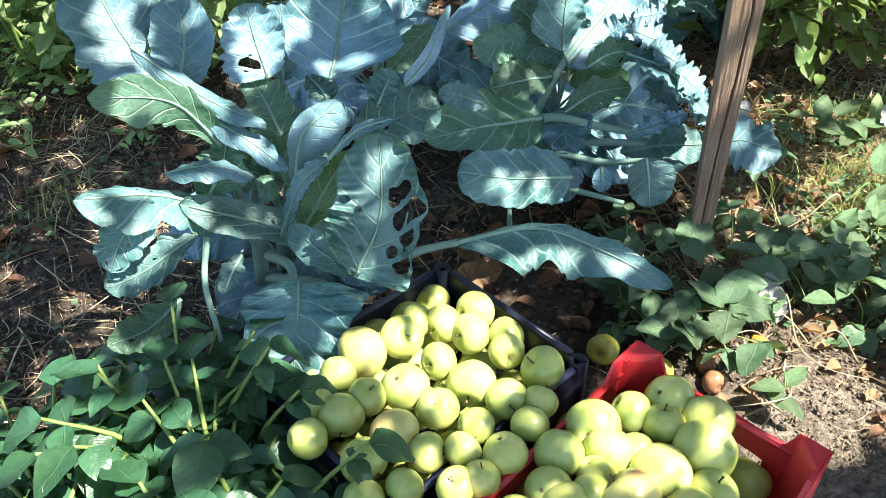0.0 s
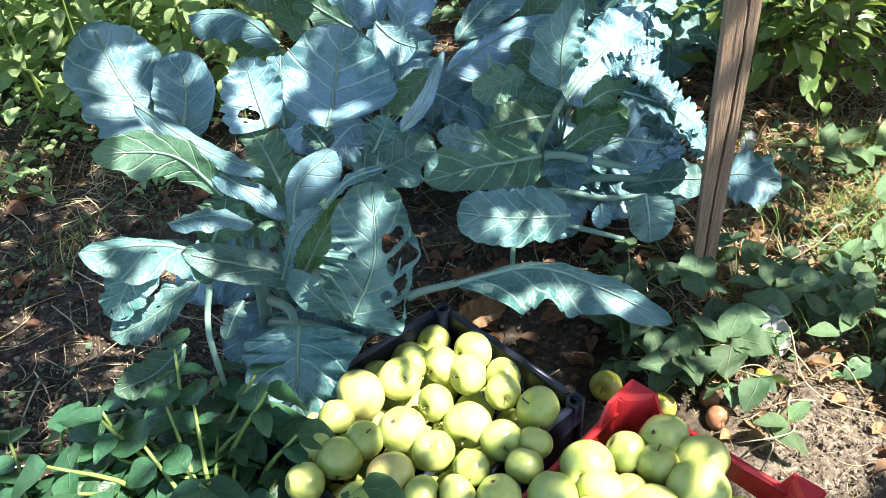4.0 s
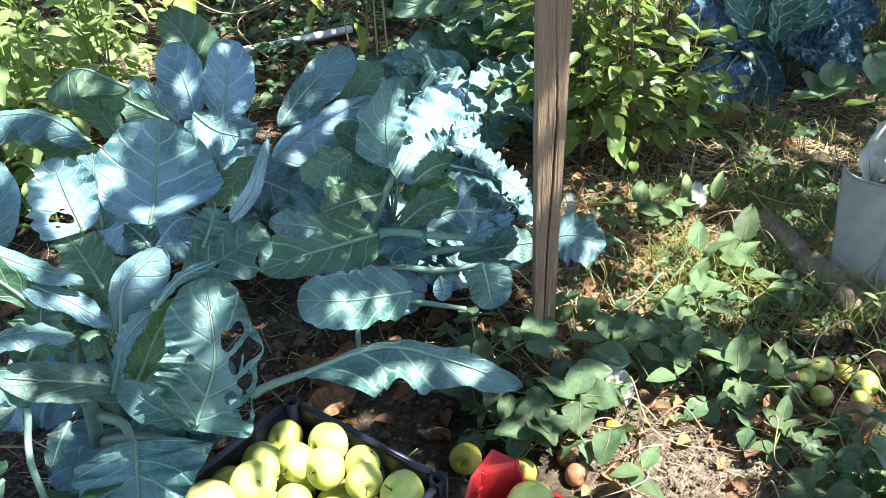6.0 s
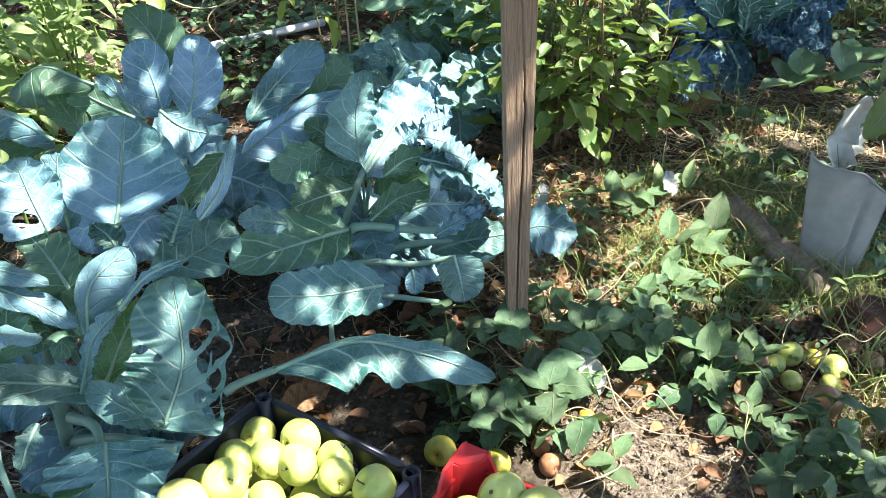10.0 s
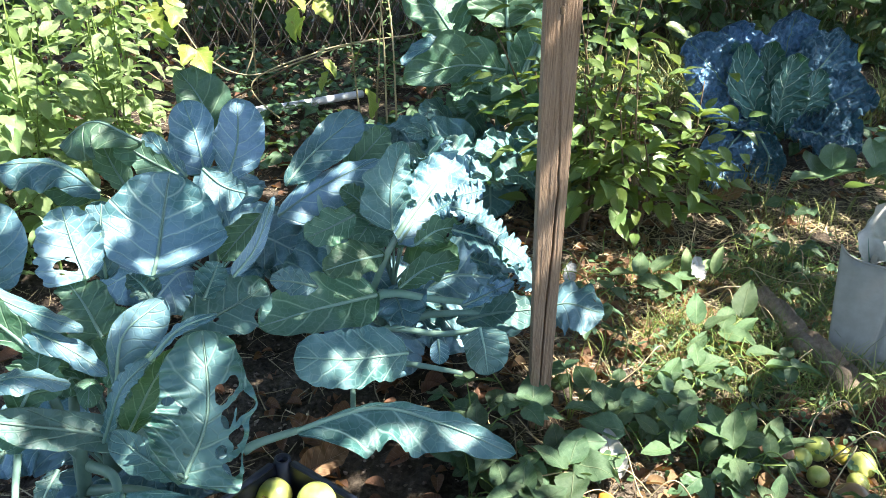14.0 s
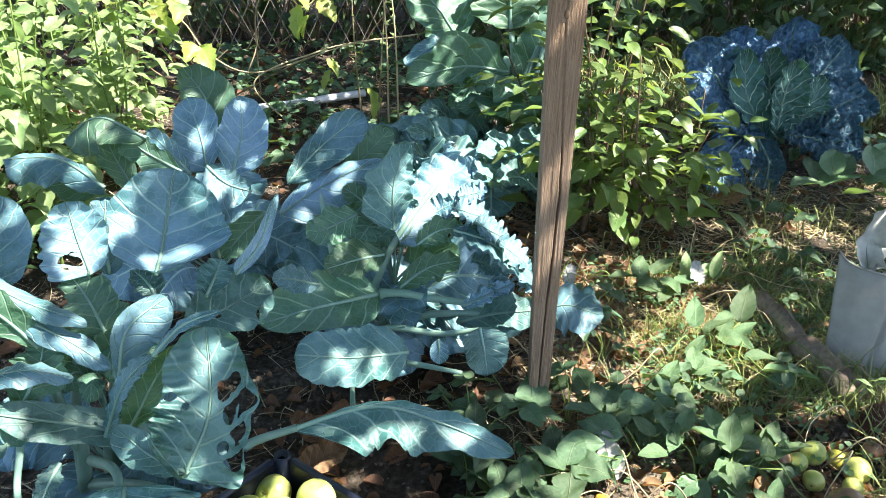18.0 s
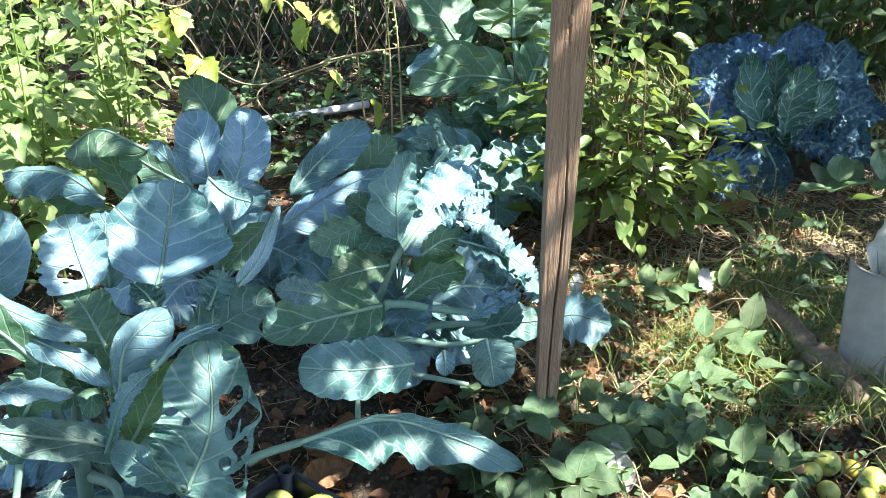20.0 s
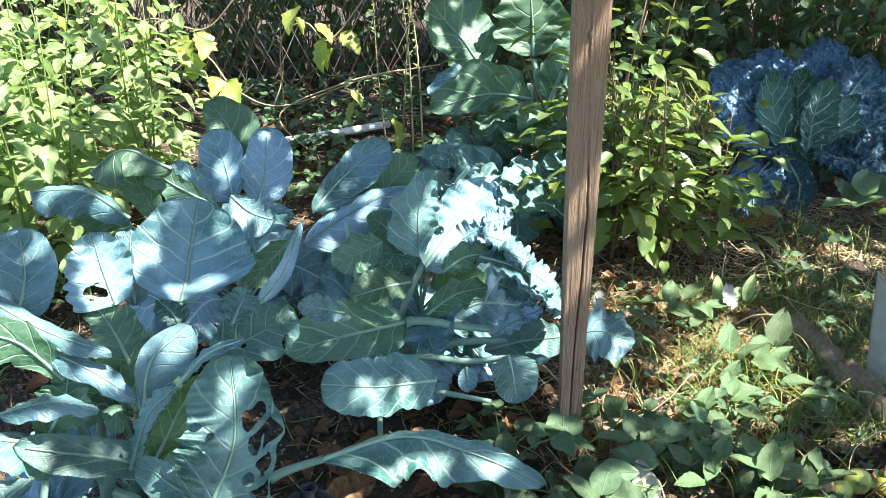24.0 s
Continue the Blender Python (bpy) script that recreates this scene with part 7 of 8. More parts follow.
spray((0.598, 1.489), ((0.574, 1.431, 0.100, 86, -45, 0.109), (0.590, 1.443, 0.100, 175, -20, 0.071), (0.563, 1.430, 0.100, -29, -15, 0.081),), SET_BRAMBLE)
spray((1.105, 2.053), ((1.063, 2.068, 0.070, -158, -15, 0.103), (1.062, 2.049, 0.070, -34, -15, 0.091), (1.071, 2.053, 0.070, 77, -40, 0.088), (1.117, 2.064, 0.070, 32, -25, 0.098), (1.139, 2.049, 0.070, -70, -10, 0.091), (1.169, 2.021, 0.070, 6, -10, 0.087), (1.151, 2.011, 0.070, -128, -5, 0.074),), SET_MINTY)
spray((1.276, 2.123), ((1.229, 2.071, 0.060, 69, -50, 0.101), (1.300, 2.032, 0.060, 59, -55, 0.101), (1.403, 2.173, 0.060, -47, -10, 0.093), (1.258, 2.052, 0.060, 31, -20, 0.080),), SET_YELLOW_WEED)
spray((1.178, 1.718), ((1.049, 1.631, 0.080, 54, -40, 0.081), (1.111, 1.703, 0.080, 17, -25, 0.087), (1.163, 1.725, 0.080, -52, -20, 0.104), (1.108, 1.747, 0.080, 75, -45, 0.089), (1.180, 1.739, 0.080, 48, -30, 0.086), (1.250, 1.765, 0.080, 64, -60, 0.111), (1.174, 1.598, 0.080, -4, -10, 0.093), (1.188, 1.529, 0.080, -21, -5, 0.124), (1.216, 1.714, 0.080, 35, -20, 0.080),), SET_MINTY)
spray((1.050, 1.586), ((1.021, 1.580, 0.070, 3, -20, 0.098), (0.932, 1.523, 0.070, 57, -35, 0.088), (1.032, 1.567, 0.070, 83, -30, 0.074), (1.015, 1.516, 0.070, -48, -10, 0.079), (0.989, 1.508, 0.070, -164, -10, 0.070), (0.851, 1.392, 0.070, 118, -25, 0.074),), SET_MINTY)
spray((0.758, 1.422), ((0.746, 1.326, 0.090, 151, -10, 0.101), (0.732, 1.370, 0.090, 50, -30, 0.096), (0.748, 1.432, 0.090, 108, -30, 0.081), (0.770, 1.421, 0.090, 2, -20, 0.088), (0.717, 1.412, 0.090, -177, -15, 0.083), (0.718, 1.339, 0.090, -104, 5, 0.082),), SET_BRAMBLE)
spray((0.618, 1.333), ((0.608, 1.260, 0.090, -42, -10, 0.095), (0.603, 1.236, 0.090, -115, 0, 0.092), (0.587, 1.237, 0.090, 138, -20, 0.085), (0.599, 1.257, 0.090, 58, -30, 0.081), (0.595, 1.299, 0.090, 93, -30, 0.082),), SET_BRAMBLE)
spray((0.500, 1.286), ((0.479, 1.177, 0.090, 80, -30, 0.080), (0.479, 1.187, 0.090, -165, -10, 0.075), (0.480, 1.183, 0.090, -64, -5, 0.083), (0.459, 1.222, 0.090, 105, -25, 0.072), (0.446, 1.280, 0.090, 153, -20, 0.066), (0.504, 1.166, 0.090, 13, -15, 0.070),), SET_BRAMBLE)
spray((0.442, 1.471), ((0.419, 1.388, 0.090, 152, -25, 0.075), (0.425, 1.368, 0.090, 2, -25, 0.068), (0.430, 1.390, 0.090, 77, -40, 0.063),), SET_BRAMBLE)
spray((1.021, 1.322), ((0.951, 1.236, 0.090, 76, -35, 0.089), (0.955, 1.259, 0.090, 151, -20, 0.078), (0.991, 1.275, 0.090, 56, -45, 0.081), (0.969, 1.248, 0.090, 13, -20, 0.072), (0.964, 1.245, 0.090, -141, 0, 0.077), (0.955, 1.233, 0.090, -95, 0, 0.070), (0.954, 1.303, 0.090, 93, -30, 0.066),), SET_MINTY)
spray((0.912, 1.387), ((0.864, 1.322, 0.080, 119, -25, 0.065), (0.875, 1.319, 0.080, 47, -40, 0.066), (0.874, 1.332, 0.080, -120, 0, 0.064), (0.833, 1.285, 0.080, -166, -10, 0.069), (0.820, 1.325, 0.080, 135, -20, 0.064),), SET_MINTY)
spray((1.065, 1.273), ((1.040, 1.237, 0.080, 22, -25, 0.073), (1.058, 1.272, 0.080, 49, -40, 0.072), (1.084, 1.259, 0.080, 1, -20, 0.071), (1.028, 1.212, 0.080, 81, -30, 0.058),), SET_MINTY)
spray((2.201, 2.902), ((1.935, 2.538, 0.150, -156, -15, 0.144), (1.999, 2.560, 0.150, 64, -35, 0.157), (1.945, 2.528, 0.150, 9, -20, 0.175), (1.998, 2.471, 0.150, -43, -15, 0.171), (2.068, 2.616, 0.150, 47, -30, 0.161), (1.980, 2.591, 0.150, 92, -25, 0.140),), SET_MINTY)
spray((2.503, 2.964), ((2.143, 2.513, 0.150, 66, -35, 0.186), (2.100, 2.490, 0.150, 8, -20, 0.178), (2.225, 2.625, 0.150, 49, -35, 0.166), (2.277, 2.664, 0.150, -14, -20, 0.162),), SET_MINTY)
spray((0.989, 0.986), ((0.944, 0.934, 0.070, 138, -10, 0.048), (0.961, 0.953, 0.070, 52, -35, 0.046), (1.006, 0.939, 0.070, 25, -20, 0.050), (0.982, 0.990, 0.070, 105, -30, 0.044),), SET_MINTY)
spray((1.145, 0.996), ((1.075, 0.932, 0.070, 9, -20, 0.078), (1.113, 0.977, 0.070, 49, -45, 0.050), (1.081, 0.936, 0.070, -155, -5, 0.048),), SET_MINTY)
spray((1.016, 1.138), ((0.974, 1.096, 0.060, 105, -30, 0.055), (0.980, 1.087, 0.060, 28, -30, 0.055), (0.995, 1.123, 0.060, 60, -45, 0.054), (0.981, 1.064, 0.060, -27, -10, 0.052), (0.951, 1.071, 0.060, -178, -10, 0.051),), SET_MINTY)
spray((1.385, 1.470), ((1.345, 1.485, 0.115, 150, -10, 0.042), (1.392, 1.455, 0.120, -60, -10, 0.046), (1.435, 1.437, 0.115, -20, -15, 0.044), (1.490, 1.415, 0.120, 10, -15, 0.056), (1.420, 1.445, 0.070, -90, -10, 0.036),), SET_YELLOW_WEED)
spray((0.689, 1.143), ((0.668, 1.060, 0.050, -178, -10, 0.063), (0.638, 1.053, 0.050, -39, -10, 0.075), (0.675, 1.067, 0.050, 46, -30, 0.058),), SET_MINTY)


# ---- broken bucket, log, pot, pipe, cloth ----
def rim_height(s):
    drop = min(1.0, max(0.0, (s - 0.60) / 0.36))
    return 0.262 + 0.030 * math.exp(-s / 0.10) - 0.045 * drop * drop * (3 - 2 * drop)


def build_bucket():
    b = thing("bucket_shard", (1.658, 1.805, 0.0), "broken grey plastic bucket wall with an uneven rim standing in weeds", "bucket")
    ring, rows, t = 26, 14, 0.005
    verts, faces = [], []
    for side in (0, 1):
        for i in range(rows + 1):
            f = i / rows
            for j in range(ring + 1):
                s = j / ring
                a = radians(-24 + 48 * s) * (0.66 + 0.34 * f)
                r = 0.26 - side * t - 0.012 * math.exp(-((s - 0.70 - 0.06 * f) / 0.035) ** 2)
                top = rim_height(s)
                verts.append((r * math.sin(a), -r * math.cos(a) + 0.03 * f, -0.02 + f * (top + 0.02)))
    w = ring + 1
    n = (rows + 1) * w
    for i in range(rows):
        for j in range(ring):
            faces.append((i * w + j, i * w + j + 1, (i + 1) * w + j + 1, (i + 1) * w + j))
            faces.append((n + (i + 1) * w + j, n + (i + 1) * w + j + 1, n + i * w + j + 1, n + i * w + j))
    for j in range(ring):
        faces.append((rows * w + j, rows * w + j + 1, n + rows * w + j + 1, n + rows * w + j))
    for i in range(rows):
        for j in (0, ring):
            faces.append((i * w + j, (i + 1) * w + j, n + (i + 1) * w + j, n + i * w + j))
    mesh_ob("wall", raw_mesh("wall", verts, faces), GREY_PLASTIC, b)
    v, f = tube([Vector((0.26 * math.sin(radians(-24 + 48 * k / 20)), -0.26 * math.cos(radians(-24 + 48 * k / 20)) + 0.03,
                         rim_height(k / 20))) for k in range(21)], 0.0032, 6)
    mesh_ob("rim", raw_mesh("rim", v, f), GREY_PLASTIC, b)
    b.rotation_euler = (radians(-6), 0, radians(-38))


build_bucket()


def build_log(a, b, r, name, label):
    a, b = Vector(a), Vector(b)
    line = curve_points((a, (a + b) / 2 + Vector((0.01, 0.01, 0.004)), b), 14)
    t = thing(name, a, label, "log")
    v, f = tube(line, [r * (1 + 0.05 * math.sin(k * 1.3)) for k in range(14)], 22)
    v = [line[min(k // 22, 13)].lerp(q, 1 + 0.16 * math.sin(5 * k % 22) + 0.12 * math.sin(k % 22 * 2.6)) for k, q in enumerate(v)]
    v = [q + Vector((noise.noise(q * 30), noise.noise(q * 30 + Vector((5, 0, 0))), noise.noise(q * 30 + Vector((0, 7, 0))))) * r * 0.28 - a for q in v]
    mesh_ob("trunk_piece", raw_mesh("trunk_piece", v, f), LOGWOOD, t)


build_log((1.407, 1.948, 0.035), (1.413, 1.71, 0.03), 0.03, "log", "grey weathered piece of log lying in the weeds")
build_log((1.397, 1.694, 0.035), (1.418, 1.474, 0.03), 0.036, "log", "short rotting log end beside the bucket wall")


bowl = thing("clay_bowl", (1.47, 1.37, 0.0), "dark red-brown clay bowl lying upside down in the weeds", "bowl")
verts, faces = [], []
for k in range(9):
    r, z = ((0.092, 0.0), (0.094, 0.012), (0.086, 0.014), (0.082, 0.03), (0.070, 0.052), (0.052, 0.066), (0.048, 0.074), (0.040, 0.074), (0.036, 0.068))[k]
    verts += [(r * math.cos(q * math.pi / 14), r * math.sin(q * math.pi / 14), z - 0.008 + 0.004 * noise.noise((r * 20, q * 0.4, 2))) for q in range(28)]
for k in range(8):
    for j in range(28):
        n = (j + 1) % 28
        faces.append((k * 28 + j, k * 28 + n, (k + 1) * 28 + n, (k + 1) * 28 + j))
faces.append(tuple(range(8 * 28, 9 * 28)))
mesh_ob("shell", raw_mesh("shell", verts, faces), BROWN_POT, bowl)

pipe = thing("drain_pipe", (-0.09, 3.88, 0.03), "pale grey plastic pipe lying on the ground", "pipe")
tube_part("pipe_body", curve_points(((-0.12, 3.86, 0.045), (0.10, 3.96, 0.045), (0.40, 4.10, 0.045)), 12), 0.019, PIPE, pipe, "", 14)
tube_part("coupling", [(-0.135, 3.853, 0.045), (-0.08, 3.879, 0.045)], 0.023, PIPE, pipe, "", 14)

# a pale flat scrap and a bleached husk
scrap = thing("scrap_of_cloth", (-1.53, 1.80, 0.02), "crumpled pale grey scrap of cloth on bare soil", "cloth")
verts, faces = [], []
for j in range(15):
    for i in range(13):
        x, y = (i / 12 - 0.5) * 0.17, (j / 14 - 0.5) * 0.30
        verts.append((x * (1 + 0.2 * noise.noise((0, y * 12, 1))) + y * 0.25, y + 0.02 * noise.noise((x * 14, 0, 5)), 0.022 + 0.03 * noise.noise((x * 15, y * 15, 3)) + 0.006 * noise.noise((x * 60, y * 60, 3))))
for j in range(14):
    for i in range(12):
        faces.append((j * 13 + i, j * 13 + i + 1, (j + 1) * 13 + i + 1, (j + 1) * 13 + i))
mesh_ob("fabric", raw_mesh("fabric", verts, faces), CLOTH, scrap)
husk = thing("dry_husk", (1.76, 1.98, 0.0), "bleached white dry leaf husk with dark streaks by the bucket wall", "husk")
tube_part("stalk", curve_points(((1.83, 2.04, -0.01), (1.80, 2.01, 0.07), (1.748, 1.955, 0.135)), 7), 0.003, HUSK, husk)
leaf(husk, (1.748, 1.95, 0.125), (1.735, 1.965, 0.225), (1.800, 1.98, 0.335), 0.105, n=(-0.35, -0.9, 0.2), petiole=0.02, ruffle=0.22, cup=0.5, seed=301, mat=HUSK, rib=0.002, waves=3, holes=0.05)
leaf(husk, (1.752, 1.952, 0.13), (1.800, 1.965, 0.22), (1.880, 1.985, 0.32), 0.060, n=(0.25, -0.9, 0.35), petiole=0.02, ruffle=0.25, cup=0.4, seed=302, mat=HUSK, rib=0.002, waves=4, holes=0.1)
shrub = thing("broad_leaved_shoot", (1.85, 1.76, 0.0), "young shoot with large soft green leaves over the bucket wall", "shoot")
tube_part("stem", curve_points(((1.85, 1.76, -0.02), (1.84, 1.76, 0.3), (1.79, 1.75, 0.60)), 9), 0.004, STEM, shrub)
leaf(shrub, (1.81, 1.755, 0.50), (1.70, 1.75, 0.415), (1.635, 1.75, 0.319), 0.085, n=(-0.45, -0.75, 0.35), petiole=0.08, ruffle=0.03, seed=303, mat=PEPPER, rib=0.002, holes=0)
leaf(shrub, (1.80, 1.75, 0.585), (1.695, 1.75, 0.557), (1.635, 1.75, 0.485), 0.06, n=(-0.45, -0.75, 0.35), petiole=0.08, ruffle=0.03, seed=304, mat=PEPPER, rib=0.002, holes=0)


# ---- single fallen things ----
def lone_leaf(name, at, width, length, heading, mat, label, seed, tilt=0.25, n=None):
    d = Vector((math.cos(radians(heading)), math.sin(radians(heading)), 0))
    o = Vector(at)
    p = thing(name, at, label, "leaf")
    leaf(p, o, o + d * length * 0.5 + Vector((0, 0, 0.02)), o + d * length + Vector((0, 0, length * tilt)), width, n=n or (0, -0.5, 0.85), petiole=0.08, ruffle=0.12, cup=0.2,
         seed=seed, mat=mat, rib=0.0015, rib_mat=DRY, holes=0.08)


lone_leaf("dead_leaf", (0.04, 1.38, 0.02), 0.075, 0.12, 20, DRY, "large brown dead leaf curled on dark soil", 501)
lone_leaf("dead_leaf", (0.10, 1.47, 0.02), 0.06, 0.10, 130, DRY, "large brown dead leaf curled on dark soil", 502)
lone_leaf("dead_leaf", (1.62, 2.70, 0.02), 0.08, 0.13, -30, DRY, "orange-brown dead leaf under the savoy cabbage", 503, 0.5)
lone_leaf("dead_leaf", (0.86, 1.95, 0.02), 0.05, 0.08, 60, DRY, "brown dead leaf in dry grass", 504)
lone_leaf("pale_leaf", (0.715, 1.25, 0.04), 0.062, 0.085, 100, CLOTH, "bleached pale leaf standing among brambles", 505, 0.9, (0, -0.9, 0.4))
lone_leaf("pale_leaf", (1.24, 2.0, 0.06), 0.05, 0.08, 80, CLOTH, "bleached pale leaf in the grass", 506, 0.6, (0, -0.8, 0.5))
lone_leaf("pale_leaf", (0.84, 2.06, 0.05), 0.045, 0.07, 60, CLOTH, "bleached pale leaf beside the post", 507, 0.6, (0, -0.8, 0.5))
lone_leaf("yellow_leaf", (-0.275, 0.985, 0.255), 0.028, 0.035, 10, YELLOW, "small yellow leaf fallen on a broccoli leaf", 508, 0.1)
FRUIT = apple_material("orange_fruit", (0.60, 0.20, 0.03), (0.70, 0.32, 0.06), (0.4, 0.1, 0.02, 0.5))
bm = bmesh.new()
bmesh.ops.create_uvsphere(bm, u_segments=16, v_segments=10, radius=1)
for q in bm.verts:
    q.co *= 1 + 0.25 * noise.noise(q.co * 1.6)
    q.co.z *= 0.6
piece = part("rotten_fruit", bm, FRUIT, None)
piece.matrix_world = pose(0.682, 1.235, 0.010) @ Matrix.Scale(0.018, 4)
tagged(piece, "squashed orange rotten fruit on bare soil", "fruit")


# ---- back of the garden: fence, hedge, vines, stalks ----
def build_fence():
    f = thing("chain_link_fence", (0, 5.05, 0), "rusty chain-link wire fence in front of a dark hedge", "fence")
    step, h = 0.11, 1.45
    pts, n = [], int(h / step)
    for k in range(n + 1):
        pts.append(((step / 2) * (k % 2), 0.004 * (k % 2), k * step))
    v, fc = tube(pts, 0.0028, 5)
    me = raw_mesh("wire", v, fc)
    me.materials.append(WIRE)
    k = 0
    x = -4.2
    while x < 5.6:
        for q in (0, 1):
            w = new("wire", me)
            w.parent = f
            w.matrix_basis = pose(x + (0 if q else 0), 0.003 * q, 0) @ Matrix.Diagonal((1 if q == 0 else -1, 1, 1, 1))
        x += step
    for x in (-3.4, -0.9, 1.7, 4.2):
        tube_part("fence_post", [(x, 5.08, -0.05), (x, 5.08, 0.8), (x, 5.08, 1.55)], 0.022, WIRE, f, "", 12)


build_fence()


def scatter(name, meshes, count, area, seed, mat, label, category, size=(0.7, 1.3), lift=0.0, tilt=25, keep=None, tilt0=0.0):
    """Many small pieces strewn over an area of the ground, as one piece of stuff."""
    rnd = random.Random(seed)
    mats = []
    x0, x1, y0, y1 = area
    while len(mats) < count:
        x, y = rnd.uniform(x0, x1), rnd.uniform(y0, y1)
        if keep and not keep(x, y, rnd):
            continue
        m = pose(x, y, ground_z(x, y) + lift + rnd.uniform(0, 0.012), 0, 0, rnd.uniform(0, 360)) @ pose(0, 0, 0, rnd.uniform(-tilt, tilt), tilt0 + rnd.uniform(-tilt, tilt), 0)
        mats.append((rnd.randrange(len(meshes)), m @ Matrix.Scale(rnd.uniform(*size), 4)))
    ob = joined(name, meshes, mats, mat)
    return tagged(ob, label, category, "", "stuff")


def strip_mesh(length, width, bend, seed, upright=False, rows=4):
    rnd = random.Random(seed)
    verts, faces = [], []
    c = rnd.uniform(-bend, bend)
    for i in range(rows + 1):
        s = i / rows
        w = width * (1 - 0.85 * s if upright else 1 - 0.3 * s) / 2
        if upright:
            p = Vector((c * s * s * length, 0.3 * c * s * length, s * length * (1 - 0.25 * abs(c) * s)))
            verts += [p + Vector((0, -w, 0)), p + Vector((0, w, 0))]
        else:
            p = Vector(((s - 0.5) * length, c * length * (s - 0.5) ** 2 * 2, 0.03 * length * math.sin(5 * s + seed)))
            verts += [p + Vector((0, -w, 0)), p + Vector((0, 0, w)), p + Vector((0, w, 0))]
    k = 2 if upright else 3
    for i in range(rows):
        for j in range(k - 1):
            faces.append((i * k + j, i * k + j + 1, (i + 1) * k + j + 1, (i + 1) * k + j))
    return raw_mesh("strip", verts, faces)


def clod_mesh(seed):
    bm = bmesh.new()
    bmesh.ops.create_icosphere(bm, subdivisions=1, radius=0.01)
    for v in bm.verts:
        v.co *= 1 + 1.1 * noise.noise(v.co * 130 + Vector((seed * 5.3, 0, 0)))
        v.co.z *= 0.7
    me = bpy.data.meshes.new("clod")
    bm.to_mesh(me)
    bm.free()
    return me


STRAWS = [strip_mesh(0.12, 0.0026, 0.35, k) for k in range(6)]
BLADES = [strip_mesh(0.10, 0.0042, 0.9, k, True) for k in range(6)]
FINE = [strip_mesh(0.075, 0.0026, 1.2, k + 20, True) for k in range(6)]
CLODS = [clod_mesh(k) for k in range(5)]


def bed(x, y, rnd):
    return not (-0.35 < x < 0.62 and 0.4 < y < 1.15)


def sparse(scale, cut, shift=0.0):
    return lambda x, y, rnd: bed(x, y, rnd) and noise.noise((x * scale + shift, y * scale, shift)) > cut


scatter("straw_litter", STRAWS, 5200, (-2.3, 3.2, 0.6, 5.0), 1, STRAW, "pale dry straw and stalks strewn over soil", "straw", (0.4, 1.5), keep=sparse(2.1, -0.15, 3))
scatter("straw_litter", STRAWS, 5600, (0.6, 2.4, 1.45, 3.0), 2, STRAW, "pale dry grass stalks matted on the ground", "straw", (0.4, 1.2))
scatter("straw_litter", STRAWS, 380, (-1.9, -0.45, 1.0, 2.2), 12, STRAW, "dry roots and stalks on dark soil", "straw", (0.5, 1.7))
scatter("dry_leaf_litter", SET_DRY, 1500, (-1.6, 3.4, 1.35, 5.2), 3, DRY, "brown curled dead leaves on the ground", "dead leaves", (0.35, 1.0), keep=sparse(1.7, -0.1, 7))
scatter("dry_leaf_litter", SET_DRY, 420, (0.55, 1.75, 1.05, 2.2), 19, DRY, "brown dead leaves among weeds by the post", "dead leaves", (0.25, 0.8))
scatter("dry_leaf_litter", SET_DRY, 150, (-0.2, 0.9, 1.15, 2.1), 4, DRY, "brown dead leaves under the broccoli", "dead leaves", (0.3, 0.7), keep=bed)
scatter("dry_leaf_litter", SET_DRY, 620, (0.72, 1.25, 1.65, 2.6), 41, DRY, "brown curled dead leaves behind the post", "dead leaves", (0.25, 0.75))
scatter("dry_leaf_litter", SET_DRY, 260, (0.85, 1.6, 0.85, 1.4), 42, DRY, "brown dead leaves among windfall apples", "dead leaves", (0.25, 0.7))
scatter("straw_litter", STRAWS, 900, (0.5, 1.2, 0.85, 1.5), 15, STRAW, "short bits of straw on bare pale soil", "straw", (0.1, 0.5))
scatter("soil_crumbs", CLODS, 2600, (0.48, 1.1, 0.9, 1.4), 17, SOIL, "pale dry crumbs of bare soil", "soil", (0.08, 0.34), keep=bed)
scatter("soil_clods", CLODS, 7000, (-1.9, -0.3, 0.8, 2.3), 21, CLOD, "fine crumbs of dug dark soil", "soil", (0.1, 0.42), keep=bed)
scatter("root_litter", STRAWS, 700, (-1.9, -0.35, 0.9, 2.3), 22, WOODY, "dark dead roots and stems on dug soil", "roots", (0.4, 1.3))
scatter("soil_clods", CLODS, 9000, (-2.2, 1.6, 0.4, 3.0), 5, CLOD, "loose crumbs and clods of dark soil", "soil", (0.1, 0.6), keep=bed)
scatter("grass", BLADES, 1100, (0.75, 2.4, 1.55, 2.9), 6, GRASS, "thin green grass between dry stalks", "grass", (0.5, 1.3), keep=sparse(2.6, 0.0, 2))
scatter("fine_grass", FINE, 3600, (0.98, 1.75, 1.42, 2.2), 7, PALE_GRASS, "fine tangled light green grass", "grass", (0.5, 1.2), tilt=40, keep=sparse(2.2, -0.25, 5))
scatter("grass", BLADES, 1500, (1.0, 2.0, 0.7, 1.6), 8, GRASS, "scattered green grass among windfall apples", "grass", (0.5, 1.3), keep=sparse(3.0, 0.05, 9))
scatter("low_weeds", SET_WEED, 900, (-1.9, -0.75, 1.1, 2.2), 16, WEED, "tiny weed seedlings on dark soil", "weeds", (0.15, 0.4), 0.015, 40, keep=sparse(2.8, -0.05, 6))
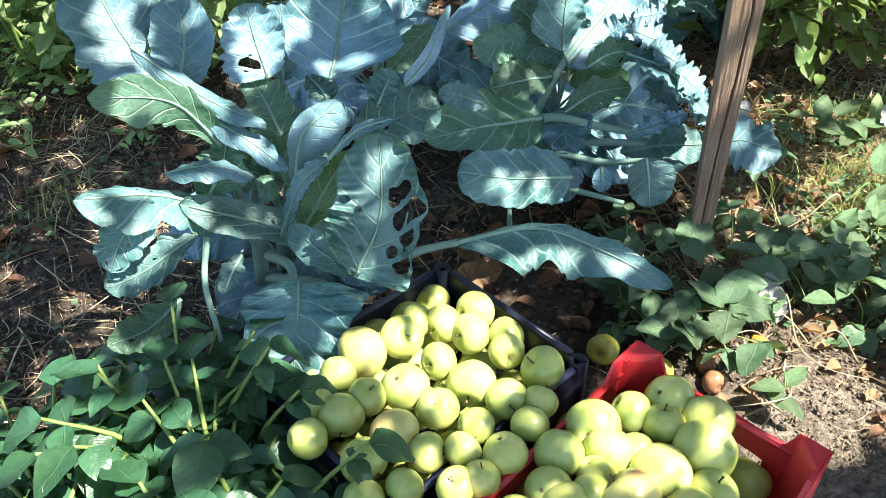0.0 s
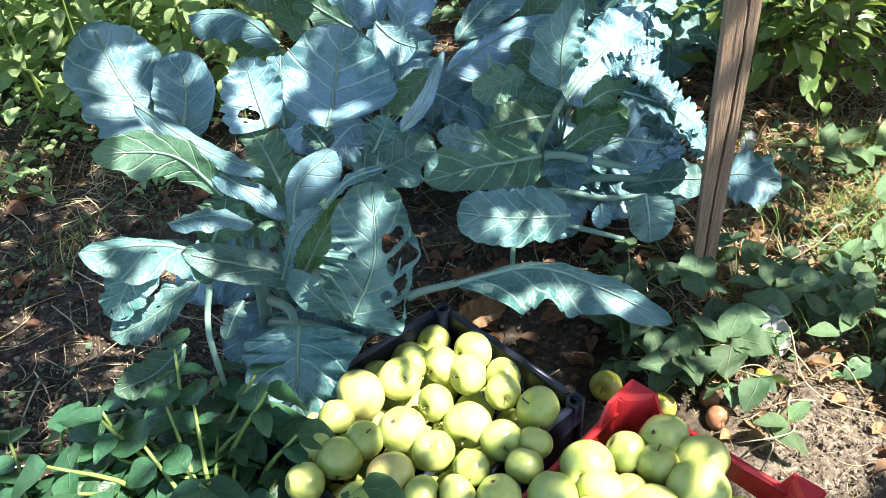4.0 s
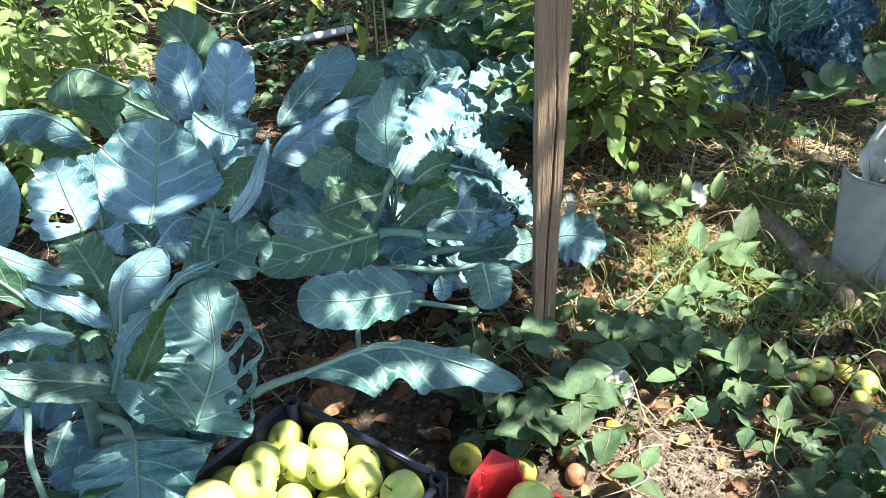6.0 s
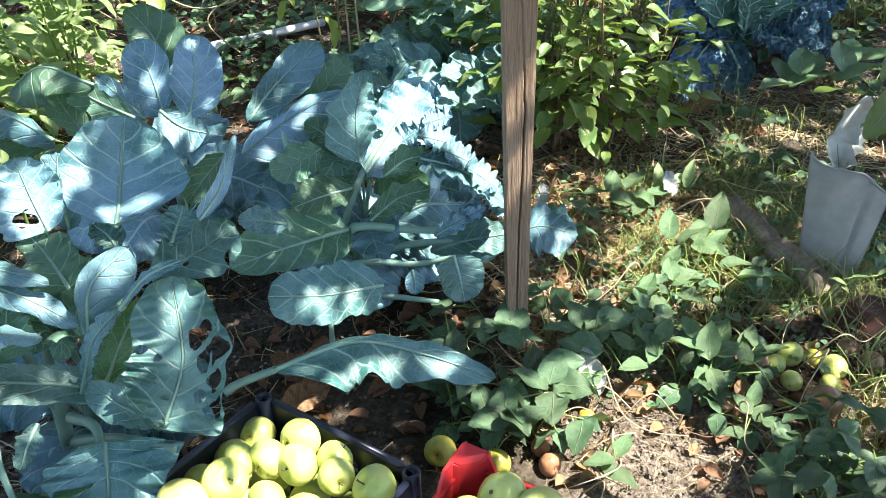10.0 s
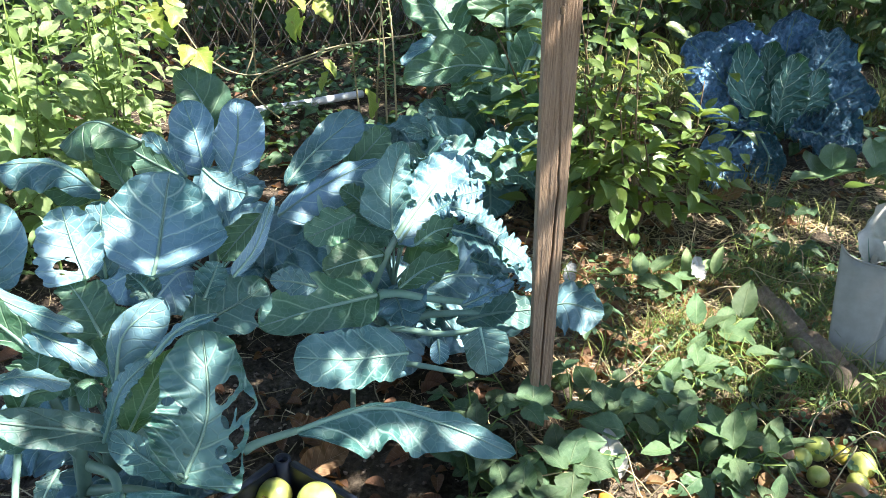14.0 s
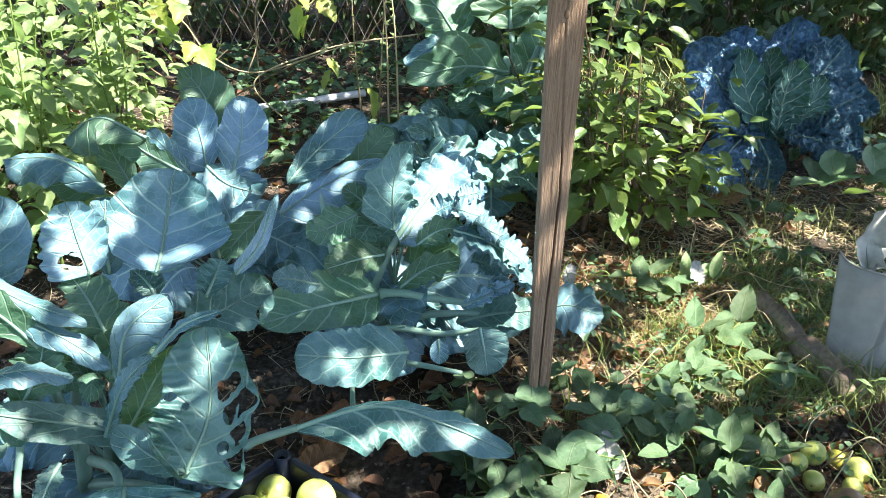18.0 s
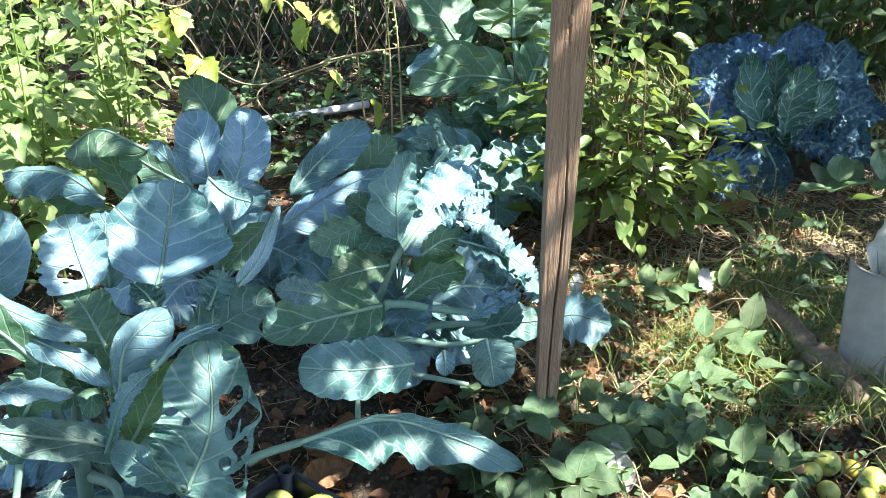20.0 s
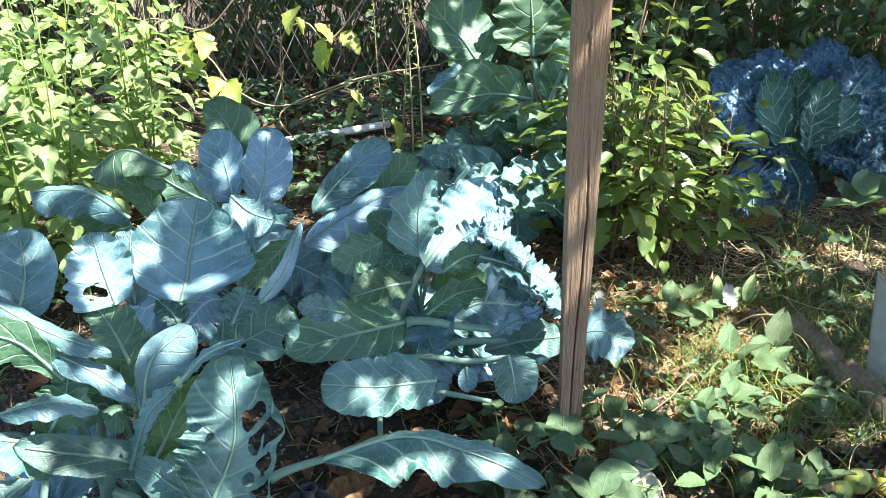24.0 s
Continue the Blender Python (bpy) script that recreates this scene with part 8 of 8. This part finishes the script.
scatter("grass", BLADES, 1500, (-2.4, -0.9, 1.5, 2.6), 9, GRASS, "thin grass at the edge of the bed", "grass", (0.4, 1.0), keep=sparse(2.4, 0.05, 4))
scatter("grass", BLADES, 5200, (1.3, 5.0, 3.4, 5.2), 10, GRASS, "long grass before the fence", "grass", (0.9, 2.4), keep=sparse(1.6, -0.1, 6))
scatter("low_weeds", SET_WEED, 2600, (-0.4, 4.5, 3.1, 5.2), 11, WEED, "low green weeds before the fence", "weeds", (0.5, 1.2), 0.05, 40, keep=sparse(1.5, -0.05, 8))
scatter("low_weeds", SET_WEED, 1300, (0.70, 2.2, 1.2, 2.3), 31, PALE_WEED, "tiny pale seedlings between dry stalks", "weeds", (0.10, 0.34), 0.035, 55, keep=sparse(4.0, -0.1, 5))
scatter("twig_litter", STRAWS, 500, (0.6, 2.0, 1.1, 2.4), 32, WOODY, "thin brown twigs on the ground", "twigs", (0.4, 1.2), 0.01, 30)
scatter("low_weeds", SET_WEED, 900, (0.75, 2.6, 1.3, 2.05), 13, WEED, "small weed seedlings in dry grass", "weeds", (0.15, 0.5), 0.03, 40, keep=sparse(2.5, -0.05, 3))
scatter("low_weeds", SET_MINT, 1600, (-2.6, -0.75, 1.9, 2.9), 14, MINT, "small green seedlings below the bush", "weeds", (0.4, 0.8), 0.05, 40, keep=sparse(2.5, -0.2, 1))


def build_hedge():
    rnd = random.Random(77)
    h = thing("hedge", (0.5, 5.8, 0), "dense dark hedge of brown twigs and green leaves behind the fence", "hedge")
    sticks, leaves = [], []
    long_sticks = [strip_mesh(1.0, 0.008, 0.25, k, True, 6) for k in range(6)]
    off = Matrix.Translation((-0.5, -5.8, 0))
    for _ in range(1500):
        x, y = rnd.uniform(-4.5, 6.5), rnd.uniform(5.15, 6.4)
        sticks.append((rnd.randrange(6), off @ pose(x, y, -0.02, 0, 0, rnd.uniform(0, 360)) @ pose(0, 0, 0, rnd.uniform(-28, 28), rnd.uniform(-28, 28), 0) @ Matrix.Scale(rnd.uniform(0.7, 1.9), 4)))
    for _ in range(16000):
        x, y, z = rnd.uniform(-4.5, 6.5), rnd.uniform(5.15, 6.6), rnd.uniform(0.0, 1.7)
        if noise.noise((x * 1.3, y * 1.3, z * 1.6)) < (0.0 if -1.2 < x < 0.9 else -0.3):
            continue
        leaves.append((rnd.randrange(6), off @ pose(x, y, z, rnd.uniform(-60, 60), rnd.uniform(-20, 70), rnd.uniform(0, 360)) @ Matrix.Scale(rnd.uniform(0.7, 1.6), 4)))
    for _ in range(4200):
        x, y, z = rnd.uniform(0.9, 6.0), rnd.uniform(4.35, 5.0), rnd.uniform(0.0, 1.35)
        if noise.noise((x * 1.9, y * 1.9, z * 2.2)) > -0.22:
            leaves.append((rnd.randrange(6), off @ pose(x, y, z, rnd.uniform(-60, 60), rnd.uniform(-20, 70), rnd.uniform(0, 360)) @ Matrix.Scale(rnd.uniform(0.7, 1.5), 4)))
    joined("brushwood", long_sticks, sticks, WOODY, h)
    joined("foliage", SET_PEPPER, leaves, WEED, h)


build_hedge()


def build_vines():
    rnd = random.Random(9)
    v = thing("vine", (-0.30, 3.75, 0.0), "trailing vine with yellowing lobed leaves and thin tendrils", "vine")
    runs = (((-0.55, 3.7, 0.0), (-0.60, 3.7, 0.35), (-0.42, 3.68, 0.50), (-0.30, 3.65, 0.36), (-0.10, 3.68, 0.27), (0.30, 3.72, 0.38), (0.62, 3.75, 0.42)),
            ((0.05, 3.7, 0.0), (-0.12, 3.70, 0.22), (0.18, 3.70, 0.36), (0.42, 3.66, 0.42)),
            ((-0.12, 4.2, 0.0), (-0.10, 3.9, 0.5), (0.02, 3.72, 0.62), (0.12, 3.7, 0.55), (0.30, 3.7, 0.75)),
            ((-0.85, 3.9, 0.0), (-0.80, 3.8, 0.5), (-0.62, 3.65, 0.66), (-0.40, 3.62, 0.62), (-0.25, 3.6, 0.75)))
    for pts in runs:
        tube_part("tendril", curve_points(pts, 40), 0.0035, STRAW, v, "", 6)
    spots = ((-0.41, 3.66, 0.60), (-0.46, 3.66, 0.52), (-0.52, 3.64, 0.58), (-0.60, 3.62, 0.64), (-0.68, 3.6, 0.55), (0.00, 3.68, 0.70), (-0.03, 3.68, 0.66), (0.06, 3.68, 0.62),
             (0.10, 3.68, 0.56), (0.13, 3.67, 0.52), (0.17, 3.68, 0.58), (-0.37, 3.62, 0.42), (-0.33, 3.62, 0.40), (0.22, 3.66, 0.28), (0.38, 3.6, 0.22), (0.20, 3.66, 0.33),
             (-0.75, 3.55, 0.75), (-0.85, 3.5, 0.60), (-0.95, 3.5, 0.72), (-0.64, 3.6, 0.45))
    for x, y, z in spots:
        place_leaf(rnd.choice(SET_YELLOW), "leaf", v, (x, y, z), rnd.uniform(200, 340), rnd.uniform(20, 75), rnd.uniform(-30, 30), rnd.uniform(1.0, 1.7))
    for x, y, top in ((0.42, 3.60, 1.0), (0.47, 3.58, 0.95), (0.36, 3.64, 0.8), (0.52, 3.62, 1.05)):
        p = thing("dry_weed_stalk", (x, y, ground_z(x, y)), "tall thin weed stalk with small pale leaves", "weed", "weed stalks at the back")
        line = stem_line((x, y, 0), (x + rnd.uniform(-0.12, 0.12), y, top), 0.03, rnd)
        tube_part("stem", line, [0.005 * (1 - 0.7 * k / 8) for k in range(9)], STRAW, p, "", 6)
        for k in range(26):
            f = rnd.uniform(0.25, 1)
            i = min(int(f * 8), 7)
            place_leaf(rnd.choice(SET_MINT), "leaf", p, line[i].lerp(line[i + 1], f * 8 - i), rnd.uniform(0, 360), rnd.uniform(-60, 0), 0, rnd.uniform(0.25, 0.6))


build_vines()


def build_twigs():
    rnd = random.Random(88)
    for _ in range(22):
        x, y = rnd.uniform(-1.2, 1.0), rnd.uniform(3.9, 4.9)
        a = rnd.uniform(0, 6.28)
        n = rnd.uniform(0.35, 0.9)
        h = rnd.uniform(0.05, 0.6)
        t = thing("dry_twig", (x, y, 0), "bare dry twig leaning before the fence", "twig", "twigs before the fence")
        b = Vector((x + math.cos(a) * n, y + math.sin(a) * n * 0.4, h))
        line = stem_line((x, y, 0.0), b, 0.08, rnd)
        tube_part("stem", line, [0.005 * (1 - 0.7 * k / 8) for k in range(9)], STRAW if rnd.random() < 0.5 else WOODY, t, "", 5)
        for k in (4, 6):
            tube_part("side_twig", stem_line(line[k], line[k] + Vector((rnd.uniform(-0.15, 0.15), rnd.uniform(-0.1, 0.1), rnd.uniform(0.02, 0.2))), 0.02, rnd),
                      0.0018, WOODY, t, "", 4)


build_twigs()


def build_leeks():
    rnd = random.Random(61)
    for x, y in ((2.32, 3.85), (2.45, 3.9), (2.25, 3.98), (2.55, 4.05), (2.1, 4.1)):
        p = thing("leek", (x, y, ground_z(x, y)), "upright leek with long narrow green leaves", "leek", "leeks behind the cabbage")
        for k in range(9):
            a = rnd.uniform(0, 6.28)
            d = Vector((math.cos(a), math.sin(a), 0))
            o = Vector((x, y, 0.02))
            h = rnd.uniform(0.32, 0.55)
            leaf(p, o, o + d * 0.05 + Vector((0, 0, h * 0.6)), o + d * rnd.uniform(0.12, 0.3) + Vector((0, 0, h)), 0.028, n=tuple(-d * 0.4 + Vector((0, -0.5, 0.5))),
                 petiole=0.1, rib=0, holes=0, rows=10, cols=4, mat=PALE_WEED, seed=400 + k, cup=0.3)


build_leeks()


# ---- an unseen tree, added so that its crown dapples the bed ----
# openings set by hand in the crown: a spot on the ground or on a plant (x, y, z) and the width of the light that falls
# there
OPENINGS_BUSH = ((-1.3, 2.9, 0.7, 0.80), (-0.8, 3.3, 0.7, 0.5), (-1.9, 2.6, 0.6, 0.6), (-1.0, 2.5, 0.4, 0.25), (-2.02, 2.48, 0.03, 0.045), (-1.84, 2.24, 0.02, 0.051),
    (-1.66, 2.28, 0.03, 0.015),)
OPENINGS_BACK = ((0.75, 3.1, 0.65, 0.09), (0.98, 3.1, 0.78, 0.07), (1.9, 4.25, 0.5, 0.18), (1.4, 3.7, 0.5, 0.14), (2.3, 4.0, 0.4, 0.26), (2.4, 3.7, 0.45, 0.12),
    (1.55, 4.0, 0.5, 0.22), (-0.3, 3.6, 0.6, 0.3), (0.05, 3.7, 0.62, 0.18), (2.45, 3.9, 0.3, 0.08), (1.95, 4.15, 0.13, 0.10), (1.80, 3.10, 0.42, -0.015),
    (2.15, 3.45, 0.50, -0.01), (2.34, 3.88, 0.45, 0.10), (2.22, 4.00, 0.40, 0.10), (2.50, 3.95, 0.40, 0.08), (1.95, 4.40, 0.80, 0.12), (2.70, 4.45, 0.90, 0.10),
    (0.81, 3.08, 0.66, 0.048), (0.57, 3.10, 0.64, 0.029), (0.58, 2.95, 0.52, 0.019), (0.73, 2.92, 0.51, 0.006), (0.83, 2.87, 0.40, 0.015), (1.82, 3.20, 0.49, 0.006),)
OPENINGS_BACK_MORE = ((1.74, 3.15, 0.41, 0.001), (2.34, 3.45, 0.48, 0.009),)
OPENINGS_WEEDS = ((0.70, 1.16, 0.0, 0.20), (0.80, 1.25, 0.0, 0.10), (1.22, 0.84, 0.05, 0.03), (0.78, 1.12, 0.0, 0.08), (1.0, 1.62, 0.1, 0.10), (1.07, 1.77, 0.05, 0.10),
    (0.98, 1.50, 0.15, 0.02), (1.22, 1.73, 0.06, 0.03), (1.00, 1.41, 0.11, 0.02), (1.00, 1.34, 0.01, 0.02), (0.69, 1.57, 0.33, 0.015), (0.71, 1.54, 0.26, 0.007),
    (0.73, 1.54, 0.31, -0.004), (1.19, 1.69, 0.08, -0.004), (1.09, 1.68, 0.08, -0.001), (1.07, 1.58, 0.07, 0.001), (1.10, 1.52, 0.04, 0.023), (0.98, 1.49, 0.05, -0.003),
    (0.97, 1.28, 0.09, -0.005), (0.86, 1.36, 0.08, -0.013), (0.71, 1.31, 0.05, -0.011), (1.18, 1.27, 0.05, -0.004), (1.25, 1.25, 0.05, -0.015), (0.73, 1.18, 0.02, 0.028),)
OPENINGS_WEEDS_MORE = ((0.67, 1.23, 0.02, 0.002), (1.04, 1.72, 0.04, -0.004), (1.01, 1.05, 0.04, -0.020), (1.17, 1.66, 0.05, 0.053), (1.08, 1.70, 0.05, 0.014), (1.26, 1.78, 0.06, 0.016),
    (0.98, 1.56, 0.05, 0.009), (1.20, 1.28, 0.05, 0.004), (1.12, 1.05, 0.06, -0.004), (1.11, 0.94, 0.06, -0.002), (1.02, 1.01, 0.06, -0.010), (0.99, 1.12, 0.05, -0.009),
    (0.91, 1.08, 0.03, -0.012),)
OPENINGS_GRASS = ((1.755, 1.96, 0.225, 0.060), (0.93, 2.16, 0.02, 0.055), (1.08, 2.33, 0.02, 0.065), (1.15, 2.2, 0.0, 0.05), (1.2, 1.95, 0.05, 0.08), (1.0, 2.3, 0.0, 0.05), (1.3, 2.25, 0.0, 0.05), (1.22, 2.5, 0.5, 0.22), (1.34, 2.55, 0.35, 0.12),
    (1.25, 2.5, 0.35, 0.14), (1.08, 2.45, 0.7, 0.26), (1.3, 2.5, 0.5, 0.12), (1.9, 2.4, 0.1, 0.12), (1.11, 2.53, 0.70, 0.05), (1.36, 2.15, 0.01, 0.03),
    (1.52, 2.22, 0.09, 0.03), (1.66, 1.97, 0.22, -0.010), (1.09, 2.13, 0.07, -0.000), (1.35, 2.11, 0.06, 0.005), (1.27, 2.15, 0.06, -0.007), (1.05, 1.88, 0.03, 0.022),
    (1.18, 1.91, 0.03, -0.005), (1.46, 2.02, 0.04, 0.012), (1.53, 1.95, 0.04, 0.001), (0.98, 2.21, 0.03, 0.008), (0.97, 2.30, 0.05, -0.007), (1.66, 2.47, 0.04, 0.001),)
OPENINGS_GRASS_MORE = ((1.80, 2.03, 0.20, 0.014), (1.25, 1.92, 0.05, 0.035), (1.01, 1.85, 0.03, 0.015), (0.96, 2.27, 0.03, 0.024), (1.09, 2.47, 0.03, 0.019), (1.67, 2.40, 0.04, 0.031),
    (1.52, 1.89, 0.05, 0.008), (1.31, 2.10, 0.06, 0.005), (1.13, 2.50, 0.78, 0.030), (1.22, 2.50, 0.69, 0.019), (1.11, 2.50, 0.66, 0.019), (1.05, 2.50, 0.80, 0.014),
    (1.30, 2.48, 0.53, 0.008), (1.20, 2.48, 0.40, 0.000),)
OPENINGS_CRATES = ((0.1, 0.98, 0.3, 0.03), (0.03, 0.85, 0.3, 0.03), (0.42, 0.76, 0.3, 0.02), (-0.1, 0.95, 0.3, 0.03), (0.25, 0.85, 0.3, 0.015), (0.3, 0.70, 0.3, 0.01),
    (-0.08, 0.55, 0.3, 0.05), (-0.02, 0.92, 0.30, 0.03), (0.10, 0.88, 0.30, 0.015), (0.38, 0.72, 0.30, 0.0), (0.22, 0.66, 0.30, 0.0), (-0.17, 0.98, 0.30, 0.008),
    (0.01, 0.67, 0.28, -0.009),)
OPENINGS_LEFT_SOIL = ((-1.28, 1.47, 0.0, 0.12), (-1.15, 1.22, 0.0, 0.06), (-1.75, 2.1, 0.0, 0.15), (-0.75, 1.0, 0.0, 0.06), (-1.33, 1.54, 0.00, 0.037), (-1.26, 1.34, 0.00, 0.033),
    (-1.18, 1.21, -0.00, 0.017), (-1.13, 1.50, 0.00, -0.005), (-1.04, 1.61, 0.00, -0.005), (-1.41, 2.12, 0.02, 0.012),)
OPENINGS_POTATOES = ((-0.5, 0.72, 0.28, 0.05), (-0.40, 0.66, 0.3, 0.04), (-0.24, 0.58, 0.3, 0.04), (-0.35, 0.6, 0.3, 0.03), (-0.53, 1.04, 0.48, -0.001), (-0.42, 1.05, 0.40, 0.006),
    (-0.47, 1.02, 0.35, 0.002), (-0.20, 0.95, 0.25, 0.011), (-0.25, 0.94, 0.21, 0.001), (-0.30, 1.00, 0.30, -0.004), (-0.65, 0.70, 0.25, -0.015), (-0.55, 0.66, 0.25, -0.014),
    (-0.41, 0.81, 0.28, -0.014), (-0.37, 0.61, 0.25, -0.017), (-0.35, 0.88, 0.28, -0.018),)
OPENINGS_MIDDLE_PLANT = ((0.60, 1.48, 0.22, 0.0), (0.60, 1.48, 0.52, -0.012), (0.61, 1.48, 0.12, -0.005), (-0.05, 1.60, 0.58, -0.000), (-0.33, 1.75, 0.70, 0.020), (-0.27, 1.74, 0.69, 0.006),
    (-0.38, 1.50, 0.70, 0.003), (0.26, 1.26, 0.28, 0.014), (0.30, 1.26, 0.25, 0.009), (0.36, 1.24, 0.21, 0.009), (0.39, 1.82, 0.49, 0.095), (0.45, 1.76, 0.45, 0.063),
    (0.30, 1.74, 0.46, 0.034), (0.33, 1.72, 0.44, 0.015), (0.44, 1.86, 0.52, 0.037), (0.52, 1.63, 0.41, 0.063), (0.57, 1.60, 0.36, 0.036), (0.49, 1.58, 0.33, 0.009),
    (0.10, 1.87, 0.52, -0.000), (0.19, 1.88, 0.53, -0.003), (-0.24, 1.74, 0.63, -0.007), (-0.28, 1.74, 0.61, -0.008), (0.23, 1.62, 0.31, -0.012), (0.08, 1.86, 0.50, -0.006),)
OPENINGS_MIDDLE_PLANT_MORE = ((0.21, 1.36, 0.37, -0.004), (0.55, 1.45, 0.10, -0.019), (0.58, 1.50, 0.10, -0.016),)
OPENINGS_FRONT_PLANT = ((-0.33, 1.34, 0.68, -0.001), (-0.29, 1.33, 0.64, -0.004), (-0.32, 1.31, 0.61, -0.007), (-0.26, 1.38, 0.66, -0.005), (-0.12, 1.28, 0.60, -0.003), (-0.10, 1.30, 0.61, -0.007),
    (-0.13, 1.38, 0.66, -0.010), (-0.18, 1.36, 0.63, -0.011), (-0.32, 1.48, 0.68, 0.003), (-0.35, 1.20, 0.59, 0.011), (-0.29, 1.18, 0.57, 0.008), (-0.31, 1.17, 0.55, 0.008),
    (-0.25, 1.15, 0.52, -0.000), (-0.34, 1.14, 0.50, 0.019), (-0.30, 1.14, 0.48, -0.005), (-0.14, 1.17, 0.60, 0.005), (-0.12, 1.18, 0.59, -0.008), (-0.05, 1.38, 0.50, -0.003),
    (-0.01, 1.39, 0.49, -0.002), (-0.08, 1.09, 0.58, -0.004), (-0.05, 1.09, 0.57, -0.006), (0.09, 1.20, 0.27, -0.005), (0.14, 1.20, 0.26, -0.007), (-0.56, 1.30, 0.61, 0.029),)
OPENINGS_FRONT_PLANT_MORE = ((-0.50, 1.32, 0.65, 0.017), (-0.55, 1.20, 0.61, 0.002), (-0.39, 1.20, 0.60, 0.016), (-0.43, 1.22, 0.63, 0.004), (-0.33, 1.18, 0.54, 0.001), (-0.28, 1.16, 0.52, 0.001),
    (-0.50, 1.06, 0.50, 0.016), (-0.46, 1.08, 0.48, 0.001), (-0.40, 1.12, 0.42, 0.002), (-0.42, 1.12, 0.48, 0.001), (-0.60, 1.16, 0.00, -0.003),)


def build_tree():
    rnd = random.Random(50)
    t = thing("unseen_tree", (3.6, 0.3, 0.0), "unseen tree added over the bed to dapple the sunlight", "tree")
    tube_part("trunk", curve_points(((3.6, 0.3, -0.05), (3.5, 0.5, 1.0), (3.3, 0.9, 2.1)), 12), [0.12 - 0.004 * k for k in range(12)], WOODY, t, "", 14)
    for end in ((0.6, 0.6, 2.6), (0.9, 3.3, 2.7), (2.0, 4.6, 2.8), (3.6, 4.2, 2.8), (1.9, 2.2, 2.7), (4.8, 3.0, 2.8), (4.4, 0.2, 2.7), (2.0, -0.6, 2.6), (3.4, 6.0, 2.8)):
        a, b = Vector((3.3, 0.9, 2.05)), Vector(end)
        m = (a + b) / 2 + Vector((0, 0, 0.2))
        tube_part("limb", curve_points((a, m, b), 14), [0.06 * (1 - 0.06 * k) for k in range(14)], WOODY, t, "", 8)
    gaps = (OPENINGS_BUSH + OPENINGS_BACK + OPENINGS_BACK_MORE + OPENINGS_WEEDS + OPENINGS_WEEDS_MORE + OPENINGS_GRASS + OPENINGS_GRASS_MORE + OPENINGS_CRATES + OPENINGS_LEFT_SOIL + OPENINGS_POTATOES + OPENINGS_MIDDLE_PLANT + OPENINGS_MIDDLE_PLANT_MORE + OPENINGS_FRONT_PLANT + OPENINGS_FRONT_PLANT_MORE)
    # spots meant to stay shaded: no chance openings over these
    thick = ((1.50, 1.66, 0.18, 0.13), (2.05, 3.15, 0.35, 0.55), (-0.25, 1.25, 0.45, 0.34), (0.15, 1.55, 0.35, 0.24), (-0.2, 1.9, 0.6, 0.25), (-0.85, 0.6, 0.2, 0.22), (-0.52, 1.5, 0.6, 0.12), (-0.19, 1.52, 0.62, 0.15), (0.55, 1.33, 0.08, 0.16), (0.75, 1.42, 0.06, 0.10), (0.95, 1.42, 0.08, 0.12))
    leafs = [small_leaf_mesh("leaf", 0.075, 0.048, rows=3, cols=2, seed=k) for k in range(4)]
    mats = []
    slope = Vector((SUN_TO.x / SUN_TO.z, SUN_TO.y / SUN_TO.z))
    for _ in range(63000):
        gx, gy, z = rnd.uniform(-3.0, 3.8), rnd.uniform(-0.5, 6.3), rnd.uniform(2.25, 2.75)
        edge = abs((gx - 0.4) / 3.5) ** 3.5 + abs((gy - 2.9) / 3.5) ** 3.5
        if edge + 0.5 * noise.noise((gx * 1.7, gy * 1.7, 5.0)) > 0.95:
            continue
        # the crown is clumped: small openings all over, and wider ones
        clump = noise.noise((gx * 6.0, gy * 6.0, 11.0)) + 0.45 * noise.noise((gx * 2.0, gy * 2.0, 3.0))
        near = min((gx + slope.x * h - x) ** 2 + (gy + slope.y * h - y) ** 2 - r * r for x, y, h, r in thick)
        if clump > 0.27 and near > 0:
            continue
        lit = False
        for x, y, h, r in gaps:
            dx, dy = gx + slope.x * h - x, gy + slope.y * h - y
            wob = (r + 0.045) * (1 + 0.45 * noise.noise((gx * 9, gy * 9, h)))
            if dx * dx + dy * dy < wob * wob:
                lit = True
                break
        if lit:
            continue
        m = pose(gx + slope.x * z, gy + slope.y * z, z, rnd.uniform(-40, 40), rnd.uniform(-40, 40), rnd.uniform(0, 360))
        mats.append((rnd.randrange(4), Matrix.Translation(-t.matrix_world.translation) @ m @ Matrix.Scale(rnd.uniform(0.8, 1.3), 4)))
    joined("crown", leafs, mats, CROWN, t)


build_tree()


def build_runners():
    """Thin dry stems and runners trailing over the ground by the post."""
    rnd = random.Random(404)
    for k in range(70):
        x, y = rnd.uniform(0.55, 1.75), rnd.uniform(1.0, 2.3)
        p = thing("dry_runner", (x, y, ground_z(x, y)), "thin dry plant runner trailing over weeds", "runner", "runners by the post")
        a, pts = rnd.uniform(0, 6.28), []
        for q in range(5):
            pts.append((x, y, ground_z(x, y) + (0.0 if q == 0 else rnd.uniform(0.015, 0.11))))
            a += rnd.uniform(-0.8, 0.8)
            x, y = x + math.cos(a) * 0.075, y + math.sin(a) * 0.075
        tube_part("stem", curve_points(pts, 26), [0.0019 * (1 - 0.02 * q) for q in range(26)], STRAW if k % 3 else STEM, p, "", 5)


build_runners()
